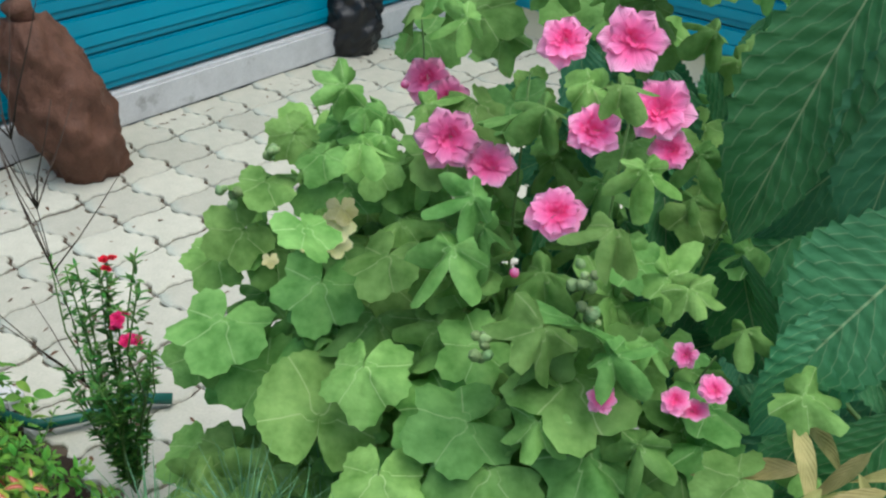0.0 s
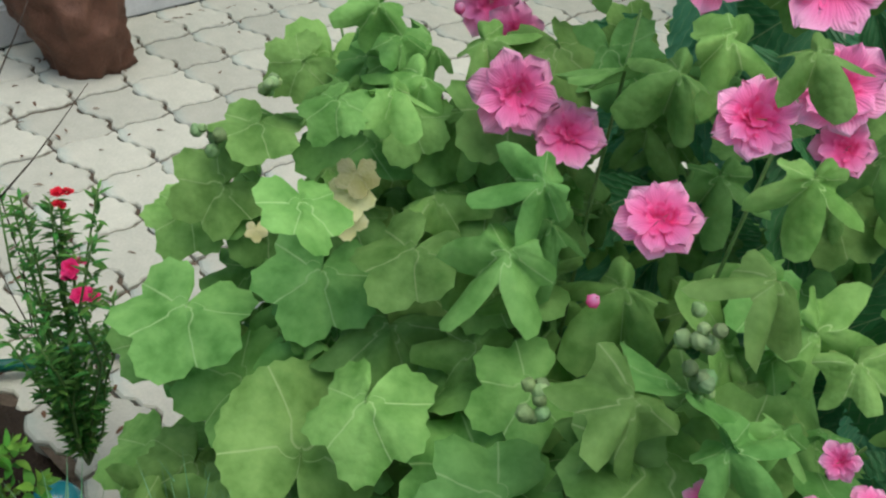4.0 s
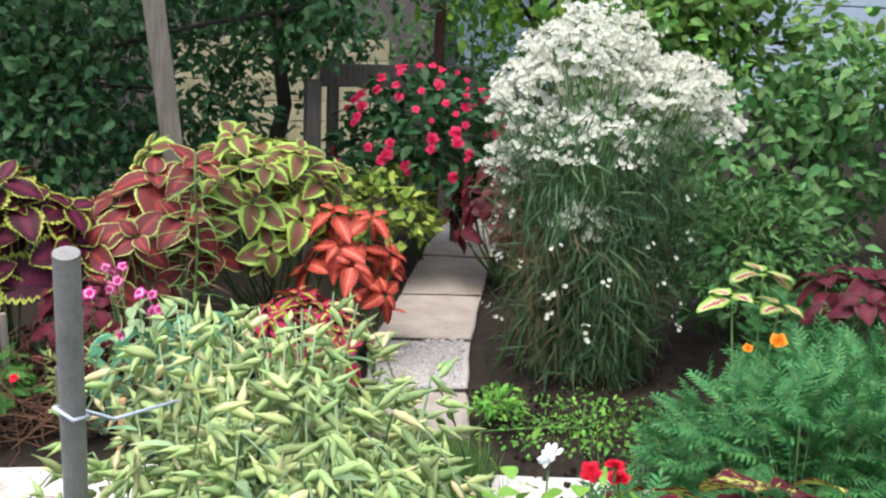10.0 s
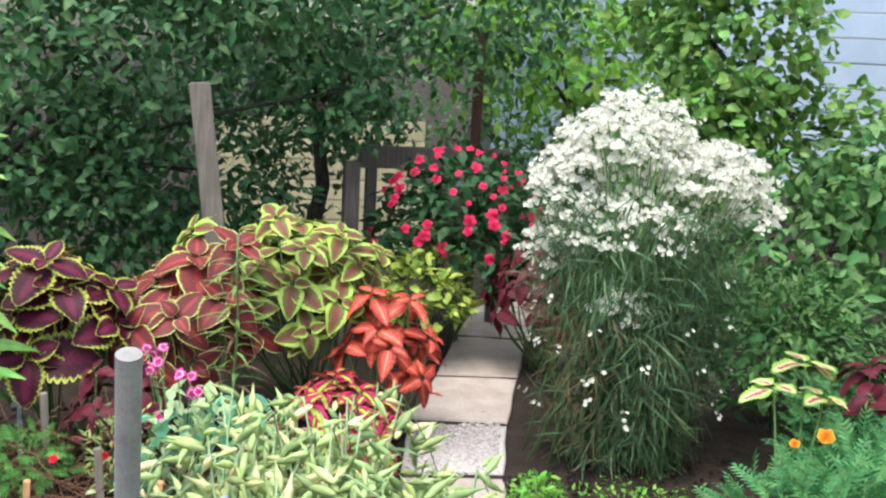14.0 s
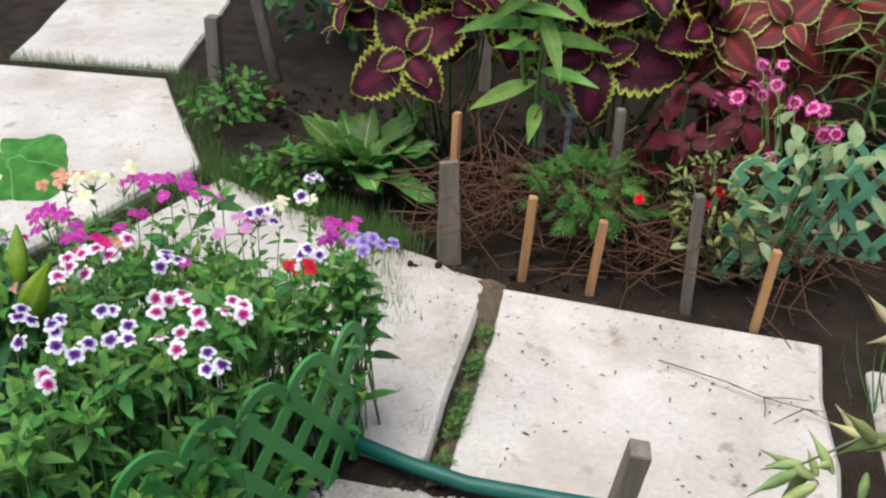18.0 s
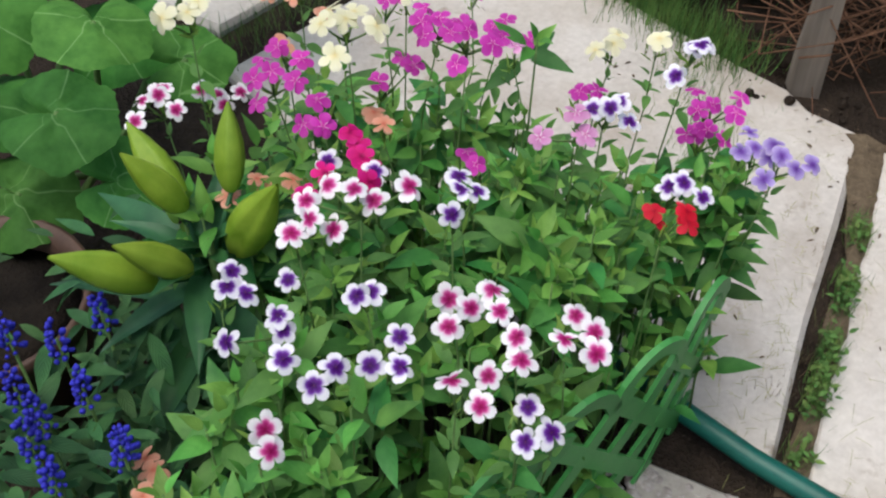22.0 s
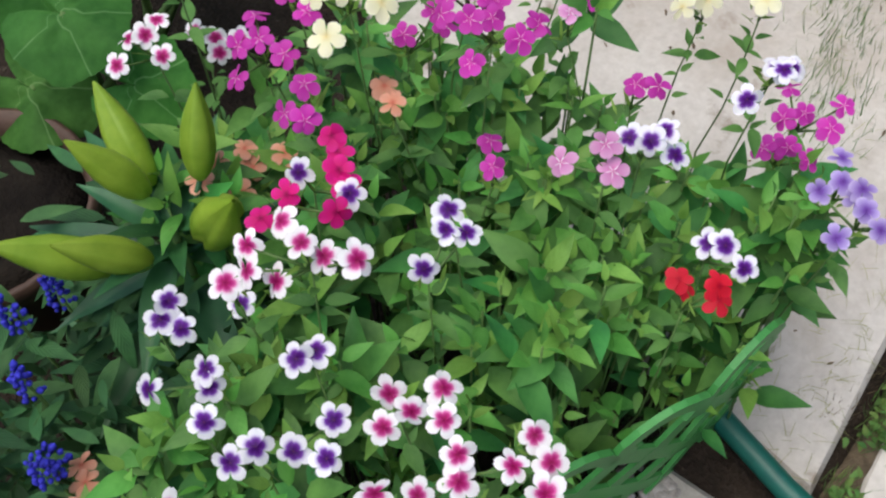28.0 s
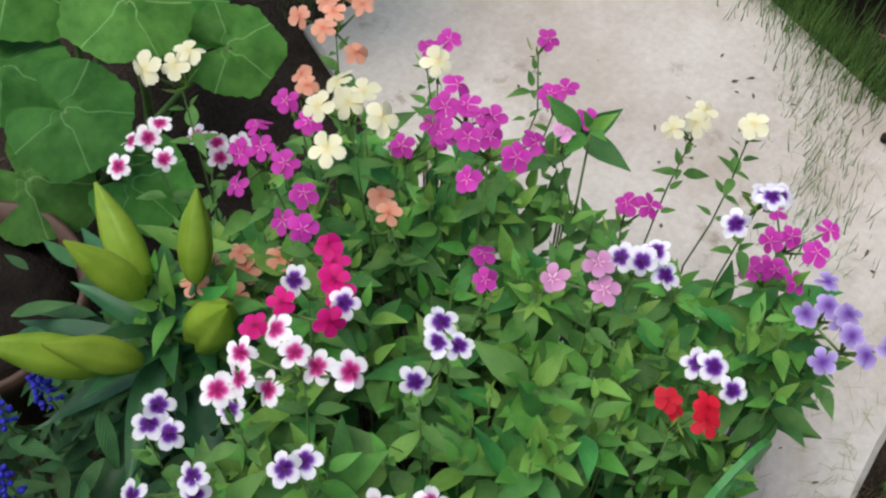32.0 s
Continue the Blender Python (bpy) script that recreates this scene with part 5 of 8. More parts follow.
for c in ((0.748, 1.005, 0.98), (0.62, 1.04, 0.85), (0.76, 1.01, 0.93), (0.27, 1.38, 0.97), (0.21, 1.36, 0.90)):
    for i in range(7):
        q = np.array(c) + rng.normal(0, 0.007, 3) + (0, 0, -0.004 * i + 0.012)
        put("bud", bud, holly, M(aim(q, (rng.normal(0, 0.8), rng.normal(-0.3, 0.6), 0.5), (0, -1, 0), rng.uniform(0.013, 0.021))), "pale furry flower bud")
for c in ((0.66, 1.10, 0.93), (0.48, 1.5, 1.05)):
    put("bud", pink_bud, holly, M(aim(c, (0.2, -0.4, 0.8), (0, -1, 0), 0.016)), "pink opening bud")

# darker castor leaf colour stands in for deep shade beside the hollyhock
shade_fill = thing("foliage_plant", 1.2, 1.3, 0, "broad dark green toothed leaves filling the hollyhock's shaded side", "foliage plant")
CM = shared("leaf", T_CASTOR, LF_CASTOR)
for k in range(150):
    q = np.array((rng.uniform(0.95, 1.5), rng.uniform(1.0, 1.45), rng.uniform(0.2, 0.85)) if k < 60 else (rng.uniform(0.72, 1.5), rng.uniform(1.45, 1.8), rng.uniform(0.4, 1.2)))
    put("leaf", CM, shade_fill, M(aim(q, (rng.normal(0, 0.7), -0.4, -0.6), (camera_eye - q) + rng.normal(0, 0.5, 3), rng.uniform(0.16, 0.26), rng.uniform(0.16, 0.26))))
for k in range(60):
    q = np.array((rng.uniform(-0.05, 0.45), rng.uniform(0.95, 1.45), rng.uniform(0.15, 0.5)))
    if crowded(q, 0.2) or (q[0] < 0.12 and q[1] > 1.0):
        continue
    put("leaf", (HR + HL)[int(rng.integers(5))], holly, M(aim(q, (rng.normal(0, 0.6), -0.5, -0.2), (camera_eye - q) + (0, 0, 0.8) + rng.normal(0, 0.3, 3), rng.uniform(0.12, 0.19))))

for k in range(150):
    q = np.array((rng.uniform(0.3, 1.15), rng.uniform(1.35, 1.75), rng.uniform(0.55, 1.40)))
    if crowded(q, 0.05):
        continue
    put("leaf", (HR + HL)[int(rng.integers(5))], holly, M(aim(q, (rng.normal(0, 0.6), -0.5, -0.4), (camera_eye - q) + (0.2, -0.1, 0.6) + rng.normal(0, 0.5, 3), rng.uniform(0.09, 0.15))))

# big serrate leaves
castor = thing("castor_plant", 1.25, 0.95, 0, "tall plant with huge toothed blue-green leaves", "foliage plant")
for p, tip, up, k in (((1.12, 1.14, 1.45), (0.92, 1.07, 1.01), (-0.40, -0.62, 0.75), 0.80), ((1.15, 1.05, 1.40), (1.07, 1.0, 1.02), (-0.4, -0.6, 0.7), 0.85), ((1.20, 0.98, 1.12), (1.0, 0.95, 0.88), (-0.3, -0.6, 0.8), 1.5), ((1.08, 1.28, 1.45), (0.66, 1.36, 1.30), (0.0, -0.75, 0.7), 0.9), ((1.05, 1.2, 1.40), (0.80, 1.5, 1.36), (0, -0.6, 0.8), 0.9),
                      ((1.14, 0.99, 1.02), (0.98, 0.94, 0.78), (-0.5, -0.8, 0.1), 0.9), ((1.2, 0.95, 0.85), (1.02, 0.90, 0.60), (-0.5, -0.8, 0.1), 0.9), ((1.2, 1.15, 1.2), (1.0, 1.2, 0.95), (-0.4, -0.7, 0.5), 0.9), ((1.15, 1.1, 0.75), (0.92, 0.98, 0.55), (-0.3, -0.6, 0.7), 0.9)):
    al = np.array(tip) - np.array(p)
    s = np.linalg.norm(al) / 1.05
    put("leaf", CM, castor, M(aim(p, al, up, s, s * k)))
WITHERED = shared("withered_leaf", leaf_t(8, 0.22, 0.4, 0.0, 0.4, 0.7, 4), LF_WITHERED)
for k in range(26):
    q = np.array((rng.uniform(0.98, 1.2), rng.uniform(0.74, 0.92), rng.uniform(0.66, 0.86)))
    put("withered_leaf", WITHERED, castor, M(aim(q, (rng.normal(-0.3, 0.7), -0.3, rng.normal(-0.5, 0.4)), (0, -0.6, 0.8), rng.uniform(0.07, 0.14))), "withered yellow-brown leaf")
for k in range(46):
    q = np.array((rng.uniform(0.98, 1.45), rng.uniform(1.0, 1.5), rng.uniform(0.25, 1.0)))
    put("leaf", CM, castor, M(aim(q, (rng.normal(-0.1, 0.5), rng.normal(0, 0.3), -0.8), (rng.normal(-0.4, 0.3), -0.9, 0.05), rng.uniform(0.2, 0.32))))
stems("stem", [arc((1.25, 0.95, 0), (1.24, 1.02, 1.50), 0, 5, 0.01)], 0.016, STEM, castor)
stems("stalk", [arc((1.245, 1.0, q[2] - 0.12), q, 0.02, 3) for q in ((1.12, 1.14, 1.45), (1.13, 1.03, 1.36), (1.18, 0.98, 1.08), (1.14, 0.99, 1.02), (1.2, 0.95, 0.85), (1.2, 1.15, 1.2), (1.15, 1.1, 0.75), (1.22, 1.2, 1.45))], 0.006, STEM, castor)

# ---- paving edge: snapdragon, hose rim, pine, glass ball ----
snap = thing("snapdragon", -0.14, 1.62, 0, "thin snapdragon with pink-red blooms and a bare dark stalk", "snapdragon")
lines = [arc((-0.14, 1.62, -0.02), (-0.14 + rng.normal(0, 0.09), 1.62 + rng.normal(0, 0.07), rng.uniform(0.30, 0.62)), 0, 4, 0.01) for i in range(18)]
stems("stems", lines, 0.003, STEM, snap)
mats = []
for l in lines:
    for i in range(80):
        t = rng.uniform(0.1, 1)
        p = np.array(l[0]) * (1 - t) + np.array(l[-1]) * t
        th = rng.uniform(0, 6.28)
        mats.append(aim(p, (math.cos(th), math.sin(th), rng.uniform(0.2, 0.9)), (0, 0, 1), rng.uniform(0.018, 0.038)))
joined("leaves", T_LANCE, mats, LF_MID, snap)
dead = [arc((-0.15, 1.62, 0), (-0.36, 1.74, 0.95), 0, 7, 0.006)]
for i in range(16):
    p = np.array(dead[0][int(rng.integers(2, 7))])
    dead.append(arc(p, p + np.array((rng.normal(-0.03, 0.10), rng.normal(0.02, 0.08), rng.uniform(0.1, 0.32))), 0, 3, 0.004))
stems("dead_stalk", dead, 0.002, DARK_STEM, snap, 0.4, 4, "bare dark dry stalk")
SNAPF = shared("flower", T_RUFFLE, FL_MAGRED)
flowers(snap, SNAPF, [(-0.10, 1.57, 0.50), (-0.11, 1.58, 0.47), (-0.085, 1.56, 0.455), (-0.07, 1.57, 0.45), (-0.10, 1.60, 0.49)], 0.036)
flowers(snap, shared("flower", T_RUFFLE, FL_RED), [(-0.12, 1.60, 0.60), (-0.11, 1.61, 0.62), (-0.13, 1.62, 0.61)], 0.026)


def pine(x, y, h, label):
    p = thing("pine_seedling", x, y, 0, label, "pine")
    shoots_ = [arc((x, y, 0), (x + rng.normal(0, 0.04), y + rng.normal(0, 0.04), h), 0, 4)]
    for i in range(11):
        th = i * 2.4
        r = rng.uniform(0.12, 0.3)
        shoots_.append(arc((x, y, h * 0.35), (x + r * math.cos(th), y + r * math.sin(th), h * rng.uniform(0.6, 0.95)), 0.04, 4))
    stems("branches", shoots_, 0.004, STEM, p)
    ms = []
    for l in shoots_:
        for i in range(300):
            t = rng.uniform(0.2, 1.0)
            q = np.array(l[0]) * (1 - t) + np.array(l[-1]) * t
            ax = np.array(l[-1]) - np.array(l[0])
            ax /= np.linalg.norm(ax)
            d = ax * rng.uniform(0.3, 1.0) + rng.normal(0, 0.5, 3)
            ms.append(aim(q, d, rng.normal(0, 1, 3), rng.uniform(0.09, 0.17)))
    joined("needles", T_NEEDLE, ms, LF_NEEDLE, p, "long blue-green needles")
    tipm = shared("tip", leaf_t(4, 0.5, 0.5, 0, 0.4, 0, 4), DRY)
    for l in shoots_[:7]:
        put("tip", tipm, p, M(aim(l[-1], (0, 0, 1), (0, -1, 0), 0.02)), "brown shoot tip")
    return p


pine(0.25, 0.90, 0.60, "young pine with long soft needles")
pine(0.32, 0.82, 0.62, "young pine with long soft needles beside the coleus")
pine(0.22, 0.62, 0.60, "small bushy pine seedling")
pine(0.42, 0.98, 0.55, "low pine seedling under hollyhock leaves")
ball = new("glass_ball", lathe("glass_ball", [(0.001, -0.05)] + [(0.05 * math.sin(a), -0.05 * math.cos(a)) for a in np.linspace(0.2, 3.0, 12)] + [(0.001, 0.05)], plain_mat("teal_glass", (0.02, 0.16, 0.20), (0.03, 0.22, 0.26), 6.0, 0.12, 0.6, 0.0, 0.001), 24))
ball.location = (-0.132, 1.463, 0.035)
tagged(ball, "small shiny teal plastic ball among pine needles", "ball")
rim = new("hose_edge", mesh_from("hose_edge", *tube([(-1.05, 2.23, -0.03), (-0.8, 2.08, -0.03), (-0.55, 1.87, -0.02), (-0.45, 1.84, -0.02), (-0.35, 1.88, -0.02), (-0.26, 1.96, -0.02), (-0.15, 1.98, -0.03)], 0.016, 8)[:2], HOSE))
tagged(rim, "dark green garden hose along the paving edge", "hose")
bm = bmesh.new()
box(bm, -0.6, 0.0, -0.03, 0.03, -0.06, 0.02, 0.008, Matrix.Translation((-0.63, 1.99, -0.03)) @ Matrix.Rotation(radians(-33), 4, "Z") @ Matrix.Translation((0.1, 0, 0)))
part("edging", bm, KERB, paving, "pale concrete edging strip")
leafy("nettle_weed", (-0.62, 1.9, 0), (-0.64, 1.78, 0.12), (0.18, 0.12, 0.14), 260, 0.035, T_PETU, LF_BRIGHT, "bright green leafy weed at the paving edge", "weed", 3)
shoots_bush("petunia_trail", (-0.85, 1.45, 0), (((-0.86, 1.42, 0.25), (0.28, 0.26, 0.22)),), 150, 0.034, T_PETU, LF_BRIGHT, "trailing bright green petunia foliage", "petunia", 4)

# ---- sacks by the house ----


def sack(name, x, y, z, rx, ry, h, material, label, crumple, seed, lean=0.0):
    v, f = [], []
    n, rows = 48, 30
    for k in range(rows + 1):
        t = k / rows
        w = (0.80 + 0.24 * math.sin(math.pi * min(t * 1.25, 1))) * (1 if t < 0.82 else 1 - 2.6 * (t - 0.82))
        for i in range(n):
            th = 2 * math.pi * i / n
            d = noise.noise((math.cos(th) * 2 + seed, math.sin(th) * 2, t * 4)) * crumple + noise.noise((math.cos(th) * 6, math.sin(th) * 6 + seed, t * 9)) * crumple * 0.7 - abs(noise.noise((math.cos(th) * 4 + t * 3, math.sin(th) * 4 + seed, t * 13))) * crumple * 0.8
            v.append((x + rx * (w + d) * math.cos(th) + lean * t * 0.3, y + ry * (w + d) * math.sin(th) + lean * t * 0.25, z + h * t + d * 0.05))
    for k in range(rows):
        for i in range(n):
            f.append((k * n + i, k * n + (i + 1) % n, k * n + n + (i + 1) % n, k * n + n + i))
    f.append(tuple(range(n))[::-1])
    f.append(tuple(rows * n + i for i in range(n)))
    s = thing(name, x, y, z, label, "sack")
    put("body", mesh_from("body", v, f, material), s)
    return s


s1 = sack("brown_sack", -0.83, 3.38, PZ, 0.17, 0.17, 0.62, SACK, "tall filled brown sack leaning at the plinth", 0.20, 3, -0.4)
stems("tied_neck", [arc((-0.94, 3.29, PZ + 0.6), (-0.96, 3.27, PZ + 0.68), 0, 3)], 0.035, SACK, s1, 1.6, 8)
sack("black_bag", 0.02, 4.87, PZ, 0.15, 0.15, 0.42, BLACK_BAG, "crumpled glossy black rubbish bag against the blue wall", 0.22, 9)
stems("tied_neck", [arc((0.02, 4.87, PZ + 0.38), (0.03, 4.85, PZ + 0.47), 0, 3)], 0.04, BLACK_BAG, bpy.data.objects["black_bag"], 1.5, 8)
leafy("bag_plant", (0.05, 4.9, PZ + 0.4), (0.05, 4.9, PZ + 0.5), (0.16, 0.16, 0.16), 120, 0.05, T_OVATE, LF_MID, "small green plant growing in a black bag", "potted plant", 77)

# ---- standpipe ----
tap = thing("standpipe", -0.46, 0.85, 0, "white plastic standpipe with a curved tap head", "tap")
put("pipe", mesh_from("pipe", *tube([(-0.475, 0.845, -0.05), (-0.473, 0.845, 0.5), (-0.47, 0.845, 0.86)], 0.0135, 16)[:2], PVC), tap)
put("collar", mesh_from("collar", *tube([(-0.469, 0.846, 0.84), (-0.4695, 0.8455, 0.862)], 0.017, 16)[:2], PVC), tap)
put("head", mesh_from("head", *tube([(-0.4695, 0.8455, 0.862), (-0.471, 0.844, 0.90), (-0.472, 0.843, 0.922)], 0.0155, 16, 0.9)[:2], PVC), tap)
put("spout", mesh_from("spout", *tube([(-0.475, 0.84, 0.908), (-0.486, 0.829, 0.914), (-0.496, 0.819, 0.909), (-0.502, 0.814, 0.897), (-0.503, 0.813, 0.882)], 0.0075, 10)[:2], PVC), tap)

# ---- potted coleus group ----
pot("black_pot", -0.33, 0.73, 0.0, 0.168, 0.41, POT_BLACK, "large dark plastic plant pot with dark soil")
pot("red_pot", -0.78, 0.658, 0.0, 0.095, 0.15, POT_RED, "small red plastic plant pot with dark soil")
coleus("lime_coleus", (-0.30, 0.74), (-0.16, 0.77, 0.54), (0.23, 0.22, 0.22), 58, 0.094, [CO_LIME, CO_LIME2, CO_LIME3], "coleus with lime-edged coral leaves in a dark pot",
       [(-0.327, 0.822, 0.864, 0.95), (-0.193, 0.751, 0.832, 1.0), (-0.038, 0.681, 0.758, 1.1), (-0.151, 0.542, 0.717, 0.8), (-0.186, 0.447, 0.662, 1.0), (-0.254, 0.915, 0.791, 0.75), (-0.094, 0.891, 0.789, 0.75), (-0.234, 0.67, 0.743, 0.65), (-0.046, 0.817, 0.763, 0.8), (-0.02, 0.60, 0.66, 0.9), (-0.13, 0.95, 0.74, 0.6), (-0.27, 0.80, 0.80, 0.5), (-0.10, 0.64, 0.72, 0.55), (-0.36, 0.77, 0.81, 0.75), (-0.32, 0.73, 0.76, 0.7), (-0.30, 0.66, 0.70, 0.6), (-0.17, 0.86, 0.80, 0.7), (-0.14, 0.70, 0.79, 0.6)],
       0.36, 1, -0.15, None, 0.26, 1, pairs=4, keep=lambda p: (p[0] > -0.28 or p[2] > 0.70) and p[0] < 0.02, small=0.45, big=0.85)
coleus("salmon_coleus", (-0.40, 0.66), (-0.36, 0.60, 0.74), (0.09, 0.09, 0.12), 5, 0.088, [CO_PINK], "coleus with salmon-pink leaves and thin green rims",
       [(-0.392, 0.618, 0.904, 1.1), (-0.27, 0.496, 0.886, 0.75), (-0.356, 0.676, 0.833, 0.9), (-0.33, 0.62, 0.84, 0.7), (-0.44, 0.60, 0.86, 0.7), (-0.28, 0.50, 0.80, 0.75), (-0.27, 0.47, 0.74, 0.6)], 0.36, 2, -0.3, None, 0.35, 1, pairs=4, small=0.55, big=0.8)
coleus("splashed_coleus", (-0.72, 0.72), (-0.72, 0.71, 0.78), (0.28, 0.28, 0.20), 24, 0.15, [CO_SPLASH], "large maroon coleus splashed with lime yellow",
       [(-0.68, 0.65, 1.0), (-0.62, 0.47, 0.94), (-0.52, 0.47, 0.90), (-0.74, 0.91, 1.0), (-0.57, 0.92, 0.97), (-0.36, 0.90, 0.84, 0.7), (-0.74, 0.78, 1.03), (-0.84, 0.56, 0.96), (-0.46, 0.95, 0.9)], 0.0, 3, -0.05, None, 0.65, 1, keep=lambda p: not (p[0] > -0.66 and p[1] < 0.86))
coleus("scarlet_coleus", (-0.56, 0.76), (-0.56, 0.76, 0.80), (0.10, 0.10, 0.10), 1, 0.115, [CO_RED], "bright scarlet-red velvety coleus beside a standpipe",
       [(-0.67, 0.81, 0.98, 0.8), (-0.60, 0.73, 0.97, 1.0), (-0.53, 0.68, 0.92, 0.95), (-0.57, 0.86, 0.90, 0.8), (-0.52, 0.61, 0.87, 0.9), (-0.51, 0.74, 0.86, 0.9)], 0.0, 4, 0.1, T_HEART, 0.75, 0, pairs=2, small=0.9)
put("leaf", shared("leaf", T_HEART[0], CO_RED), bpy.data.objects["scarlet_coleus"], M(aim((-0.50, 0.56, 0.88), (0.25, -0.35, -0.8), (0.5, -0.6, 0.5), 0.10)))
shoots_bush("ground_mint", (-0.42, 1.33, 0), (((-0.42, 1.33, 0.15), (0.3, 0.3, 0.2)),), 190, 0.034, T_OVATE, LF_BRIGHT, "low bright green leafy ground cover", "ground cover", 61)
shoots_bush("shade_weed", (-0.05, 1.35, 0), (((0.22, 1.42, 0.1), (0.15, 0.2, 0.2)),), 60, 0.05, T_OVATE, LF_MID, "low green weeds under the hollyhock", "weed", 62)
shoots_bush("petunia", (-0.86, 0.43, 0.0), (((-0.90, 0.44, 0.42), (0.26, 0.26, 0.42)), ((-0.62, 0.26, 0.40), (0.24, 0.2, 0.36))), 190, 0.036, T_PETU, LF_PETUNIA, "bushy green petunia with white blooms", "petunia", 6, keep=lambda p: not (p[0] > -0.90 and p[1] > 0.34) or p[2] < 0.12)
shoots_bush("young_petunia", (-0.62, 0.40, 0.0), (((-0.60, 0.36, 0.42), (0.16, 0.12, 0.26)),), 60, 0.030, T_PETU, LF_BRIGHT, "light green petunia shoots with small leaves", "petunia", 63)
PETW = shared("flower", T_HFLOWER[0], FL_WHITE)
leafy("young_petunia", (-0.62, 0.36, 0.0), (-0.66, 0.38, 0.52), (0.26, 0.2, 0.34), 700, 0.024, T_PETU, LF_PETUNIA, "light green petunia shoots with small leaves", "petunia", 63, -0.2, 0.8)
PET_BIG = (-0.499, 0.236, 0.85)
pet2 = thing("white_petunia", -1.0, 0.6, 0, "white ruffled petunia blooms on thin leafy stalks", "petunia")
stems("stems", [arc((-1.0, 0.6, 0), p, 0, 4, 0.01) for p in ((-1.05, 0.62, 0.96), (-0.588, 0.347, 1.02), (-0.98, 0.56, 0.83), PET_BIG)], 0.003, STEM, pet2)
flowers(pet2, PETW, [(-1.05, 0.62, 0.965), (-0.588, 0.347, 1.03), (-0.98, 0.56, 0.84), PET_BIG, (-0.572, 0.382, 0.789), (-0.86, 0.52, 0.86), (-0.46, 0.97, 0.78), (-0.9, 0.45, 0.8)], 0.05, "flower", (0.4, -0.3, 0.7))
mats = [aim((-1.03 + rng.normal(0, 0.05), 0.61 + rng.normal(0, 0.05), rng.uniform(0.5, 0.95)), rng.normal(0, 1, 3), (0, 0, 1), rng.uniform(0.025, 0.045)) for i in range(120)]
joined("leaves", T_ROUND, mats, LF_BRIGHT, pet2)


# ---- radish gone to seed, with its post ----
radish = thing("seeding_radish", -1.35, 0.12, 0, "sprawling grey-green radish plants laden with pale seed pods", "radish", kind="")
lines, pods, ripe, lv = [], [], [], []
for i in range(240):
    b = np.array((rng.uniform(-1.95, -1.12), rng.uniform(0.05, 0.44), 0))
    d = rng.normal(0, 1, 2)
    d /= np.linalg.norm(d)
    top = b + np.array((d[0] * rng.uniform(0.1, 0.35), d[1] * rng.uniform(0.05, 0.2), rng.uniform(0.45, 0.98)))
    end = top + np.array((d[0] * 0.26, d[1] * 0.16, -rng.uniform(0.05, 0.40)))
    ln = [b, b * 0.4 + top * 0.6 + (0, 0, 0.1), top, (top + end) / 2 + (0, 0, 0.03), end]
    lines.append(ln)
    for k in range(17):
        t = rng.uniform(0, 1)
        q = (top * (1 - t) + end * t) if rng.random() < 0.7 else (np.array(ln[1]) * (1 - t) + top * t)
        al = np.array((d[0], d[1], rng.uniform(-0.7, 0.7))) + rng.normal(0, 0.7, 3)
        (ripe if rng.random() < 0.12 else pods).append(aim(q + rng.normal(0, 0.012, 3), al, (0, 0, 1), rng.uniform(0.05, 0.09)))
    for k in range(4):
        t = rng.uniform(0.25, 0.95)
        q = b * (1 - t) + top * t
        lv.append(aim(q, (rng.normal(), rng.normal(), rng.uniform(-0.3, 0.3)), (0, 0, 1), rng.uniform(0.04, 0.09)))
stems("stalks", lines, 0.0035, LF_GREY, radish, 0.5, 4)
joined("pod_mass", T_POD, pods, LF_POD, radish, "pale green seed pods", "stuff")
joined("ripe_pod_mass", T_POD, ripe, LF_POD_DRY, radish, "straw-yellow ripe pods", "stuff")
joined("leaves", T_LANCE, lv, LF_GREY, radish, "narrow grey-green leaves")
post = thing("garden_post", -1.07, -0.07, 0, "round grey garden post with a string tied round it", "post")
put("pole", mesh_from("pole", *tube([(-1.42, -0.09, -0.05), (-1.23, -0.08, 0.75), (-1.072, -0.068, 1.298), (-1.069, -0.068, 1.308)], 0.0175, 18, 1.0)[:2], POST_GREY, None, False), post)
put("string", mesh_from("string", *tube([(-1.16, -0.08, 1.06), (-1.135, -0.097, 1.07), (-1.11, -0.072, 1.06), (-1.14, -0.052, 1.05), (-1.16, -0.08, 1.06), (-1.24, -0.02, 1.0), (-1.34, 0.08, 0.98)], 0.003, 6)[:2], WHITE_PLASTIC), post, None, "pale knotted string")

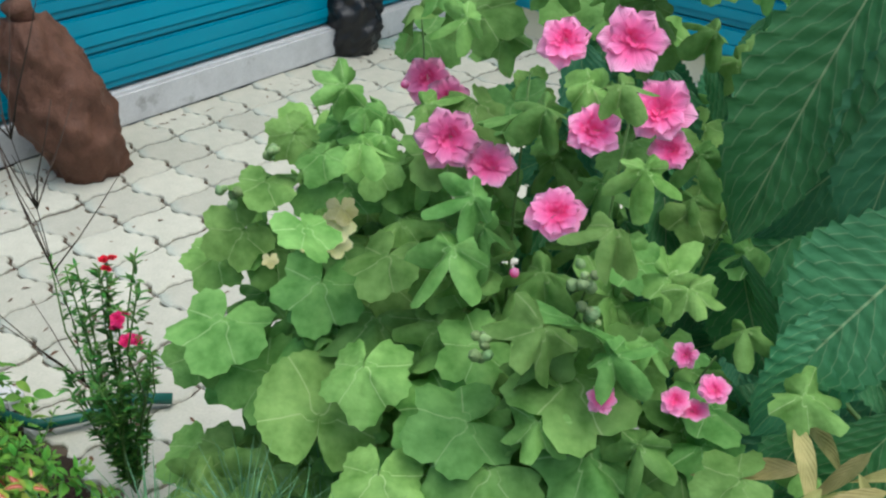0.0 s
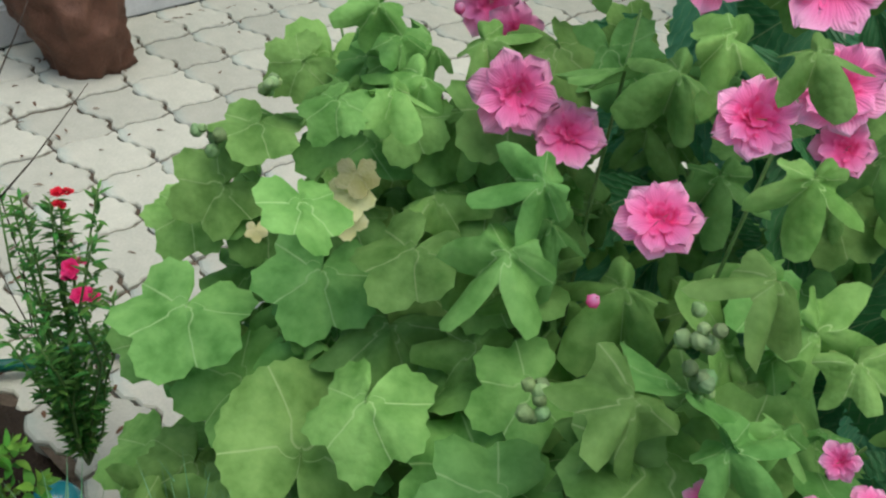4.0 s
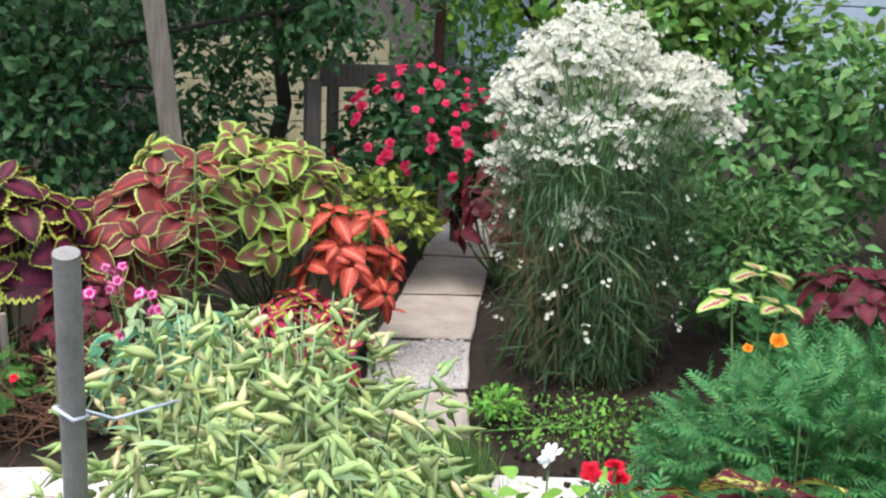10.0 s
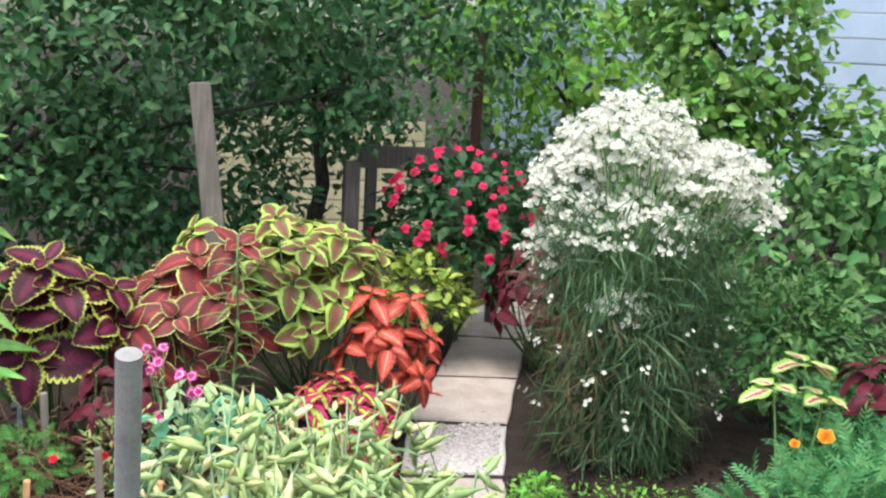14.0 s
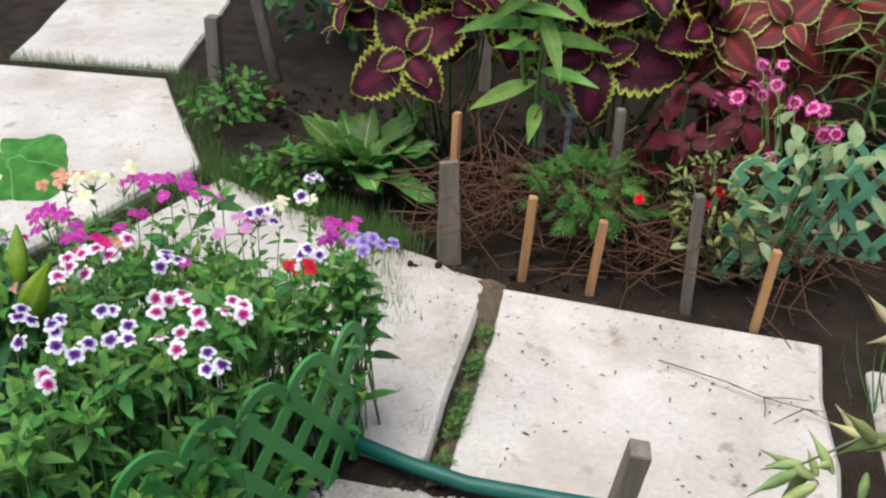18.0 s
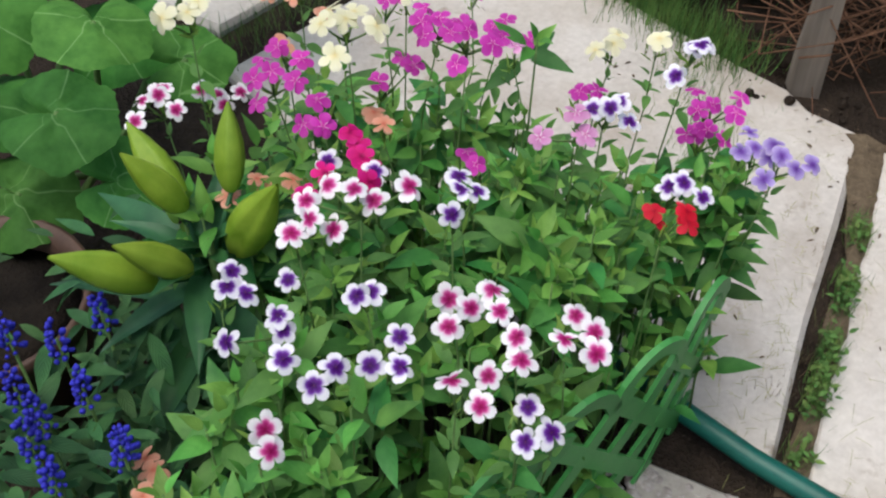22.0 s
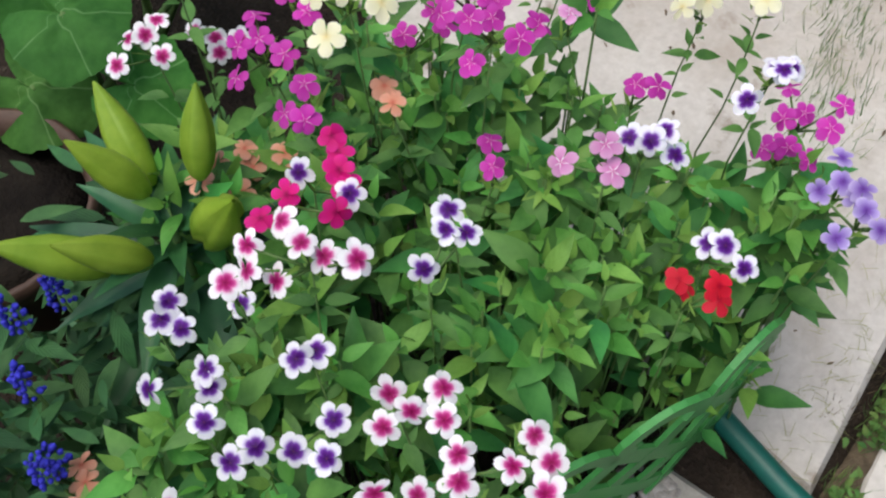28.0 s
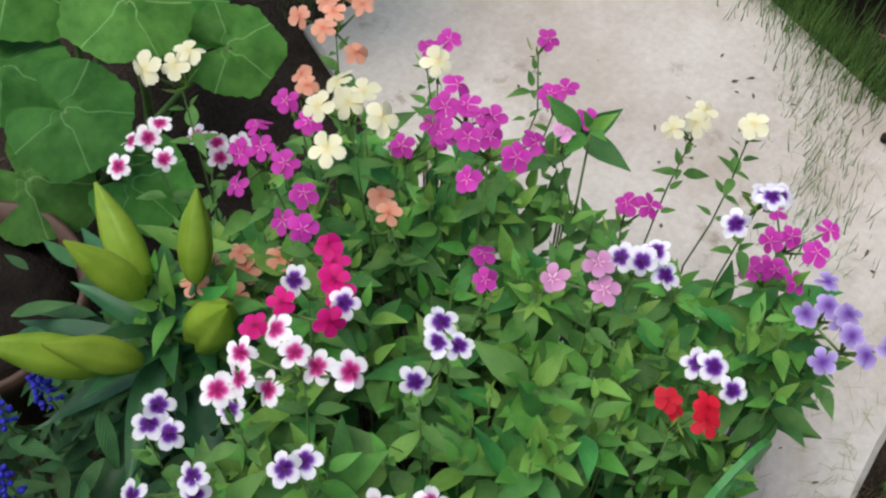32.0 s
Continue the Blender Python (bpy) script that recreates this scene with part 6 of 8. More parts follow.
# ---- marigolds ----


def marigold(x, y, r, h, nleaf, blooms, label, seed):
    p = thing("marigold", x, y, 0, label, "marigold")
    g = np.random.default_rng(seed)
    ms, ls = [], []
    for d in sphere_dirs(nleaf, 0.0, seed):
        q = np.array((x, y, h * 0.25)) + d * (r, r, h * 0.75) * (0.55 + 0.45 * g.random() ** 0.5) * (1 + 0.2 * noise.noise(tuple(d * 3 + seed)))
        ms.append(aim(q, d * (1, 1, 0.7) + g.normal(0, 0.35, 3), d + np.array((0, 0, 0.8)), g.uniform(0.09, 0.15)))
        if g.random() < 0.05:
            ls.append([np.array((x, y, 0)), np.array((x, y, h * 0.25)), q])
    joined("foliage", T_PINN, ms, LF_MARI, p, "feathery blue-green leaves")
    stems("stems", ls, 0.004, STEM, p)
    me = shared("flower", T_RUFFLE, FL_ORANGE)
    mr = shared("flower", T_RUFFLE, FL_RED)
    for bx, by, bz, s, red in blooms:
        put("flower", mr if red else me, p, M(face((bx, by, bz), (0.5, -0.4, 0.8), s)), "dark red-orange bloom" if red else "orange bloom")
    return p


marigold(-1.87, 1.77, 0.42, 0.68, 900, [(-1.93, 1.682, 0.772, 0.05, 0), (-1.96, 1.61, 0.745, 0.03, 0)], "bushy feathery marigold with orange blooms", 1)
marigold(-1.45, 2.05, 0.40, 0.48, 800, [(-1.37, 1.93, 0.54, 0.042, 1), (-1.29, 1.90, 0.46, 0.042, 1), (-1.5, 1.75, 0.5, 0.03, 0)], "bushy feathery marigold with dark orange blooms beside the paving", 2)
marigold(-2.25, 2.35, 0.45, 0.55, 800, [(-2.07, 2.43, 0.58, 0.05, 0), (-2.2, 2.1, 0.55, 0.03, 0)], "bushy feathery marigold with orange blooms", 3)
marigold(-2.95, 2.95, 0.5, 0.55, 700, [], "bushy feathery marigold without blooms", 4)
marigold(-1.75, 1.25, 0.25, 0.4, 350, [], "small feathery marigold plant", 5)
carn = thing("carnation", -0.93, 0.72, 0, "thin carnations with bright red double blooms", "carnation")
CARN = ((-0.84, 0.625, 1.03), (-0.83, 0.612, 1.055), (-0.868, 0.597, 1.03), (-0.765, 0.70, 1.02))
stems("stems", [arc((-0.93, 0.72, 0), p, 0, 3, 0.01) for p in CARN], 0.003, STEM, carn)
flowers(carn, shared("flower", T_DOUBLE[0], FL_RED), CARN, 0.034)
mats = [aim((-0.86 + rng.normal(0, 0.035), 0.64 + rng.normal(0, 0.035), rng.uniform(0.80, 1.01)), rng.normal(0, 1, 3) + (0, 0, 0.8), (0, 0, 1), rng.uniform(0.03, 0.05)) for i in range(60)]
joined("leaves", T_LANCE, mats, LF_BRIGHT, carn)

# ---- white flowering bush ----
wb = thing("white_umbel_bush", -3.75, 1.98, 0, "leaning bush of white flower heads on tall drooping stems", "flower bush")
ms, umb, ls, brown = [], [], [], []
HEADS = (((-3.82, 1.98, 1.36), (0.26, 0.30, 0.24), 150), ((-3.72, 2.28, 1.26), (0.28, 0.26, 0.16), 110), ((-3.90, 1.74, 1.18), (0.20, 0.16, 0.22), 80), ((-3.92, 1.70, 0.90), (0.16, 0.12, 0.14), 34), ((-3.68, 1.95, 1.05), (0.30, 0.34, 0.16), 70), ((-3.7, 2.46, 1.12), (0.22, 0.16, 0.12), 40), ((-3.55, 1.85, 0.72), (0.10, 0.12, 0.08), 14))
for c, r, k in HEADS:
    for d in sphere_dirs(int(k * 1.15), -0.25, 21):
        p = np.array(c) + d * np.array(r) * rng.uniform(0.75, 1.12) + rng.normal(0, 0.015, 3)
        w = rng.uniform(0.025, 0.05)
        for j in range(12):
            th, rr = j * 2.4, w * math.sqrt(j / 12)
            q = p + np.array((rr * math.cos(th), rr * math.sin(th), rng.normal(0, 0.010) - rr * 0.45))
            umb.append(face(q, np.array((d[0] * 0.8 + 0.5, d[1] * 0.8 - 0.2, 0.55)) + rng.normal(0, 0.45, 3), rng.uniform(0.018, 0.032)))
        if rng.random() < 0.45:
            foot = np.array((-3.72 + rng.normal(0, 0.10), 1.98 + rng.normal(0, 0.14), 0))
            ls.append([foot, foot * (0.5, 0.5, 0) + p * (0.5, 0.5, 0.62), p])
for i in range(46):
    th, z = rng.uniform(0, 6.28), rng.uniform(0.25, 0.9)
    p = np.array((-3.72 + 0.40 * math.cos(th), 2.0 + 0.46 * math.sin(th), z))
    for k in range(3):
        umb.append(aim(p + rng.normal(0, 0.012, 3), rng.normal(0, 1, 3), (math.cos(th), math.sin(th), 0.8), 0.022))
for i in range(8500):
    th, t = rng.uniform(0, 6.28), rng.random()
    rr = (0.24 + 0.18 * t - 0.06 * (t > 0.8)) * (0.55 + 0.5 * rng.random())
    wob = 1 + 0.22 * noise.noise((math.cos(th) * 2, math.sin(th) * 2, t * 2))
    p = np.array((-3.72 + rr * wob * math.cos(th), 2.0 + rr * wob * 1.25 * math.sin(th), 0.03 + 1.12 * t))
    al = np.array((0.45 * math.cos(th), 0.45 * math.sin(th), rng.uniform(-1.3, 0.5))) + rng.normal(0, 0.3, 3)
    left = math.cos(th + 2.2) > 0.1
    (brown if t < 0.6 and rng.random() < (0.55 if left else 0.15) else ms).append(aim(p, al, (math.cos(th), math.sin(th), 0.4), rng.uniform(0.05, 0.15)))
stems("stems", ls, 0.004, STEM, wb)
joined("flower_heads", flower_t(6, 12, 0.3, 0.2, 0.7), umb, FL_UMBEL, wb, "creamy white flower heads", "stuff")
joined("foliage", leaf_t(3, 0.055, 0.4, 0, 0.2, 0.6, 2), ms, LF_STALK, wb, "drooping narrow green foliage", "stuff")
joined("withered_stems", blade_t(3, 0.04, 0.35), brown, LF_BROWNISH, wb, "withered brown lower stems", "stuff")

# ---- coleus bed ----
T_FIRE = [crenate_t(9, 0.56, 0.36, 0.18, 0.25, c, 0.1, 0.12, n) for n, c in ((1, 0.4), (2, 0.8))]
coleus("brick_coleus", (-4.15, 0.14), (-4.30, 0.12, 0.44), (0.32, 0.36, 0.32), 12, 0.20, [CO_BROWN], "large brick-red coleus with lime leaf rims", [(-4.15, 0.14, 0.80, 1.1), (-3.95, -0.12, 0.56, 0.85), (-3.95, 0.06, 0.60, 0.8), (-4.0, 0.24, 0.66, 0.9), (-4.05, 0.30, 0.88, 0.8), (-3.9, -0.05, 0.42, 0.7)], 0, 11, -0.2, T_HEART, 0.12, 1)
coleus("bronze_coleus", (-4.35, 0.68), (-4.40, 0.62, 0.56), (0.36, 0.42, 0.38), 26, 0.14, [CO_BRONZE], "bushy bronze coleus with broad lime rims", [(-4.25, 0.73, 0.74, 1.0), (-4.18, 0.76, 0.91, 0.9), (-4.04, 0.465, 1.0, 0.8), (-4.30, 0.14, 0.90, 1.0), (-4.2, 0.95, 0.82, 0.85), (-4.1, 0.6, 0.86, 0.8), (-4.15, 0.85, 0.62, 0.8)], 0, 12, -0.2, T_HEART, 0.2, 1)
coleus("fire_coleus", (-4.08, 1.0), (-4.12, 0.98, 0.36), (0.24, 0.20, 0.26), 8, 0.15, [CO_ORANGE], "fiery orange-red coleus beside the path", [(-4.05, 0.90, 0.66, 1.0), (-4.0, 1.05, 0.64, 1.0), (-3.9, 0.95, 0.46, 1.0), (-3.85, 1.08, 0.34, 0.9), (-3.95, 1.14, 0.48, 0.8)], 0, 13, -0.1, T_FIRE, 0.25, 2, axis_up=0.8)
coleus("magenta_coleus", (-3.72, 0.72), (-3.75, 0.72, 0.16), (0.36, 0.24, 0.2), 26, 0.11, [CO_MAGENTA], "low magenta and lime coleus edging the path", [], 0, 14, 0.0, None, 0.25, 1)
coleus("purple_coleus", (-4.05, -0.42), (-4.10, -0.44, 0.50), (0.28, 0.34, 0.34), 11, 0.20, [CO_DARK], "deep purple coleus with fringed lime rims", [(-3.95, -0.44, 0.83, 1.0), (-3.9, -0.44, 0.53, 0.8), (-3.98, -0.2, 0.72, 0.9)], 0, 15, -0.1, T_FRINGED, 0.15, 1)
coleus("crimson_coleus", (-4.05, -1.0), (-4.10, -1.05, 0.46), (0.28, 0.30, 0.34), 9, 0.18, [CO_DARK], "deep crimson coleus with fringed lime rims", [(-3.95, -1.08, 0.53, 1.0), (-4.08, -1.12, 0.82, 0.95), (-4.0, -1.30, 0.56, 0.7), (-3.95, -0.88, 0.62, 0.9), (-3.98, -1.0, 0.70, 0.8)], 0, 16, -0.05, T_FRINGED, 0.15, 1)
coleus("wine_coleus", (-3.65, -0.15), (-3.65, -0.15, 0.28), (0.18, 0.18, 0.22), 12, 0.11, [CO_MAROON], "dark wine-red coleus among taller ones", [], 0, 17, -0.1, None, 0.4, 1)
coleus("maroon_coleus", (-5.0, 2.1), (-5.0, 2.05, 0.35), (0.35, 0.25, 0.35), 24, 0.13, [CO_MAROON], "maroon coleus leaning over the path", [], 0, 18, -0.1, None, 0.4, 1)
coleus("cream_coleus", (-2.75, 2.2), (-2.82, 2.22, 0.40), (0.12, 0.14, 0.12), 0, 0.15, [CO_VARIEG], "cream and lime splashed coleus", [(-2.88, 2.30, 0.66), (-2.80, 2.12, 0.60, 0.75), (-2.78, 2.32, 0.56, 0.7)], 0, 19, 0.2, T_FRINGED, 0.12, 0, pairs=2, axis_up=3.0)
coleus("bronze_red_coleus", (-2.9, 2.75), (-2.95, 2.8, 0.46), (0.25, 0.22, 0.14), 9, 0.13, [CO_MAROON], "dark bronze-red coleus beside marigolds", [], 0, 20, 0.1, T_HEART, 0.15, 0)
leafy("croton_bush", (-5.2, 1.45, 0), (-5.2, 1.45, 0.35), (0.28, 0.26, 0.32), 520, 0.07, T_OVATE, LF_CROTON, "yellow-green variegated leafy bush", "bush", 31)

stalk = thing("lily_stalk", -3.66, 0.26, 0, "tall leafy stalk with narrow drooping yellowing leaves", "lily")
stems("stem", [arc((-3.66, 0.26, 0), (-3.70, 0.28, 1.0), 0, 6, 0.006)], 0.007, STEM, stalk)
LS = [shared("leaf", leaf_t(6, 0.10, 0.45, 0, 0.3, 0.8, 2), m) for m in (LF_GRASS, LF_BROWNISH, LF_DOCK)]
for i in range(80):
    th, z = i * 2.4, 0.1 + 0.82 * i / 80
    put("leaf", LS[0 if z > 0.6 else int(rng.integers(3))], stalk, M(aim((-3.66 - 0.04 * z, 0.26 + 0.02 * z, z), (math.cos(th), math.sin(th), 0.35), (0, 0, 1), rng.uniform(0.10, 0.17))))
imp = leafy("impatiens", (-5.6, 1.75, 0), (-5.6, 1.75, 0.62), (0.5, 0.52, 0.55), 1100, 0.09, T_OVATE, LF_DARK, "dark-leaved bush covered with red flowers", "impatiens", 32)
RF = shared("flower", T_PHLOXFLOWERS[1], petal_mat("cerise_red_petal", [(0.0, (0.5, 0.0, 0.03)), (0.4, (0.68, 0.015, 0.07)), (1.0, (0.76, 0.05, 0.16))]))
for d in sphere_dirs(130, 0.0, 33):
    if d[0] > -0.4 and noise.noise(tuple(d * 2.7 + 5)) > -0.18:
        p = np.array((-5.6, 1.75, 0.62)) + d * (0.53, 0.55, 0.58)
        put("flower", RF, imp, M(face(p, d + np.array((0.8, -0.25, 0.2)), rng.uniform(0.035, 0.085))))

# ---- young tree shoot with lance leaves, on a stake ----
shoot = thing("willowherb", -3.78, -0.66, 0, "tall bright green plant with lance-shaped leaves", "tall plant")
SH = shared("leaf", leaf_t(8, 0.25, 0.42, 0.0, 0.25, 0.45, 4), leaf_mat("fresh_lance_leaf", (0.13, 0.31, 0.05), (0.24, 0.45, 0.10), (0.30, 0.50, 0.14), 0.5, relief=0.15))
shl = [arc((-3.78, -0.66, 0), (-3.72, -0.72, 1.55), 0, 8, 0.01), arc((-3.78, -0.68, 0.3), (-3.70, -0.98, 1.48), 0, 8, 0.01), arc((-3.74, -0.70, 0.9), (-3.62, -0.84, 1.35), 0, 5, 0.01)]
stems("stem", shl, 0.008, STEM, shoot, 0.5)
for l in shl:
    for i in range(34 if len(l) > 6 else 14):
        t = 0.22 + 0.78 * i / 33 if len(l) > 6 else 0.3 + 0.7 * i / 13
        k = t * (len(l) - 1)
        p = l[int(k)] + (l[min(int(k) + 1, len(l) - 1)] - l[int(k)]) * (k - int(k))
        th = i * 2.4
        put("leaf", SH, shoot, M(aim(p, (math.cos(th) * 0.7 + 0.1, math.sin(th), rng.uniform(-0.45, 0.35) + 0.6 * (t > 0.86)), (0.6, 0.2, 0.8), 0.22 * rng.uniform(0.8, 1.1) * (1.1 - 0.35 * t))))
bm = bmesh.new()
box(bm, -0.015, 0.015, -0.012, 0.012, -0.1, 1.05, 0.003, Matrix.Translation((-3.80, -0.64, 0)) @ Matrix.Rotation(radians(3), 4, "X"))
stk = thing("plant_stake", -3.80, -0.64, 0, "dark weathered plant stake tied to a tall plant", "stake")
part("stick", bm, STAKE_OLD, stk)

# ---- stakes by the path ----


def stake(x, y, h, w, material, label, lean=(0, 0), tip=True):
    s = thing("wooden_stake", x, y, 0, label, "stake", "stakes along the bed")
    bm = bmesh.new()
    m = Matrix.Translation((x, y, 0)) @ Matrix.Rotation(radians(lean[0]), 4, "X") @ Matrix.Rotation(radians(lean[1]), 4, "Y") @ Matrix.Rotation(rng.uniform(-0.4, 0.4), 4, "Z")
    box(bm, -w / 2, w / 2, -w * 0.4, w * 0.4, -0.12, h, 0.002, m)
    part("stick", bm, material, s)
    return s


stake(-3.44, -0.885, 0.42, 0.026, STAKE_NEW, "thin orange-brown wooden stake behind a wide board", (0, -4))
stake(-3.342, -0.664, 0.24, 0.028, STAKE_NEW, "orange-brown wooden stake at the bed edge", (-3, 0))
stake(-3.292, -0.470, 0.21, 0.028, STAKE_NEW, "orange-brown wooden stake leaning at the bed edge", (-4, 0))
stake(-3.25, -0.21, 0.33, 0.030, STAKE_OLD, "dark weathered stake at the bed edge", (2, 0))
stake(-3.19, -0.03, 0.22, 0.028, STAKE_NEW, "pale fresh wooden stake at the bed edge", (-4, 0))
stake(-3.60, -0.42, 0.42, 0.03, STAKE_OLD, "grey weathered stake among plants", (1, 0))
stake(-4.42, -1.92, 0.36, 0.06, STAKE_OLD, "stout grey wooden peg by the slabs", (0, 0))
stake(-2.18, -0.47, 0.36, 0.045, STAKE_OLD, "dark weathered peg beside the hose", (-8, 4))
BOARD_H = 0.30
pad = thing("board_stake", -3.40, -0.885, 0, "wide grey weathered board stuck in the soil", "stake")
put("board", mesh_from("board", [(x, y, z) for y in (-0.011, 0.011) for x, z in ((-0.036, -0.08), (0.037, -0.08), (0.035, 0.08), (0.033, 0.17), (0.030, BOARD_H), (-0.021, BOARD_H - 0.004), (-0.025, 0.17), (-0.032, 0.08))],
                       [tuple(range(8)), tuple(range(15, 7, -1))] + [(i, (i + 1) % 8, 8 + (i + 1) % 8, 8 + i)[::-1] for i in range(8)], STAKE_OLD, None, False), pad, Matrix.Translation((-3.40, -0.885, 0)) @ Matrix.Rotation(radians(100), 4, "Z") @ Matrix.Rotation(radians(-3), 4, "Y"))
hoe = thing("garden_fork", -4.40, -1.70, 0, "garden fork with a grey wooden shaft stuck in the soil", "tool")
put("shaft", mesh_from("shaft", *tube([(-4.42, -1.68, 0.12), (-4.75, -1.98, 0.95), (-4.95, -2.15, 1.35)], 0.024, 10)[:2], STAKE_OLD), hoe)
put("blade", slab_mesh("blade", ((-0.035, -0.01), (0.035, -0.01), (0.035, 0.01), (-0.035, 0.01)), -0.06, 0.10, RUST, 0.004, 0.0), hoe, Matrix.Translation((-4.40, -1.70, 0)) @ Matrix.Rotation(radians(60), 4, "Z"), "rusty iron head")
put("grip", mesh_from("grip", *tube([(-4.95, -2.15, 1.35), (-5.0, -2.19, 1.45)], 0.034, 10)[:2], POST_GREY), hoe, None, "dark plastic grip")

LX, LY = -4.05, -0.568
lab = thing("plant_label", LX, LY, 0, "small white plastic plant label in the soil", "plant label")
bm = bmesh.new()
LM = Matrix.Translation((LX, LY, 0)) @ Matrix.Rotation(radians(88), 4, "Z")
box(bm, -0.03, 0.03, -0.002, 0.002, 0.215, 0.265, 0.002, LM)
part("plate", bm, WHITE_PLASTIC, lab)
bm = bmesh.new()
box(bm, -0.009, 0.009, -0.002, 0.002, -0.05, 0.214, 0.0, LM)
part("stem", bm, WHITE_PLASTIC, lab)

dock = thing("dock_plant", -3.84, -1.24, 0, "rosette of long glossy crinkled green leaves", "dock")
DK = shared("leaf", T_DOCK, LF_DOCK)
for i in range(34):
    th = i * 2.4
    e = rng.uniform(0.45, 1.25)
    put("leaf", DK, dock, M(aim((-3.84 + 0.03 * math.cos(th), -1.24 + 0.03 * math.sin(th), 0.02), (math.cos(th) * math.cos(e), math.sin(th) * math.cos(e), math.sin(e)), (0, 0, 1), rng.uniform(0.18, 0.30))))

dry = thing("dry_stalk_heap", -3.45, -0.45, 0, "tangled heap of dry reddish-brown stalks", "dry stalks")
lines = []
for i in range(260):
    y = rng.uniform(-0.95, 0.15)
    x = -3.52 + rng.normal(0, 0.10) + 0.12 * y
    d = rng.normal(0, 1, 3) * (0.05, 0.115, 0.035)
    z = rng.uniform(0.0, 0.22) * (1 - 0.7 * abs(y + 0.55))
    p = np.array((x, y, z))
    c1, c2 = rng.normal(0, 0.075, 3), rng.normal(0, 0.085, 3)
    lines.append([p - d * 1.2, p - d * 0.5 + c1 * 0.7 + (0, 0, 0.03), p + c1 + (0, 0, 0.05), p + d * 0.6 + c2, p + d * 1.1 + c2 * 1.6 - (0, 0, 0.02)])
stems("stalks", [[np.maximum(q, (-99, -99, 0.0)) for q in l] for l in lines], 0.0028, DRY, dry, 0.5, 4)
leafy("chrysanthemum", (-3.55, -0.5, 0), (-3.52, -0.50, 0.18), (0.12, 0.17, 0.10), 200, 0.06, T_PINN, LF_MID, "small green lobed-leaf plant among dry stalks", "small plant", 41)
leafy("pale_weed", (-3.42, -0.12, 0), (-3.4, -0.14, 0.2), (0.12, 0.14, 0.22), 320, 0.032, T_LANCE, LF_PALEWEED, "pale fading leafy stems with small red blooms", "small plant", 42)
dia = thing("dianthus", -3.45, 0.05, 0, "pink and white flowers above pale leaves", "flowers")
dspots = [(-3.60, -0.06, 0.58), (-3.56, -0.02, 0.54), (-3.55, -0.12, 0.50), (-3.42, 0.05, 0.53), (-3.40, 0.12, 0.47), (-3.58, -0.05, 0.50), (-3.62, -0.04, 0.55), (-3.45, -0.02, 0.36), (-3.64, -0.16, 0.46), (-3.66, 0.06, 0.46), (-3.44, 0.10, 0.45), (-3.72, -0.05, 0.47), (-3.62, 0.0, 0.58), (-3.5, 0.1, 0.5)]
stems("stems", [arc((-3.45, 0.05, 0), p, 0, 3, 0.01) for p in dspots], 0.003, STEM, dia)
flowers(dia, shared("flower", T_PHLOXFLOWER, petal_mat("pink_dianthus", [(0.0, (0.45, 0.0, 0.12)), (0.42, (0.62, 0.02, 0.22)), (0.58, (0.86, 0.55, 0.68)), (0.72, (0.68, 0.04, 0.30)), (1.0, (0.66, 0.04, 0.30))])), dspots, 0.05, "flower", (0.8, -0.2, 0.5))
flowers(dia, shared("flower", T_RUFFLE, FL_RED), [(-3.3, -0.37, 0.28), (-3.28, -0.2, 0.29), (-3.33, -0.16, 0.31)], 0.035, "flower", (0.8, -0.2, 0.5))
mats = [aim((-3.45 + rng.normal(0, 0.1), 0.05 + rng.normal(0, 0.1), rng.uniform(0.1, 0.5)), rng.normal(0, 1, 3) - (0, 0, 0.4), (0, 0, 1), rng.uniform(0.05, 0.09)) for i in range(70)]
joined("leaves", T_OVATE, mats, LF_GREY, dia)


# ---- lattice fences ----
def strip(points, half, thick):
    """A flat slat that stands in a vertical plane along points."""
    P = [np.array(p, float) for p in points]
    v, f = [], []
    for i, p in enumerate(P):
        d = P[min(i + 1, len(P) - 1)] - P[max(i - 1, 0)]
        d /= np.linalg.norm(d) + 1e-9
        h = np.array((d[0], d[1], 0.0)) if math.hypot(d[0], d[1]) > 1e-3 else np.array((1.0, 0, 0))
        nrm = np.cross(h, (0, 0, 1))
        nrm /= np.linalg.norm(nrm)
        w = np.cross(nrm, d)
        for a, b in ((-1, -1), (1, -1), (1, 1), (-1, 1)):
            v.append(p + w * half * a + nrm * thick * b)
    for i in range(len(P) - 1):
        for k in range(4):
            f.append((i * 4 + k, i * 4 + (k + 1) % 4, i * 4 + 4 + (k + 1) % 4, i * 4 + 4 + k))
    f.append((3, 2, 1, 0))
    o = 4 * (len(P) - 1)
    f.append((o, o + 1, o + 2, o + 3))
    return v, f


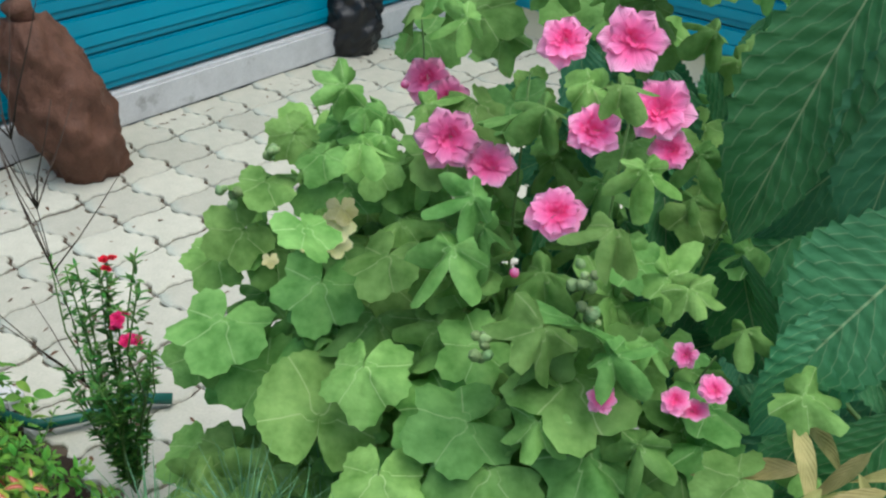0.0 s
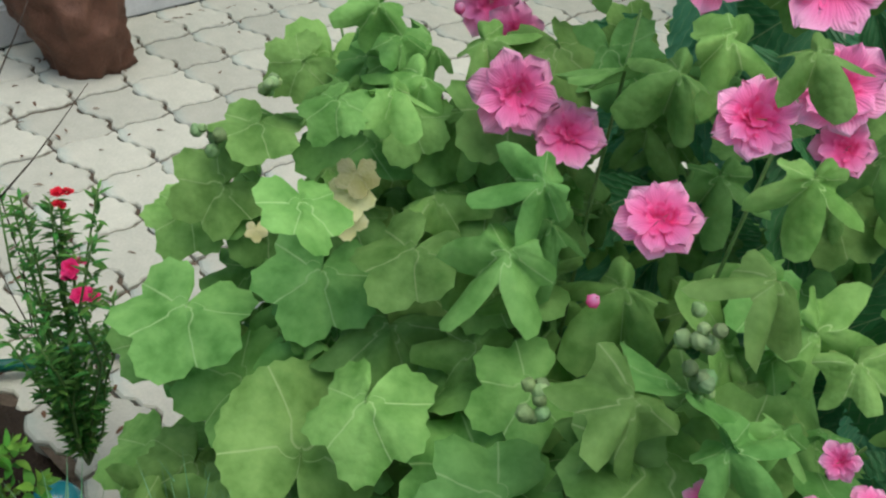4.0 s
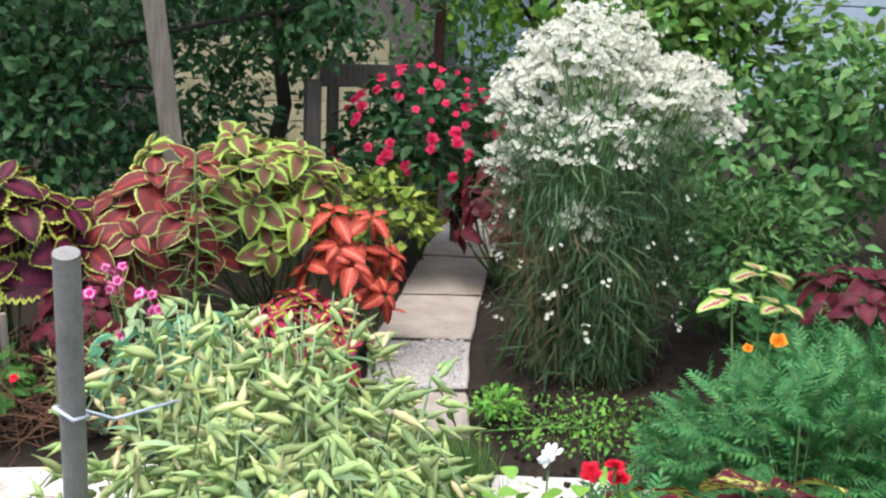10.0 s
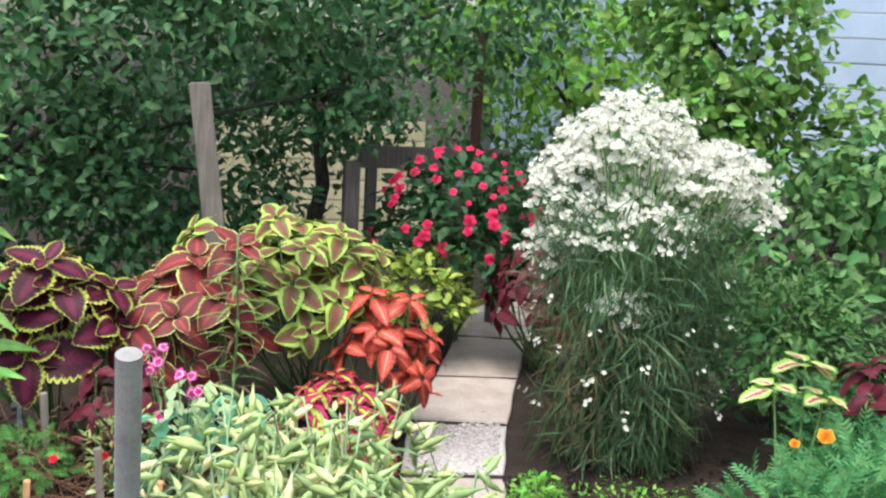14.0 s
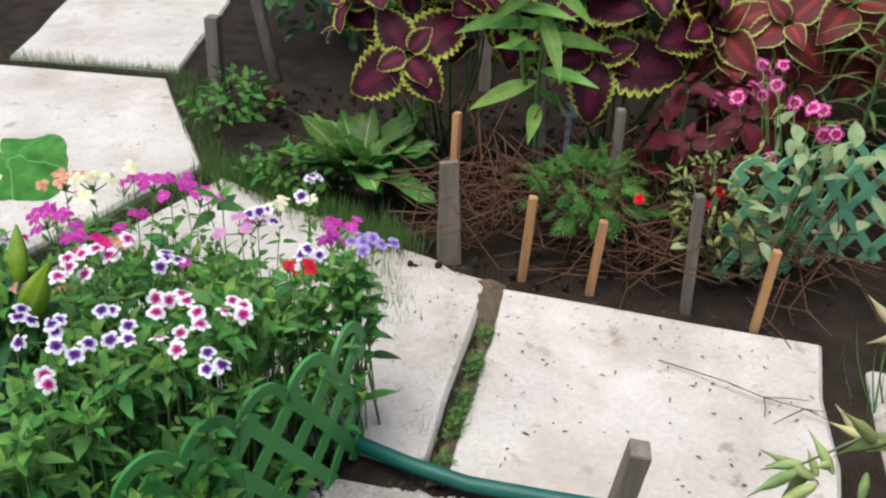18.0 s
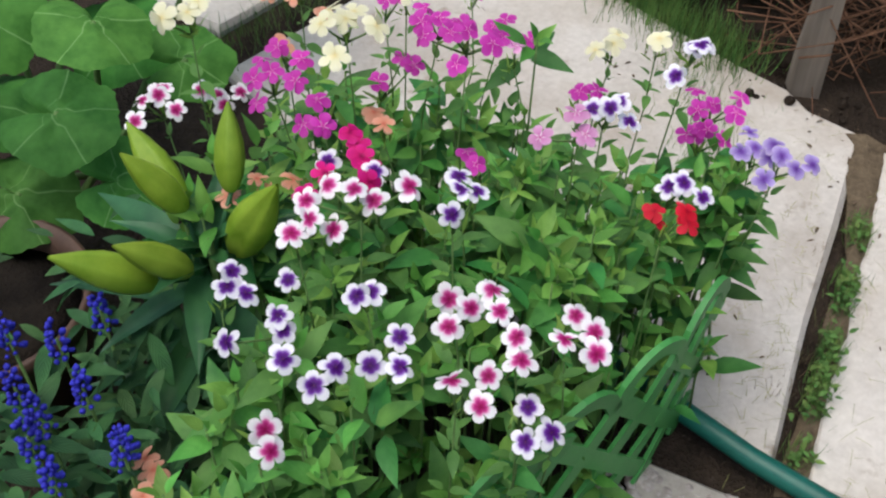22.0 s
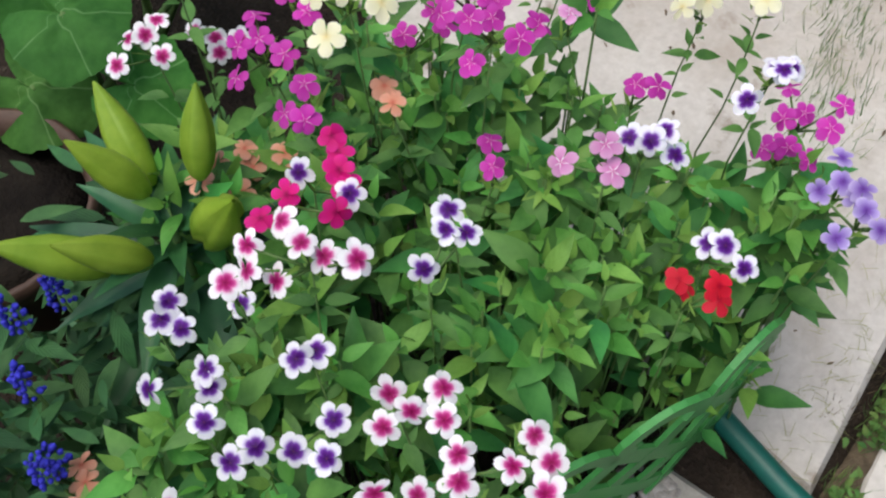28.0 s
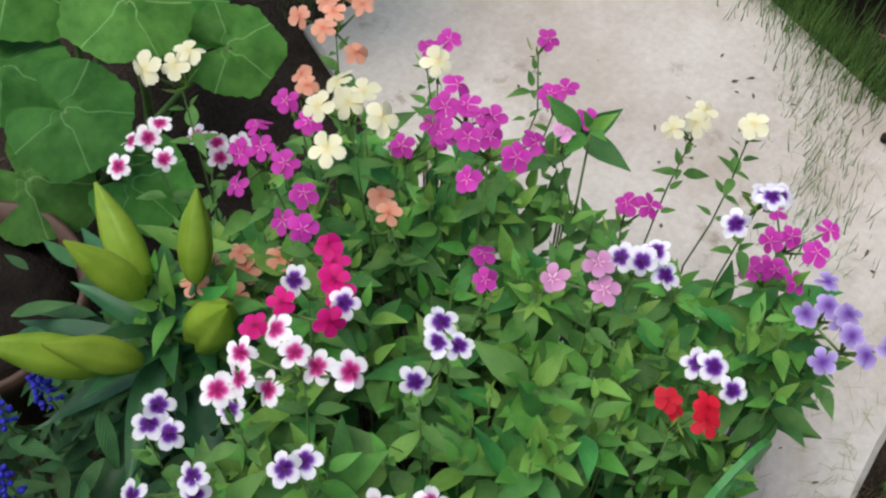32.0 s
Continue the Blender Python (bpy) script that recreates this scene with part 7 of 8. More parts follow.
def lattice(name, pts, h, material, label, step=0.07, tops=0.06):
    f = thing(name, *pts[0], 0, label, "lattice fence")
    P = [np.array(p, float) for p in pts]
    seg = np.cumsum([0] + [np.linalg.norm(P[i + 1] - P[i]) for i in range(len(P) - 1)])

    def at(s):
        s = min(max(s, 0), seg[-1])
        i = max(0, min(int(np.searchsorted(seg, s)) - 1, len(P) - 2))
        return P[i] + (P[i + 1] - P[i]) * ((s - seg[i]) / (seg[i + 1] - seg[i]))

    def slat(s0, z0, s1, z1, off):
        out = []
        for t in np.linspace(0, 1, 5):
            p = at(s0 + (s1 - s0) * t)
            out.append((p[0], p[1], z0 + (z1 - z0) * t))
        v, fc = strip(out, 0.0145, 0.003)
        me = mesh_from("slat", v, fc, material, None, False)
        put("slat", me, f)

    L = seg[-1]
    s = -h
    while s < L:
        for a, b in (((s, 0.0), (s + h * 0.8, h)), ((s + h * 0.8, 0.0), (s, h))):
            (s0, z0), (s1, z1) = a, b
            lo, hi = min(s0, s1), max(s0, s1)
            if hi > 0 and lo < L:
                def clip(sa, za, sb, zb):
                    if sa < 0:
                        za, sa = za + (zb - za) * (0 - sa) / (sb - sa), 0
                    if sa > L:
                        za, sa = za + (zb - za) * (L - sa) / (sb - sa), L
                    return sa, za
                c0 = clip(s0, z0, s1, z1)
                c1 = clip(s1, z1, s0, z0)
                slat(*c0, *c1, 0)
        s += step * 1.5
    n = max(2, int(L / (step * 1.5)))
    for i in range(n):
        a, b = L * i / n, L * (i + 1) / n
        out = []
        for t in np.linspace(0, 1, 9):
            p = at(a + (b - a) * t)
            out.append((p[0], p[1], h - 0.02 + (tops) * math.sin(math.pi * t) ** 0.6))
        v, fc = strip(out, 0.011, 0.004)
        put("arch", mesh_from("arch", v, fc, material, None, False), f)
    return f


lattice("lattice_fence", [(-2.50, -0.96), (-2.36, -1.00), (-2.22, -1.08), (-2.05, -1.18), (-1.95, -1.25)], 0.30, GREEN_PLASTIC, "dark green plastic lattice border fence with arched tops")
lattice("mint_fence", [(-3.40, -0.12), (-3.46, 0.05), (-3.60, 0.22), (-3.62, 0.4)], 0.33, MINT_PLASTIC, "mint green plastic lattice border fence")
hz = new("garden_hose", mesh_from("garden_hose", *tube([(-2.6, -1.2, 0.02), (-2.50, -0.99, 0.02), (-2.44, -0.85, 0.022), (-2.40, -0.72, 0.022), (-2.385, -0.55, 0.022), (-2.36, -0.2, 0.022), (-2.2, 0.3, 0.022)], 0.017, 12)[:2], HOSE))
tagged(hz, "dark green garden hose lying along the slabs", "hose")
ps = thing("pebble_slab", -2.2, -0.7, 0, "grey exposed-pebble concrete slab", "slab", kind="structure")
put("slab", slab_mesh("slab", ((-2.40, -1.0), (-1.75, -1.1), (-1.65, -0.45), (-2.33, -0.35)), -0.06, 0.004, PEBBLE_BED), ps)

PEB = lathe("pebble", [(0.001, -0.5), (0.35, -0.36), (0.5, 0.0), (0.35, 0.36), (0.001, 0.5)], PEBBLE, 7)
peb_v, peb_f = [], []
for cx0, cx1, cy0, cy1, n in ((-4.18, -3.6, 0.97, 1.58, 2200), (-2.38, -1.7, -1.05, -0.4, 3600)):
    for i in range(n):
        x, y = rng.uniform(cx0, cx1), rng.uniform(cy0, cy1)
        if cx0 < -3 and not (0.95 + (-3.62 - x) * 0.33 + 0.02 < y < 1.37 + (-3.55 - x) * 0.37 - 0.02 and x < -3.58 and x > -4.17):
            continue
        s = 0.007 + 0.022 * rng.uniform(0, 1) ** 2
        mm = Matrix.Translation((x, y, 0.001)) @ Matrix.Rotation(rng.uniform(0, 6), 4, "Z") @ Matrix.Diagonal((s, s * rng.uniform(0.6, 1.0), s * 0.5, 1))
        o = len(peb_v)
        peb_v += [tuple(mm @ v.co) for v in PEB.vertices]
        peb_f += [tuple(q + o for q in poly.vertices) for poly in PEB.polygons]
tagged(new("pebbles", mesh_from("pebbles", peb_v, peb_f, plain_mat("pebble_mix", (0.20, 0.17, 0.155), (0.56, 0.51, 0.48), 60.0, 0.6, 0.3, 0.2, 0.002))), "pale rounded pebbles set in slabs", "pebbles", kind="stuff")

# ---- pumpkin, lily, salvia, phlox ----
pk = thing("pumpkin_plant", -2.45, -1.95, 0, "pumpkin vine with large round green leaves on upright stalks", "pumpkin")
PK = [shared("leaf", t, LF_PUMPKIN) for t in (lobed_t(SHALLOW, 0.88, 56, 0.2, 0.75, 0.05, 8, 0.012, 0.35), lobed_t(SHALLOW, 0.92, 56, 0.3, 0.7, 0.09, 9, 0.012, 0.5))]
for x, y, z, s in ((-2.40, -1.90, 0.375, 0.17), (-2.577, -1.951, 0.40, 0.18), (-2.662, -1.859, 0.30, 0.15), (-2.346, -1.97, 0.24, 0.17), (-2.42, -1.84, 0.25, 0.15), (-3.05, -1.99, 0.35, 0.27), (-2.814, -2.128, 0.40, 0.25), (-2.72, -2.25, 0.42, 0.24), (-2.55, -2.15, 0.38, 0.2), (-2.95, -2.3, 0.36, 0.24), (-2.70, -2.02, 0.28, 0.18), (-2.45, -2.1, 0.30, 0.18), (-2.3, -2.15, 0.30, 0.2)):
    put("leaf", PK[int(rng.integers(2))], pk, M(aim((x, y, z), (rng.normal(0, 0.5), 0.6, -0.1), (0.35 + rng.normal(0, 0.15), 0.45, 0.9), s)))
stems("stalks", [arc((-2.5 + rng.normal(0, 0.1), -2.05, 0), (x, y, z), 0.02, 4) for x, y, z in ((-2.40, -1.90, 0.375), (-2.577, -1.951, 0.40), (-2.662, -1.859, 0.30), (-2.346, -1.97, 0.24), (-3.05, -1.99, 0.35), (-2.814, -2.128, 0.40), (-2.72, -2.25, 0.42), (-2.95, -2.3, 0.36))], 0.008, STEM, pk)
pot("brown_pot", -2.175, -1.92, -0.02, 0.15, 0.24, POT_BROWN, "old brown plastic pot with dark soil")

lily = thing("lily", -2.21, -1.56, 0, "lily with fat green unopened buds and strap leaves", "lily")
LB = shared("bud", T_LILYBUD, LF_BUD)
for p, tip in (((-2.142, -1.576, 0.425), (-2.077, -1.637, 0.517)), ((-2.159, -1.537, 0.444), (-2.105, -1.575, 0.53)), ((-2.218, -1.574, 0.475), (-2.26, -1.656, 0.545)), ((-2.204, -1.562, 0.49), (-2.18, -1.60, 0.584)), ((-2.242, -1.522, 0.50), (-2.283, -1.536, 0.59)), ((-2.218, -1.51, 0.43), (-2.212, -1.45, 0.565))):
    al = np.array(tip) - np.array(p)
    put("bud", LB, lily, M(aim(p, al, (0, 0, 1), np.linalg.norm(al) * 1.02)), "plump yellow-green bud")
stems("bud_stalk", [arc((-2.195, -1.54, 0.40), p, 0, 2) for p in ((-2.142, -1.576, 0.425), (-2.159, -1.537, 0.444), (-2.218, -1.574, 0.475), (-2.204, -1.562, 0.49), (-2.242, -1.522, 0.50), (-2.218, -1.51, 0.43))], 0.005, LF_LILY, lily)
LL = shared("leaf", T_LILY, LF_LILY)
for i in range(30):
    th, z = i * 2.4, 0.06 + 0.36 * i / 30
    put("leaf", LL, lily, M(aim((-2.20, -1.55, z), (math.cos(th), math.sin(th), 0.30), (0, 0, 1), rng.uniform(0.14, 0.20))))
for k in range(8):
    th = k * 2.4
    put("leaf", LL, lily, M(aim((-2.20, -1.54, 0.41 + 0.006 * k), (math.cos(th), math.sin(th), rng.uniform(0.5, 1.3)), (0, 0, 1), rng.uniform(0.08, 0.13))))
stems("stem", [arc((-2.21, -1.56, 0), (-2.19, -1.525, 0.47), 0, 4)], 0.007, STEM, lily)

sal = thing("blue_salvia", -1.98, -1.58, 0, "low salvia with deep blue flower spikes", "salvia")
leaves, lines = [], []
for x, y, z in ((-1.944, -1.59, 0.47), (-2.09, -1.615, 0.46), (-2.02, -1.684, 0.47), (-2.0, -1.58, 0.45), (-1.94, -1.49, 0.475), (-2.05, -1.65, 0.44), (-1.90, -1.55, 0.45), (-1.97, -1.64, 0.46), (-1.955, -1.50, 0.45), (-1.93, -1.60, 0.445)):
    z -= 0.04
    lines.append([(-1.98, -1.6, 0), (x, y, z * 0.6), (x, y, z)])
    dots = []
    for i in range(34):
        th, q = i * 2.4, 0.055 * i / 34 - 0.03
        rr = 0.009 - 0.006 * i / 34
        if rng.random() < 0.25:
            continue
        m = aim((x + rr * math.cos(th), y + rr * math.sin(th), z + q), (math.cos(th), math.sin(th), 0.6), (0, 0, 1), rng.uniform(0.005, 0.009))
        dots.append(([m[:3, :3] @ np.array(a) + m[:3, 3] for a in T_BALLBUD[0]], T_BALLBUD[1], T_BALLBUD[2]))
    v_, f_, u_ = merge(dots)
    put("flower_spike", mesh_from("flower_spike", v_, f_, FL_BLUE, u_), sal, None, "deep blue floret spike")
for i in range(900):
    p = np.array((-1.98 + rng.normal(0, 0.14), -1.58 + rng.normal(0, 0.12), rng.uniform(0.05, 0.39)))
    leaves.append(aim(p, rng.normal(0, 1, 3) * (1, 1, 0.4), (0, 0, 1), rng.uniform(0.03, 0.075)))
joined("leaves", T_LANCE, leaves, LF_SALVIA, sal)
stems("stems", lines, 0.003, STEM, sal)

BRACT = shared("bract", leaf_t(3, 0.16, 0.4, 0, 0.3, 0.1, 2), LF_TIPS)
PHLOX_LEAF = shared("leaf", T_PHLOX, LF_PHLOX)


def phlox(label, material, blooms, heads, size, seed):
    """blooms: single open flowers; heads: x, y, z and the number of flowers in a truss."""
    first = (blooms + heads)[0]
    p = thing("phlox", first[0], first[1], 0, label, "phlox", "phlox plants in the bed")
    me = [shared("flower", q, material) for q in T_PHLOXFLOWERS]
    ls, spots, tops = [], [], []
    for b in blooms:
        b = np.array(b)
        near = [t for t in tops if np.linalg.norm(t[:2] - b[:2]) < 0.06]
        if near:
            t = near[0]
        else:
            t = b - np.array((rng.normal(0, 0.006), rng.normal(0, 0.006), 0.035))
            tops.append(t)
        spots.append((b, t))
    for x, y, z, n in heads:
        t = np.array((x, y, z - 0.035))
        tops.append(t)
        for i in range(n):
            r = 0.0150 * math.sqrt(i * 2.1)
            th = i * 2.4 + seed
            spots.append((np.array((x + r * math.cos(th), y + r * math.sin(th), z - r * r * 7 + rng.normal(0, 0.004))), t))
    for i, (q, t) in enumerate(spots):
        out = (q - t) * (1, 1, 0) * 9
        nrm = out + np.array((0.26, 0.10, 0.92)) + rng.normal(0, 0.20, 3)
        put("flower", me[(i + seed) % 4], p, M(face(q, nrm, size * rng.uniform(0.93, 1.08))))
        ls.append([t, (q + t) / 2 + (0, 0, -0.002), q - (0, 0, 0.002)])
    for t in tops:
        foot = np.array((t[0] + rng.normal(0, 0.03), t[1] + rng.normal(0, 0.03), 0))
        ls.append(arc(foot, t, 0, 4, 0.006))
        for k in range(3):
            q = foot + (t - foot) * (0.86 - 0.13 * k)
            for m in sprig(q, (0, 0, 1), 0.05, rng, 1, 2, 0.0, 0.25)[:2]:
                put("leaf", PHLOX_LEAF, p, M(m))
        for k in range(7):
            put("bract", BRACT, p, M(aim(t + rng.normal(0, 0.005, 3), (rng.normal(0, 0.5), rng.normal(0, 0.5), 0.8), rng.normal(0, 1, 3), rng.uniform(0.016, 0.03))))
        for m in sprig(t - (0, 0, 0.03), (0, 0, 1), 0.045, rng, 2, 2, 0.035, 0.7):
            put("leaf", PHLOX_LEAF, p, M(m))
    stems("stems", ls, 0.0017, STEM, p)
    return p


phlox("rose phlox with white petal rims and dark eyes", FL_ROSE,
      ((-2.126, -1.219, 0.57), (-2.122, -1.196, 0.572), (-2.153, -1.185, 0.57), (-2.13, -1.17, 0.57), (-2.103, -1.211, 0.56), (-2.114, -1.148, 0.56), (-2.098, -1.138, 0.55), (-2.128, -1.106, 0.56), (-2.159, -1.104, 0.56), (-2.146, -1.082, 0.56), (-2.122, -1.074, 0.56), (-2.057, -1.191, 0.545), (-2.073, -1.161, 0.545), (-2.049, -1.16, 0.53), (-1.963, -1.334, 0.52), (-1.947, -1.321, 0.515),
       (-2.186, -1.34, 0.617), (-2.187, -1.283, 0.64), (-2.133, -1.385, 0.59), (-2.148, -1.372, 0.60), (-2.158, -1.352, 0.582), (-2.166, -1.384, 0.604), (-2.204, -1.379, 0.593), (-2.19, -1.322, 0.605)), (), 0.0325, 1)
phlox("violet phlox with white petal rims", FL_PURPLE,
      ((-2.093, -1.442, 0.53), (-2.097, -1.424, 0.524), (-2.11, -1.445, 0.535), (-2.154, -1.409, 0.488), (-2.121, -1.313, 0.54), (-2.139, -1.307, 0.53), (-2.075, -1.376, 0.535), (-2.065, -1.366, 0.528), (-2.037, -1.414, 0.52), (-2.039, -1.354, 0.52), (-2.093, -1.256, 0.535), (-2.055, -1.271, 0.53), (-2.064, -1.244, 0.53), (-2.042, -1.30, 0.53), (-2.022, -1.314, 0.52), (-2.078, -1.122, 0.51), (-2.047, -1.114, 0.50), (-2.066, -1.094, 0.50),
       (-2.241, -1.258, 0.561), (-2.289, -1.265, 0.553), (-2.30, -1.25, 0.545), (-2.31, -1.275, 0.55), (-2.423, -1.06, 0.509), (-2.407, -1.021, 0.52), (-2.418, -1.045, 0.525), (-2.269, -1.412, 0.56), (-2.274, -1.358, 0.56)), (), 0.0325, 2)
phlox("white phlox with dark plum eyes", FL_PURPLE,
      ((-2.452, -1.145, 0.576), (-2.468, -1.123, 0.55), (-2.475, -1.14, 0.57), (-2.45, -1.165, 0.57), (-2.571, -1.077, 0.60), (-2.56, -1.07, 0.61), (-2.575, -1.065, 0.60), (-2.544, -1.089, 0.571)), (), 0.031, 3)
phlox("plum phlox with white rims beside lily buds", FL_ROSE, ((-2.40, -1.627, 0.49), (-2.41, -1.60, 0.495), (-2.385, -1.61, 0.49), (-2.39, -1.645, 0.50)), ((-2.355, -1.682, 0.503, 5),), 0.030, 9)
phlox("magenta phlox with pale star eyes", FL_MAGENTA,
      ((-2.35, -1.46, 0.57), (-2.32, -1.465, 0.555), (-2.32, -1.44, 0.56), (-2.417, -1.288, 0.472), (-2.458, -1.314, 0.45), (-2.621, -1.488, 0.53), (-2.643, -1.474, 0.53), (-2.734, -1.392, 0.50), (-2.659, -1.347, 0.50), (-2.67, -1.335, 0.505), (-2.647, -1.294, 0.50), (-2.458, -1.568, 0.54), (-2.447, -1.53, 0.54), (-2.518, -1.46, 0.475), (-2.53, -1.414, 0.505), (-2.545, -1.435, 0.50), (-2.565, -1.203, 0.50), (-2.574, -1.181, 0.50)),
      ((-2.473, -1.324, 0.62, 7), (-2.514, -1.375, 0.60, 4), (-2.371, -1.528, 0.575, 5), (-2.645, -1.04, 0.47, 6), (-2.61, -1.045, 0.445, 3)), 0.031, 3)
phlox("bright cerise pink phlox heads", FL_CERISE, ((-2.305, -1.392, 0.562), (-2.29, -1.38, 0.56), (-2.315, -1.405, 0.566), (-2.28, -1.365, 0.555), (-2.237, -1.399, 0.575), (-2.207, -1.407, 0.57), (-2.246, -1.352, 0.57)), (), 0.031, 4)
phlox("soft lilac blue phlox heads", FL_LILAC, (), ((-2.541, -0.945, 0.495, 6), (-2.59, -0.975, 0.46, 3)), 0.029, 5)
phlox("pale pink phlox with white star eyes", FL_LIGHTPINK, ((-2.429, -1.179, 0.576), (-2.416, -1.163, 0.56), (-2.411, -1.213, 0.543), (-2.60, -1.30, 0.52)), (), 0.030, 6)
phlox("pale cream yellow phlox heads", FL_CREAM, (), ((-2.43, -1.458, 0.63, 6), (-2.38, -1.635, 0.625, 3), (-2.767, -1.199, 0.44, 3), (-2.80, -1.14, 0.44, 1), (-2.548, -1.431, 0.60, 1)), 0.036, 7)
phlox("soft salmon pink phlox heads", FL_SALMON, (), ((-2.304, -1.516, 0.45, 5), (-2.60, -1.607, 0.54, 7), (-2.245, -1.528, 0.49, 1), (-2.53, -1.60, 0.48, 2), (-1.955, -1.475, 0.38, 3), (-2.42, -1.41, 0.50, 2)), 0.031, 8)
phlox("small bright red phlox heads", FL_RED, ((-2.37, -1.067, 0.516), (-2.375, -1.062, 0.50), (-2.382, -1.033, 0.518), (-2.372, -1.028, 0.51)), (), 0.030, 9)

fol = thing("phlox_foliage", -2.3, -1.25, 0, "dense fresh green phlox foliage behind the lattice", "phlox")
g_ = np.random.default_rng(41)
ms, young, tips, lines = [], [], [], []
for i in range(540):
    x, y = g_.uniform(-2.62, -1.88), g_.uniform(-1.60, -0.96)
    if y > -0.93 - (x + 2.5) * 0.5 or y < -1.44 and x > -2.20:
        continue
    edge = y > -1.02 - (x + 2.5) * 0.5
    top = (0.30 if edge else 0.42 - 0.05 * max(0.0, -2.42 - x) / 0.2) + 0.09 * noise.noise((x * 8, y * 8, 0.3)) + g_.normal(0, 0.035)
    top = max(top, 0.12) if i % 3 else max(top - 0.14, 0.08)
    ax = np.array((g_.normal(0.12, 0.25), g_.normal(0.05, 0.25), 1.0))
    whorls = sprig((x, y, top), ax, g_.uniform(0.045, 0.070), g_, 4 if i % 2 else 3, 2, 0.022, 1.0)
    # top whorls lighter, lower leaves darker: depth shade put into the colours
    young += whorls[:4]
    ms += whorls[4:]
    lines.append([(x + g_.normal(0, 0.02), y + g_.normal(0, 0.02), 0), (x, y, top * 0.6), (x, y, top)])
    if i % 3 == 0:
        tips += [aim((x + g_.normal(0, 0.004), y + g_.normal(0, 0.004), top - 0.004), (g_.normal(0, 0.7), g_.normal(0, 0.7), 0.9), g_.normal(0, 1, 3), g_.uniform(0.012, 0.026)) for k in range(14)]
for m in ms[:260]:
    put("leaf", PHLOX_LEAF, fol, M(m))
joined("foliage", T_PHLOX, ms[260:], LF_PHLOX, fol, "", "stuff")
joined("young_foliage", T_PHLOX, young, LF_PHLOX_TOP, fol, "young top leaves, lightened against the darkened lower ones", "stuff")
joined("young_tips", T_BRACT, tips, LF_TIPS, fol, "pale green narrow shoot tips", "stuff")
stems("stems", lines, 0.0022, STEM, fol)


# ---- soil pressed into the slab joint ----


def JOINT_Y(t):
    """The joint's line between the two near slabs, from its far end to the hose."""
    return -0.722 - 0.022 * t - 0.045 * t * t


v_, f_ = [], []
for i in range(41):
    t = i / 40
    wd_ = 0.46 + 0.30 * noise.noise((t * 6, 0.0, 2.0))
    for k, w in enumerate((-0.042 * wd_, -0.018 * wd_, 0.018 * wd_, 0.042 * wd_)):
        spill = max(0.0, 1.0 - t * 2.6) if k < 2 else 0.0
        v_.append((-3.27 + 0.86 * t, JOINT_Y(t) + w * (1.0 + 2.4 * spill), -0.002 + 0.010 * noise.noise((t * 22, k * 1.7, 0.5)) - (0.006 if k in (0, 3) else 0.0) + 0.009 * spill))
for i in range(40):
    for k in range(3):
        f_.append((i * 4 + k, i * 4 + k + 1, i * 4 + k + 5, i * 4 + k + 4))
tagged(new("joint_soil", mesh_from("joint_soil", v_, f_, plain_mat("joint_earth", (0.06, 0.045, 0.03), (0.17, 0.13, 0.085), 40.0, 0.95, 0.1, 0.8, 0.01))), "brown soil pressed into the slab joint", "soil", kind="structure")


# ---- grass tufts in the joints ----
def grass(name, spots, n, h, label, spread=0.05, material=None):
    ms = []
    for x, y in spots:
        for i in range(n):
            th = rng.uniform(0, 6.28)
            ms.append(aim((x + rng.normal(0, spread), y + rng.normal(0, spread), -0.01), (math.cos(th) * 0.6, math.sin(th) * 0.6, 0.9), (math.cos(th), math.sin(th), 0.2), h * rng.uniform(0.5, 1.2)))
    ob = joined(name, T_BLADE, ms, material or LF_GRASS, None, label, "stuff")
    return tagged(ob, category="grass")


GREEN_RUN = [t for t in np.linspace(0.30, 0.93, 46) if noise.noise((t * 11.0, 3.0, 1.0)) > -0.10]
grass("joint_grass", [(-3.27 + 0.86 * t, JOINT_Y(t) - 0.006) for t in GREEN_RUN], 34, 0.042, "short green grass in the joint between slabs", 0.010)
tagged(joined("joint_moss", T_OVATE, [aim((-3.27 + 0.86 * t + rng.normal(0, 0.012), JOINT_Y(t) - 0.004 + rng.normal(0, 0.010), rng.uniform(0.0, 0.022)), (rng.normal(0, 1), rng.normal(0, 1), 0.5), (0, 0, 1), rng.uniform(0.008, 0.018)) for t in GREEN_RUN for _ in range(9)], LF_GRASS, None, "tiny green weeds in the slab joint", "stuff"), category="weed")
grass("moss_joint", [(-3.27 + 0.86 * t, JOINT_Y(t) - 0.01 - 0.04 * max(0.0, 1.0 - t * 2.6)) for t in np.linspace(0, 1, 60)], 26, 0.014, "dry crumbs in the slab joint", 0.018, LF_BROWNISH)
grass("slab_debris", [(-2.68, -0.81), (-2.66, -0.795), (-2.59, -0.84), (-2.60, -0.83), (-2.90, -0.80)], 24, 0.03, "dry grass clippings on the slab", 0.02, LF_BROWNISH)
grass("edge_grass", [(-3.43 - 0.40 * t, -1.04 - 0.65 * t) for t in np.linspace(0, 1, 14)], 260, 0.07, "tufts of grass along the slab edge", 0.045)
grass("slab_grass", [(-3.42, -1.13), (-3.33, -1.10), (-3.24, -1.06), (-3.12, -1.03), (-3.05, -1.02)], 140, 0.05, "short grass growing over the slab edge", 0.045)
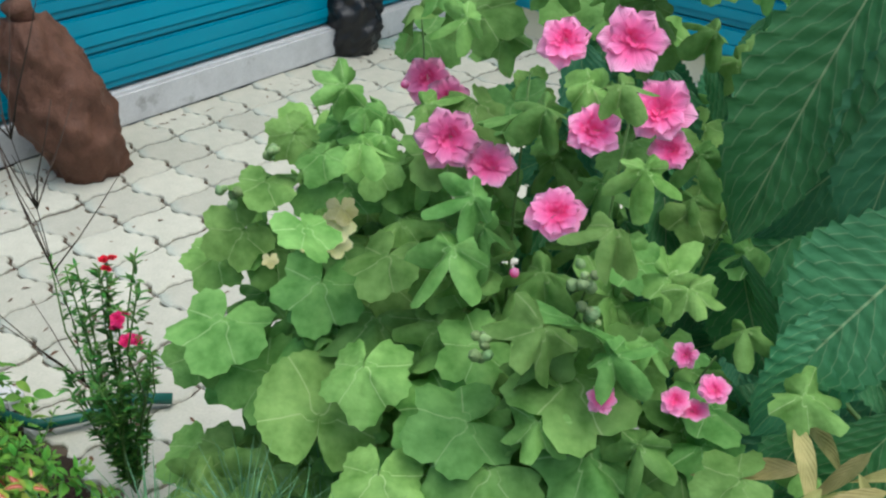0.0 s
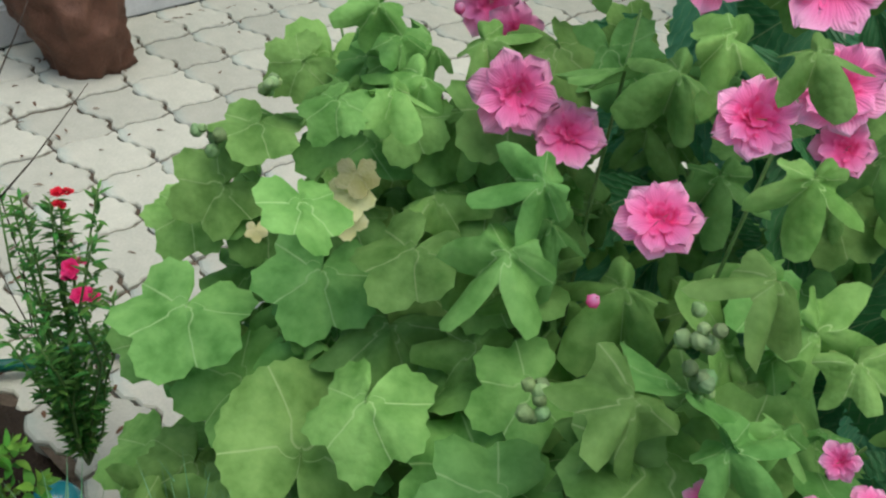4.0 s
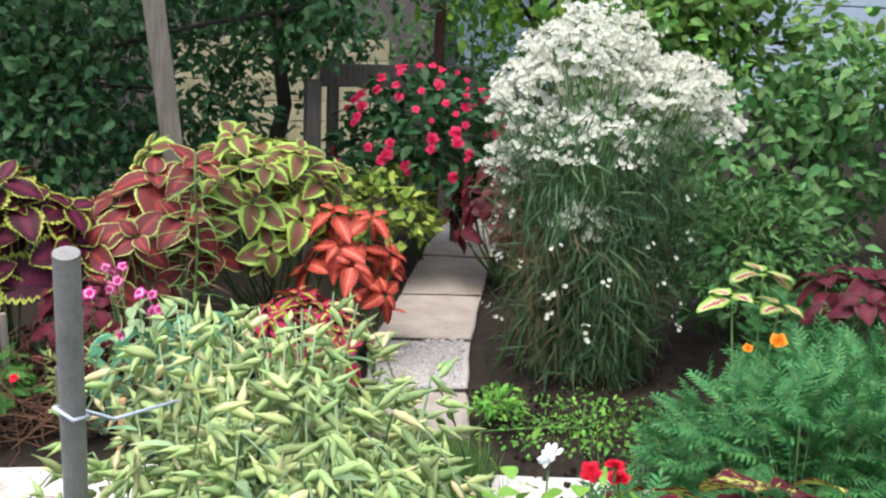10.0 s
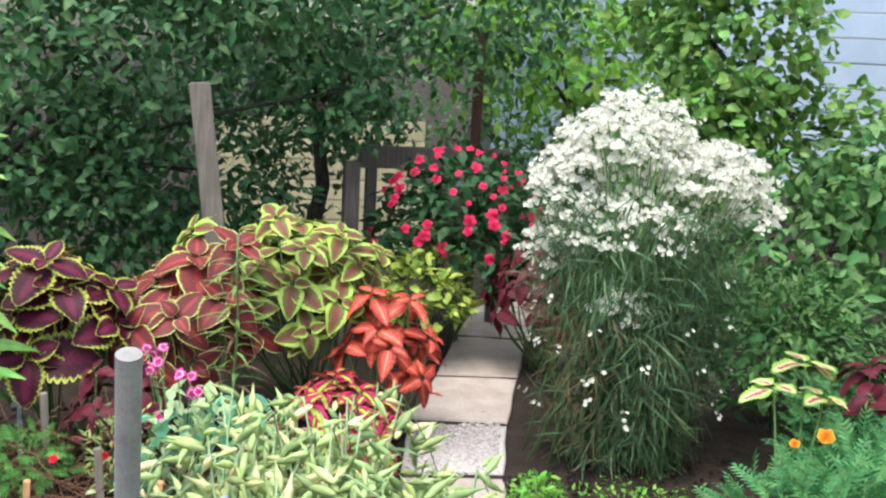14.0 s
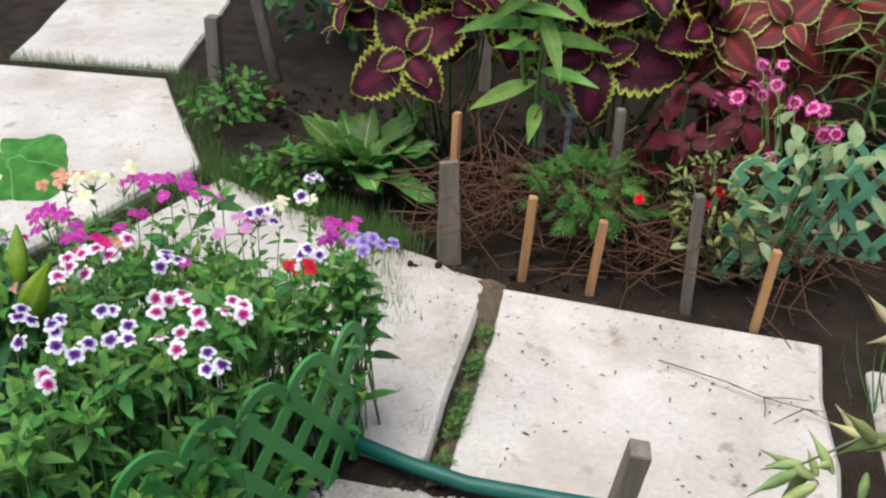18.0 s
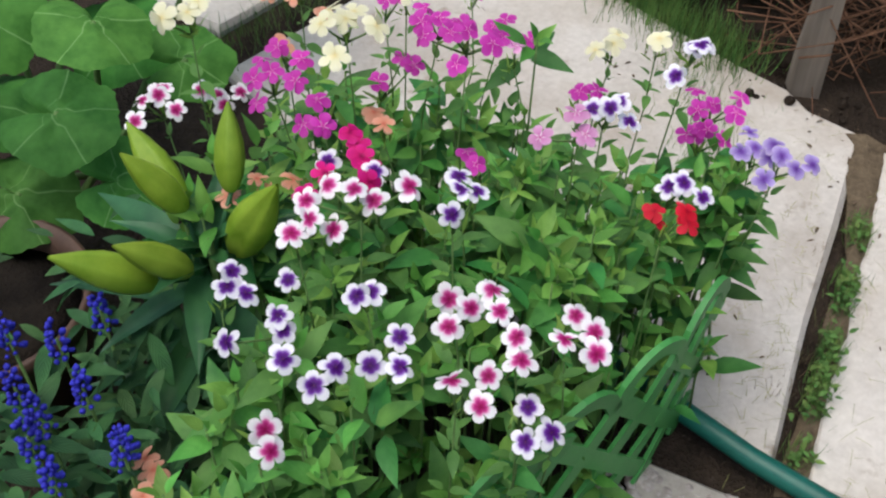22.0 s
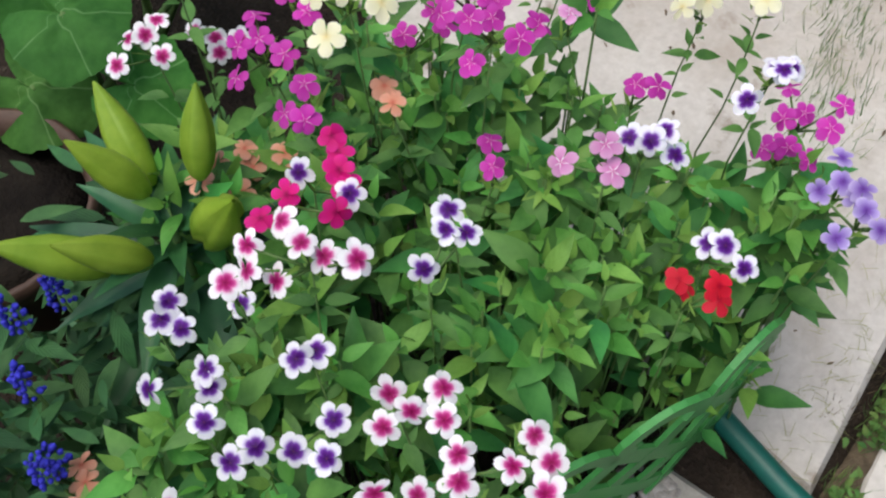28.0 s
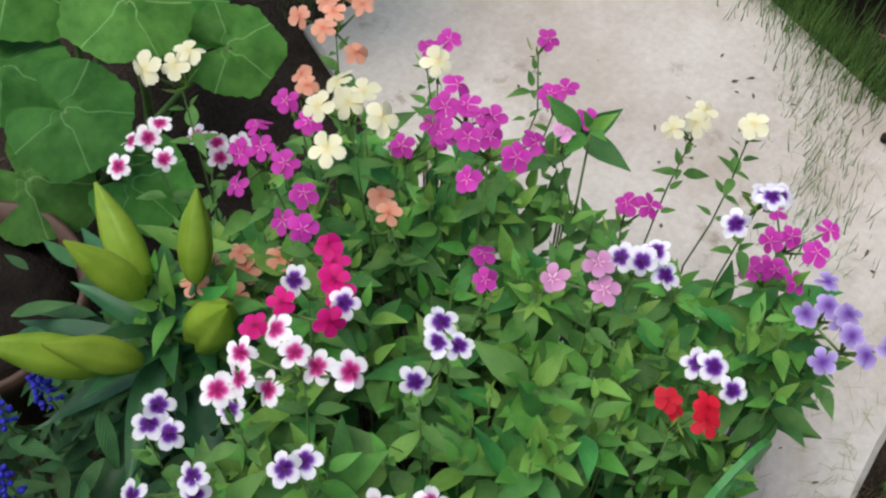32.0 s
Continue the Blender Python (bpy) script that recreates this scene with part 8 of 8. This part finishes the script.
grass("far_grass", [(-3.86 - 0.9 * t, -1.74 - 0.46 * t) for t in np.linspace(0, 1, 16)] + [(-3.84 + 0.78 * t, -1.76 - 0.30 * t) for t in np.linspace(0, 1, 12)] + [(-4.78 - 0.03 * t, -2.25 - 0.7 * t) for t in np.linspace(0, 1, 10)] + [(-6.05, -2.4 - 0.7 * t) for t in np.linspace(0, 1, 8)], 80, 0.05, "grass between the far slabs", 0.03)
grass("path_grass", [(-2.85 + 0.1 * t, 0.3 + 0.8 * t) for t in np.linspace(0, 1, 8)] + [(-2.70, 0.98), (-2.74, 1.02), (-2.68, 1.03)] * 4, 110, 0.17, "tuft of fine grass beside the path", 0.06)
leafy("soil_weeds", (-3.1, 1.7, 0), (-3.1, 1.72, 0.0), (0.34, 0.5, 0.06), 700, 0.022, T_OVATE, LF_BRIGHT, "scattered small green seedlings on bare soil", "weed", 71, 0.0, 0.1, nstems=4, kind="stuff")
leafy("path_weed", (-3.22, 1.38, 0), (-3.22, 1.4, 0.04), (0.10, 0.12, 0.10), 260, 0.03, T_OVATE, LF_BRIGHT, "small leafy weed beside the path", "weed", 72, 0.0, 0.3, nstems=4)
leafy("edge_weed", (-3.72, -1.42, 0), (-3.74, -1.44, 0.05), (0.12, 0.2, 0.12), 240, 0.03, T_OVATE, LF_MID, "low leafy weeds beside the slab edge", "weed", 73, 0.0, 0.3, nstems=5)
leafy("peg_weed", (-4.3, -1.8, 0), (-4.3, -1.82, 0.05), (0.2, 0.16, 0.13), 240, 0.035, T_OVATE, LF_MID, "low leafy weeds round a wooden peg", "weed", 74, 0.0, 0.3, nstems=5)
ms = []
for i in range(1500):
    x, y = (rng.uniform(-4.7, -3.28), rng.uniform(-1.95, 0.2)) if i % 3 else (rng.uniform(-3.6, -2.5), rng.uniform(1.35, 2.5))
    if x > -3.95 - (y + 1.02) * -0.56 and y < -1.0:
        continue
    ms.append(aim((x, y, rng.uniform(-0.004, 0.003)), rng.normal(0, 1, 3), (0, 0, 1), rng.uniform(0.006, 0.026)))
tagged(joined("soil_clods", T_BALLBUD, ms, SOIL, None, "dark crumbly soil clods on the bed", "stuff"), category="soil")
grass("bed_weeds", list(zip(rng.uniform(-3.2, -2.4, 30), rng.uniform(1.6, 2.3, 30))), 14, 0.06, "small weeds on bare soil", 0.05, LF_BRIGHT)


# ---- hedge, trees and background ----
def crown(name, trunk, blobs, n, size, material, label, tmpl=None, seed=0, category="tree", trunk_r=0.05):
    t = thing(name, *trunk[0], label, category)
    g = np.random.default_rng(seed + 100)
    limbs = [arc(trunk[0], trunk[1], 0, 5, 0.03)]
    ms = []
    for (c, r) in blobs:
        c, r = np.array(c, float), np.array(r, float)
        limbs.append(arc(trunk[1], c, 0.05, 4, 0.03))
        k = int(n * (r[0] * r[1] + r[1] * r[2] + r[0] * r[2]))
        for i in range(k):
            d = g.normal(0, 1, 3)
            d /= np.linalg.norm(d)
            p = c + d * r * (0.55 + 0.5 * g.random()) * (1 + 0.3 * noise.noise(tuple(d * 2.5 + seed)))
            ms.append(aim(p, d * 0.5 + g.normal(0, 0.6, 3) - np.array((0, 0, 0.15)), d * 0.6 + np.array((0.25, 0, 0.6)) + g.normal(0, 0.35, 3), size * g.uniform(0.6, 1.3)))
    put("trunk", mesh_from("trunk", *(lambda m: (m[0], m[1]))(merge([tube(l, trunk_r if i == 0 else trunk_r * 0.4, 8, 0.5) for i, l in enumerate(limbs)])), BARK), t)
    joined("crown", tmpl or T_SMALL, ms, material, t)
    return t


crown("currant_hedge", ((-5.6, -0.9, 0), (-5.6, -0.9, 1.0)), (((-5.4, -1.6, 0.9), (0.5, 0.5, 0.9)), ((-5.5, -0.8, 1.5), (0.5, 0.6, 0.9)), ((-5.4, -0.2, 1.8), (0.5, 0.6, 0.7)), ((-5.3, 0.6, 2.2), (0.5, 0.7, 0.6)), ((-5.4, -0.3, 0.8), (0.35, 0.35, 0.7)), ((-5.9, 0.3, 1.0), (0.3, 0.6, 0.5)), ((-6.6, 0.2, 0.9), (0.4, 1.0, 0.8)), ((-5.6, 1.0, 1.5), (0.3, 0.4, 0.35)), ((-6.0, -0.9, 0.7), (0.4, 0.9, 0.7))), 1500, 0.075, LF_TREE, "dense dark green climbing hedge", T_OVATE, 1)
crown("apple_tree", ((-6.4, 1.0, 0), (-6.4, 1.0, 1.4)), (((-6.2, 0.9, 1.9), (0.6, 0.7, 0.6)), ((-6.1, 1.9, 2.2), (0.6, 0.8, 0.7)), ((-6.2, 0.0, 2.4), (0.7, 0.8, 0.7)), ((-6.4, 1.3, 1.25), (0.4, 0.35, 0.25))), 1200, 0.075, LF_TREE, "overhanging tree with dark green leaves", T_OVATE, 2, trunk_r=0.07)
crown("lime_tree", ((-8.5, 3.6, 0), (-8.5, 3.6, 1.4)), (((-8.3, 3.4, 2.0), (0.8, 1.0, 0.9)), ((-8.6, 4.2, 1.6), (0.7, 0.8, 0.9)), ((-8.4, 2.6, 2.4), (0.7, 0.8, 0.8)), ((-9.0, 4.9, 1.0), (0.8, 0.9, 0.8))), 420, 0.12, LF_LIME, "sunlit yellow-green tree behind the garden", T_OVATE, 3, trunk_r=0.06)
crown("vine", ((-5.6, 3.6, 0), (-5.6, 3.6, 1.6)), (((-5.4, 3.5, 1.9), (0.45, 0.55, 0.65)), ((-5.3, 3.3, 1.3), (0.4, 0.45, 0.5)), ((-5.9, 3.3, 2.4), (0.5, 0.5, 0.6)), ((-5.3, 4.3, 1.2), (0.45, 0.5, 0.5))), 1300, 0.08, LF_VINE, "climbing vine with broad green leaves", T_ROUND, 4, "vine")
crown("lilac_bush", ((-4.6, 3.5, 0), (-4.6, 3.5, 0.6)), (((-4.5, 3.4, 0.8), (0.5, 0.6, 0.5)), ((-4.6, 4.1, 0.9), (0.6, 0.6, 0.5)), ((-4.0, 3.0, 0.5), (0.5, 0.5, 0.4)), ((-4.4, 3.9, 1.2), (0.4, 0.5, 0.3))), 900, 0.09, LF_DULL, "broad green leafy bush by the house", T_OVATE, 5, "bush", 0.02)
leafy("yellowgreen_bush", (-3.9, 2.9, 0), (-3.8, 2.85, 0.42), (0.5, 0.5, 0.42), 2200, 0.05, T_LANCE, LF_DULL, "low mid-green bush beside white flowers", "bush", 51)
crown("berry_bush", ((-9.5, 2.6, 0), (-9.5, 2.6, 0.7)), (((-9.3, 2.7, 0.7), (0.8, 1.2, 0.9)), ((-9.9, 4.1, 0.6), (0.7, 0.6, 0.6)), ((-10.2, 1.2, 1.2), (0.7, 1.0, 0.9))), 500, 0.10, LF_DULL, "rounded green bush beyond the bench", T_OVATE, 9, "bush", 0.03)
crown("back_trees", ((-11, -3, 0), (-11, -3, 2)), (((-26, -9, 3), (1.5, 3, 3)), ((-11, -2.4, 2.6), (1.5, 2.2, 1.8)), ((-10.5, 1, 3), (1.5, 2.2, 1.8)), ((-11, 5, 2.8), (1.5, 2.5, 2.2))), 130, 0.2, LF_TREE, "dark leafy trees at the garden's far end", T_OVATE, 6, trunk_r=0.12)


def post_at(x, y, h, w, material, label, lean=(0, 0)):
    p = thing("fence_post", x, y, 0, label, "post")
    bm = bmesh.new()
    box(bm, -w / 2, w / 2, -w / 2, w / 2, -0.1, h, 0.006, Matrix.Translation((x, y, 0)) @ Matrix.Rotation(radians(lean[0]), 4, "X") @ Matrix.Rotation(radians(lean[1]), 4, "Y"))
    part("shaft", bm, material, p)
    return p


post_at(-4.85, 0.34, 1.55, 0.10, STAKE_OLD, "square grey weathered wooden post in the hedge", (6, 0))
post_at(-5.6, 1.08, 1.1, 0.09, DARK_WOOD, "short dark wooden post beside red flowers")
post_at(-4.95, -0.92, 1.2, 0.06, STAKE_OLD, "grey weathered wooden stake in the hedge", (2, 0))
post_at(-6.3, 2.05, 1.9, 0.06, RUST, "rusty iron pole in the bushes")
bench = thing("garden_bench", -6.0, 1.6, 0, "weathered dark wooden bench back behind red flowers", "bench")
bm = bmesh.new()
box(bm, -6.05, -5.99, 1.2, 2.2, 1.02, 1.16, 0.006)
part("rail", bm, DARK_WOOD, bench)
for y in (1.25, 2.1):
    bm = bmesh.new()
    box(bm, -6.05, -5.99, y, y + 0.07, -0.05, 1.02, 0.006)
    part("leg", bm, DARK_WOOD, bench)
shed = thing("timber_shed", -8.2, 0.6, 0, "low shed of pale yellow horizontal boards", "shed")
for k in range(7):
    bm = bmesh.new()
    box(bm, -8.22 - 0.01 * (k % 2), -8.18, 0.45, 2.2, 0.0 + 0.17 * k, 0.165 + 0.17 * k, 0.006)
    part("board", bm, YELLOW_BOARD, shed)
sid = thing("neighbour_house", -7.6, 6.6, 0, "house wall with pale blue horizontal siding", "house")
for k in range(16):
    bm = bmesh.new()
    box(bm, 0, 0.03, -4, 5, 0.6 + 0.26 * k, 0.6 + 0.26 * k + 0.25, 0.008, Matrix.Translation((-9.0, 7.2, 0)) @ Matrix.Rotation(radians(-30), 4, "Z"))
    part("siding_board", bm, SIDING, sid)


# unidentified bright gap in the far greenery, filled with an added white arch
tunnel = thing("sheet_arch", -12.2, 5.0, 0, "low arch of white sheet over hoops, filling a bright gap", "tunnel")
tv = [(-12.2 + 0.9 * math.cos(radians(20)) * math.cos(a) - dy * math.sin(radians(20)), 5.0 + 0.9 * math.sin(radians(20)) * math.cos(a) + dy * math.cos(radians(20)), 1.25 * math.sin(a)) for dy in (-0.9, -0.3, 0.3, 0.9) for a in np.linspace(0, math.pi, 13)]
put("sheet", mesh_from("sheet", tv, [(k * 13 + i, k * 13 + i + 1, k * 13 + i + 14, k * 13 + i + 13) for k in range(3) for i in range(12)], FILM), tunnel)
for k in range(4):
    put("hoop", mesh_from("hoop", *tube([(x, y, z * 1.01 + 0.005) for x, y, z in tv[k * 13:k * 13 + 13]], 0.012, 6)[:2], POST_GREY), tunnel)


# ---- paving blocks ----
PAVE_ME = paver_mesh()
cells = []
for i in range(22):
    for j in range(-18, 52):
        a0, b0 = 1.17 + i * CU, 2.99 + (j - 14) * CV + 0.01
        if b0 < 2.98 - CV * 0.2 and b0 > -4.2 or (i < 3 and b0 < 9.5 and b0 > 2):
            cells.append((i, a0, b0))
cells.sort(key=lambda c: np.linalg.norm(uvw(c[1], c[2]) - np.array((-0.4, 1.6))))
far_v, far_f = [], []
for k, (i, a0, b0) in enumerate(cells):
    p = uvw(a0, b0)
    m = Matrix.Translation((p[0], p[1], PZ + rng.normal(0, 0.0015))) @ Matrix.Rotation(rng.normal(0, 0.006), 4, "X")
    if k < 300:
        put("paver", PAVE_ME, paving, m)
    else:
        o = len(far_v)
        far_v += [tuple(m @ v.co) for v in PAVE_ME.vertices]
        far_f += [tuple(q + o for q in poly.vertices) for poly in PAVE_ME.polygons]
tagged(put("far_pavers", mesh_from("far_pavers", far_v, far_f, PAVER, None, False), paving), kind="stuff")

# ---- litter on slabs and paving ----
GRASSY = ((-3.38, -1.12), (-3.24, -1.06), (-3.06, -1.04), (-2.75, -0.86), (-2.62, -0.90))
ms = []
for i in range(240):
    k = i % 5
    x, y = (rng.uniform(-3.2, -2.45), rng.uniform(-0.7, 0.05)) if k < 2 else (rng.uniform(-3.4, -2.6), rng.uniform(-1.6, -0.8)) if k < 3 else (rng.uniform(-4.6, -3.4), rng.uniform(-2.7, -1.9)) if k < 4 else (rng.uniform(-3.3, -3.0), rng.uniform(-0.95, 0.2))
    ms.append(aim((x, y, 0.003), (rng.normal(), rng.normal(), 0), (0, 0, 1), rng.uniform(0.005, 0.022), rng.uniform(0.004, 0.012)))
lit = joined("leaf_litter", T_SMALL, ms, plain_mat("litter", (0.05, 0.035, 0.025), (0.20, 0.14, 0.09), 30.0, 0.9), None, "dry leaf crumbs scattered on slabs", "stuff")
tagged(lit, category="litter")
ms = []
for i in range(170):
    a0, b0 = 1.2 + abs(rng.normal(0, 0.5)), rng.uniform(0.5, 2.9)
    p = uvw(a0, b0) if i % 3 else uvw(rng.uniform(1.7, 4.5), 2.86 + rng.normal(0, 0.06))
    ms.append(aim((p[0], p[1], PZ + 0.004), (rng.normal(), rng.normal(), 0), (0, 0, 1), rng.uniform(0.012, 0.035), rng.uniform(0.01, 0.02)))
tagged(joined("dry_leaf_litter", T_SMALL, ms, DRY, None, "brown dry leaf crumbs on the paving", "stuff"), category="litter")
ms = []
for i in range(150):
    t = rng.uniform(0.0, 1.0)
    x, y = -3.27 + 0.85 * t + rng.normal(0, 0.02), -0.79 - 0.06 * t - abs(rng.normal(0, 0.04)) if i % 4 else -0.72 + abs(rng.normal(0, 0.02))
    ms.append(aim((x, y, 0.004), (rng.normal(), rng.normal(), 0.05), (0, 0, 1), rng.uniform(0.015, 0.045), 0.025))
for x0, y0 in GRASSY:
    for i in range(26):
        ms.append(aim((x0 + rng.normal(0, 0.07), y0 + rng.normal(0, 0.05), 0.004), (rng.normal(), rng.normal(), 0.12), (0, 0, 1), rng.uniform(0.02, 0.05), 0.025))
tagged(joined("dry_grass_litter", T_BLADE, ms, LF_WITHERED, None, "thin dry grass blades scattered along the slab joint", "stuff"), category="litter")
twig = thing("fallen_twig", -2.8, -0.15, 0, "thin dry forked twig lying on a slab", "twig")
tw = [arc((-2.95, -0.30, 0.008), (-2.75, 0.10, 0.012), 0, 5, 0.006)]
for i in range(7):
    q = tw[0][int(rng.integers(1, 5))]
    tw.append(arc(q, q + np.array((rng.normal(0, 0.07), rng.normal(0.03, 0.05), 0.004)), 0, 2, 0.002))
stems("twig", tw, 0.002, DRY, twig, 0.5, 4)
